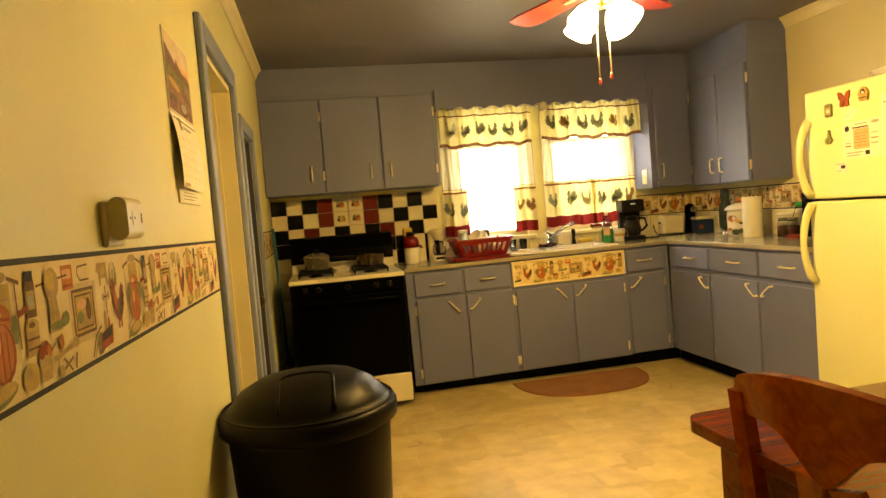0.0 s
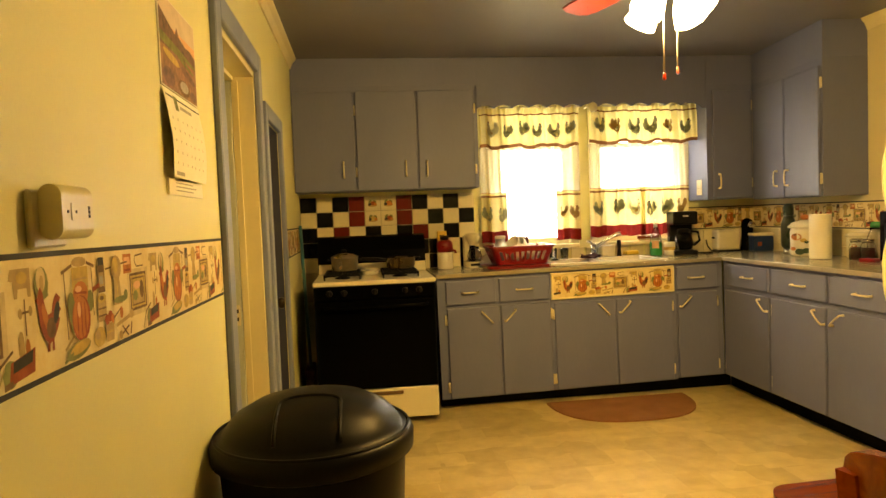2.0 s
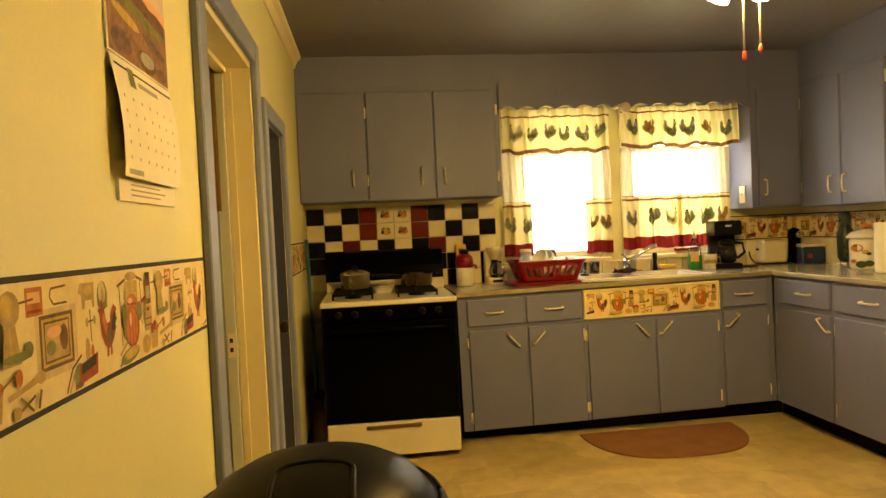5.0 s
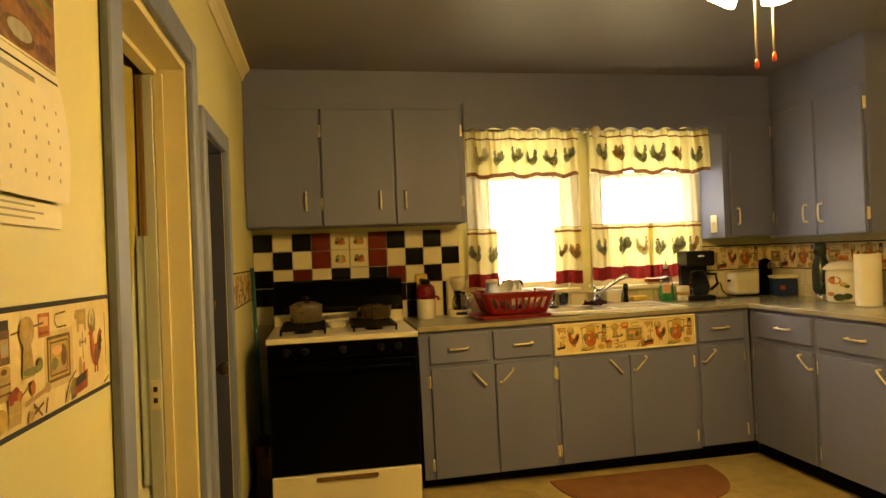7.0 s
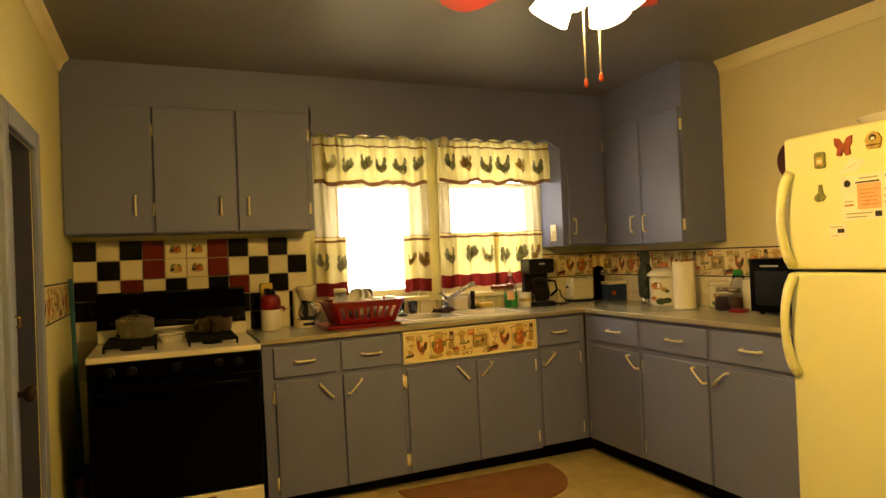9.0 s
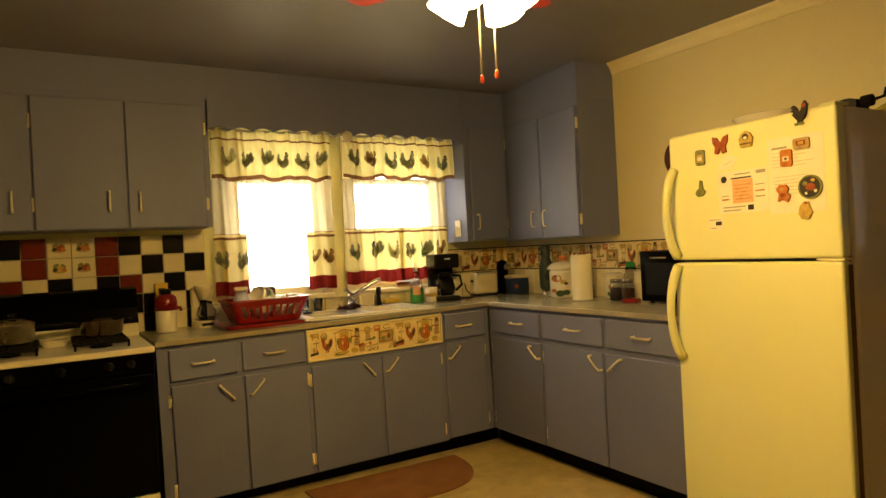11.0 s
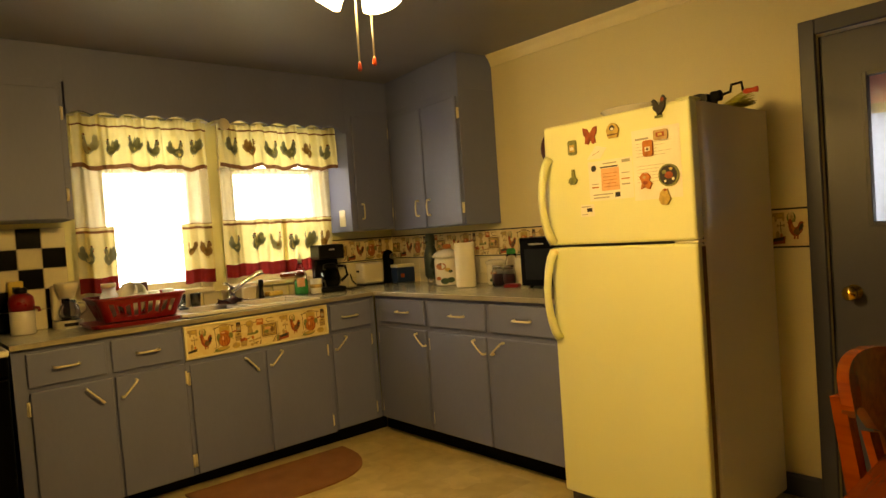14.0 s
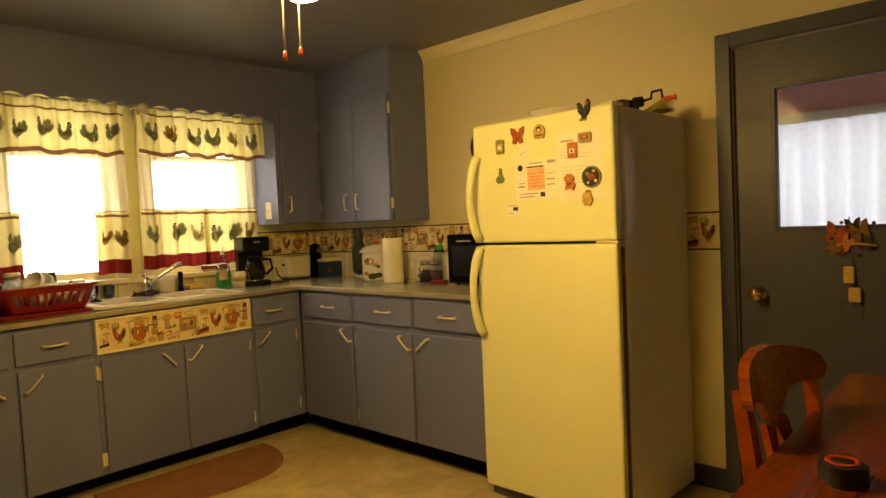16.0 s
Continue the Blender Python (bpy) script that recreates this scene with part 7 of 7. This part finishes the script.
# ---- tape measure on the table ----
tm = thing("tape_measure", pose(1.690, 2.205, 0.7502, 0, 0, 40), "black and orange-red tape measure lying on the table", "tape measure")
part("case", extrude_shape(BM(), rounded(-0.045, -0.036, 0.045, 0.036, 0.024), lambda u, v, w: (u, v, w), 0.040), "tape_black", tm)
bm = lathe(BM(), [(0.031, 0.0402), (0.031, 0.043), (0.024, 0.044), (0.022, 0.0402)], 28)
part("ring", bm, "orange_red", tm, "orange-red ring")
part("disc", lathe(BM(), [(0.021, 0.0402), (0.021, 0.042), (0, 0.042)], 24), "tape_black", tm)
part("hook", box(BM(), 0.045, 0.049, -0.034, -0.012, 0.002, 0.016), "steel", tm)

# ---- tiled and papered backsplash ----
wall_n = bpy.data.objects["wall_north"]
PIT_X, PIT_Z, TX0, TZ1 = 0.1172, 0.1110, XL + 0.002, 1.467
bm = BM()
box(bm, XL + 0.001, 1.022, YB - 0.004, YB - 0.0005, 0.70, TZ1)
grout = part("grout_bed", bm, "grout", wall_n)


def tile_mesh(name, w, h, mat):
    bm = box(BM(), 0.002, w - 0.002, -0.0085, -0.0005, 0.002, h - 0.002)
    es = [e for e in bm.edges if all(v.co.y < -0.008 for v in e.verts)]
    bmesh.ops.bevel(bm, geom=es, offset=0.0025, segments=1, affect="EDGES")
    bmesh.ops.recalc_face_normals(bm, faces=bm.faces)
    me = bpy.data.meshes.new(name)
    bm.to_mesh(me)
    bm.free()
    me.materials.append(M[mat])
    return me


TILES = {"B": tile_mesh("tile", PIT_X, PIT_Z, "tile_black"), "W": tile_mesh("tile", PIT_X, PIT_Z, "tile_white"), "R": tile_mesh("tile", PIT_X, PIT_Z, "tile_red"), "P": tile_mesh("tile", PIT_X, PIT_Z, "tile_white")}
for r, row in enumerate(("BWBRPPRBWBW", "WBWRPPRWBWB", "BWRWBWBRWBW", "BBWBWRWBBWB", "WBWWBWBWBWB")):
    for c, kind in enumerate(row):
        t = new("tile", TILES[kind])
        t.parent = wall_n
        t.location = (TX0 + c * PIT_X, YB - 0.0035, TZ1 - (r + 1) * PIT_Z)
        if kind == "P":
            cx, cz = PIT_X / 2, PIT_Z / 2
            fruit = ("ink_red", "ink_orange", "ink_gold", "ink_red")[(r * 2 + c) % 4]
            sh = [("ink_tan", ellipse(cx, cz - 0.012, 0.036, 0.014)), ("ink_green", ellipse(cx - 0.016, cz + 0.016, 0.016, 0.010, tilt=0.6)), ("ink_green", ellipse(cx + 0.018, cz + 0.014, 0.015, 0.009, tilt=-0.6)),
                  (fruit, ellipse(cx + 0.004, cz, 0.019, 0.017)), ("ink_dark", ellipse(cx - 0.020, cz - 0.006, 0.012, 0.011)), ("ink_orange", ellipse(cx + 0.022, cz - 0.006, 0.011, 0.010))]
            part("fruit_print", print_faces(BM(), sh, lambda u, v, h: (u, -0.0088 - h, v), INKS), INKS, t)

# right-hand part: printed border above plain cream tiles
border("trim_border_north", north, 2.745, XR - 0.003, 1.125, 1.285, 2.775, "printed kitchen still-life border over the worktop")
border("trim_border_counter", east, 3.92, YB - 0.003, 1.125, 1.285, 3.93, "printed kitchen still-life border over the worktop", flip=True)
wall_e = bpy.data.objects["wall_east"]
SQ = 0.108
wt = tile_mesh("tile", SQ, SQ, "tile_white")
for n in range(5):
    for r in range(2):
        t = new("tile", wt)
        t.parent, t.location = wall_n, (2.748 + n * SQ, YB - 0.0005, 1.112 - (r + 1) * SQ)
for n in range(19):
    for r in range(2):
        t = new("tile", wt)
        t.parent = wall_e
        t.matrix_basis = pose(XR - 0.0005, YB - 0.012 - n * SQ, 1.112 - (r + 1) * SQ, 0, 0, -90)
for n in range(14):
    t = new("tile", wt)
    t.parent, t.location = wall_n, (1.05 + n * 0.12, YB - 0.0005, 0.912)
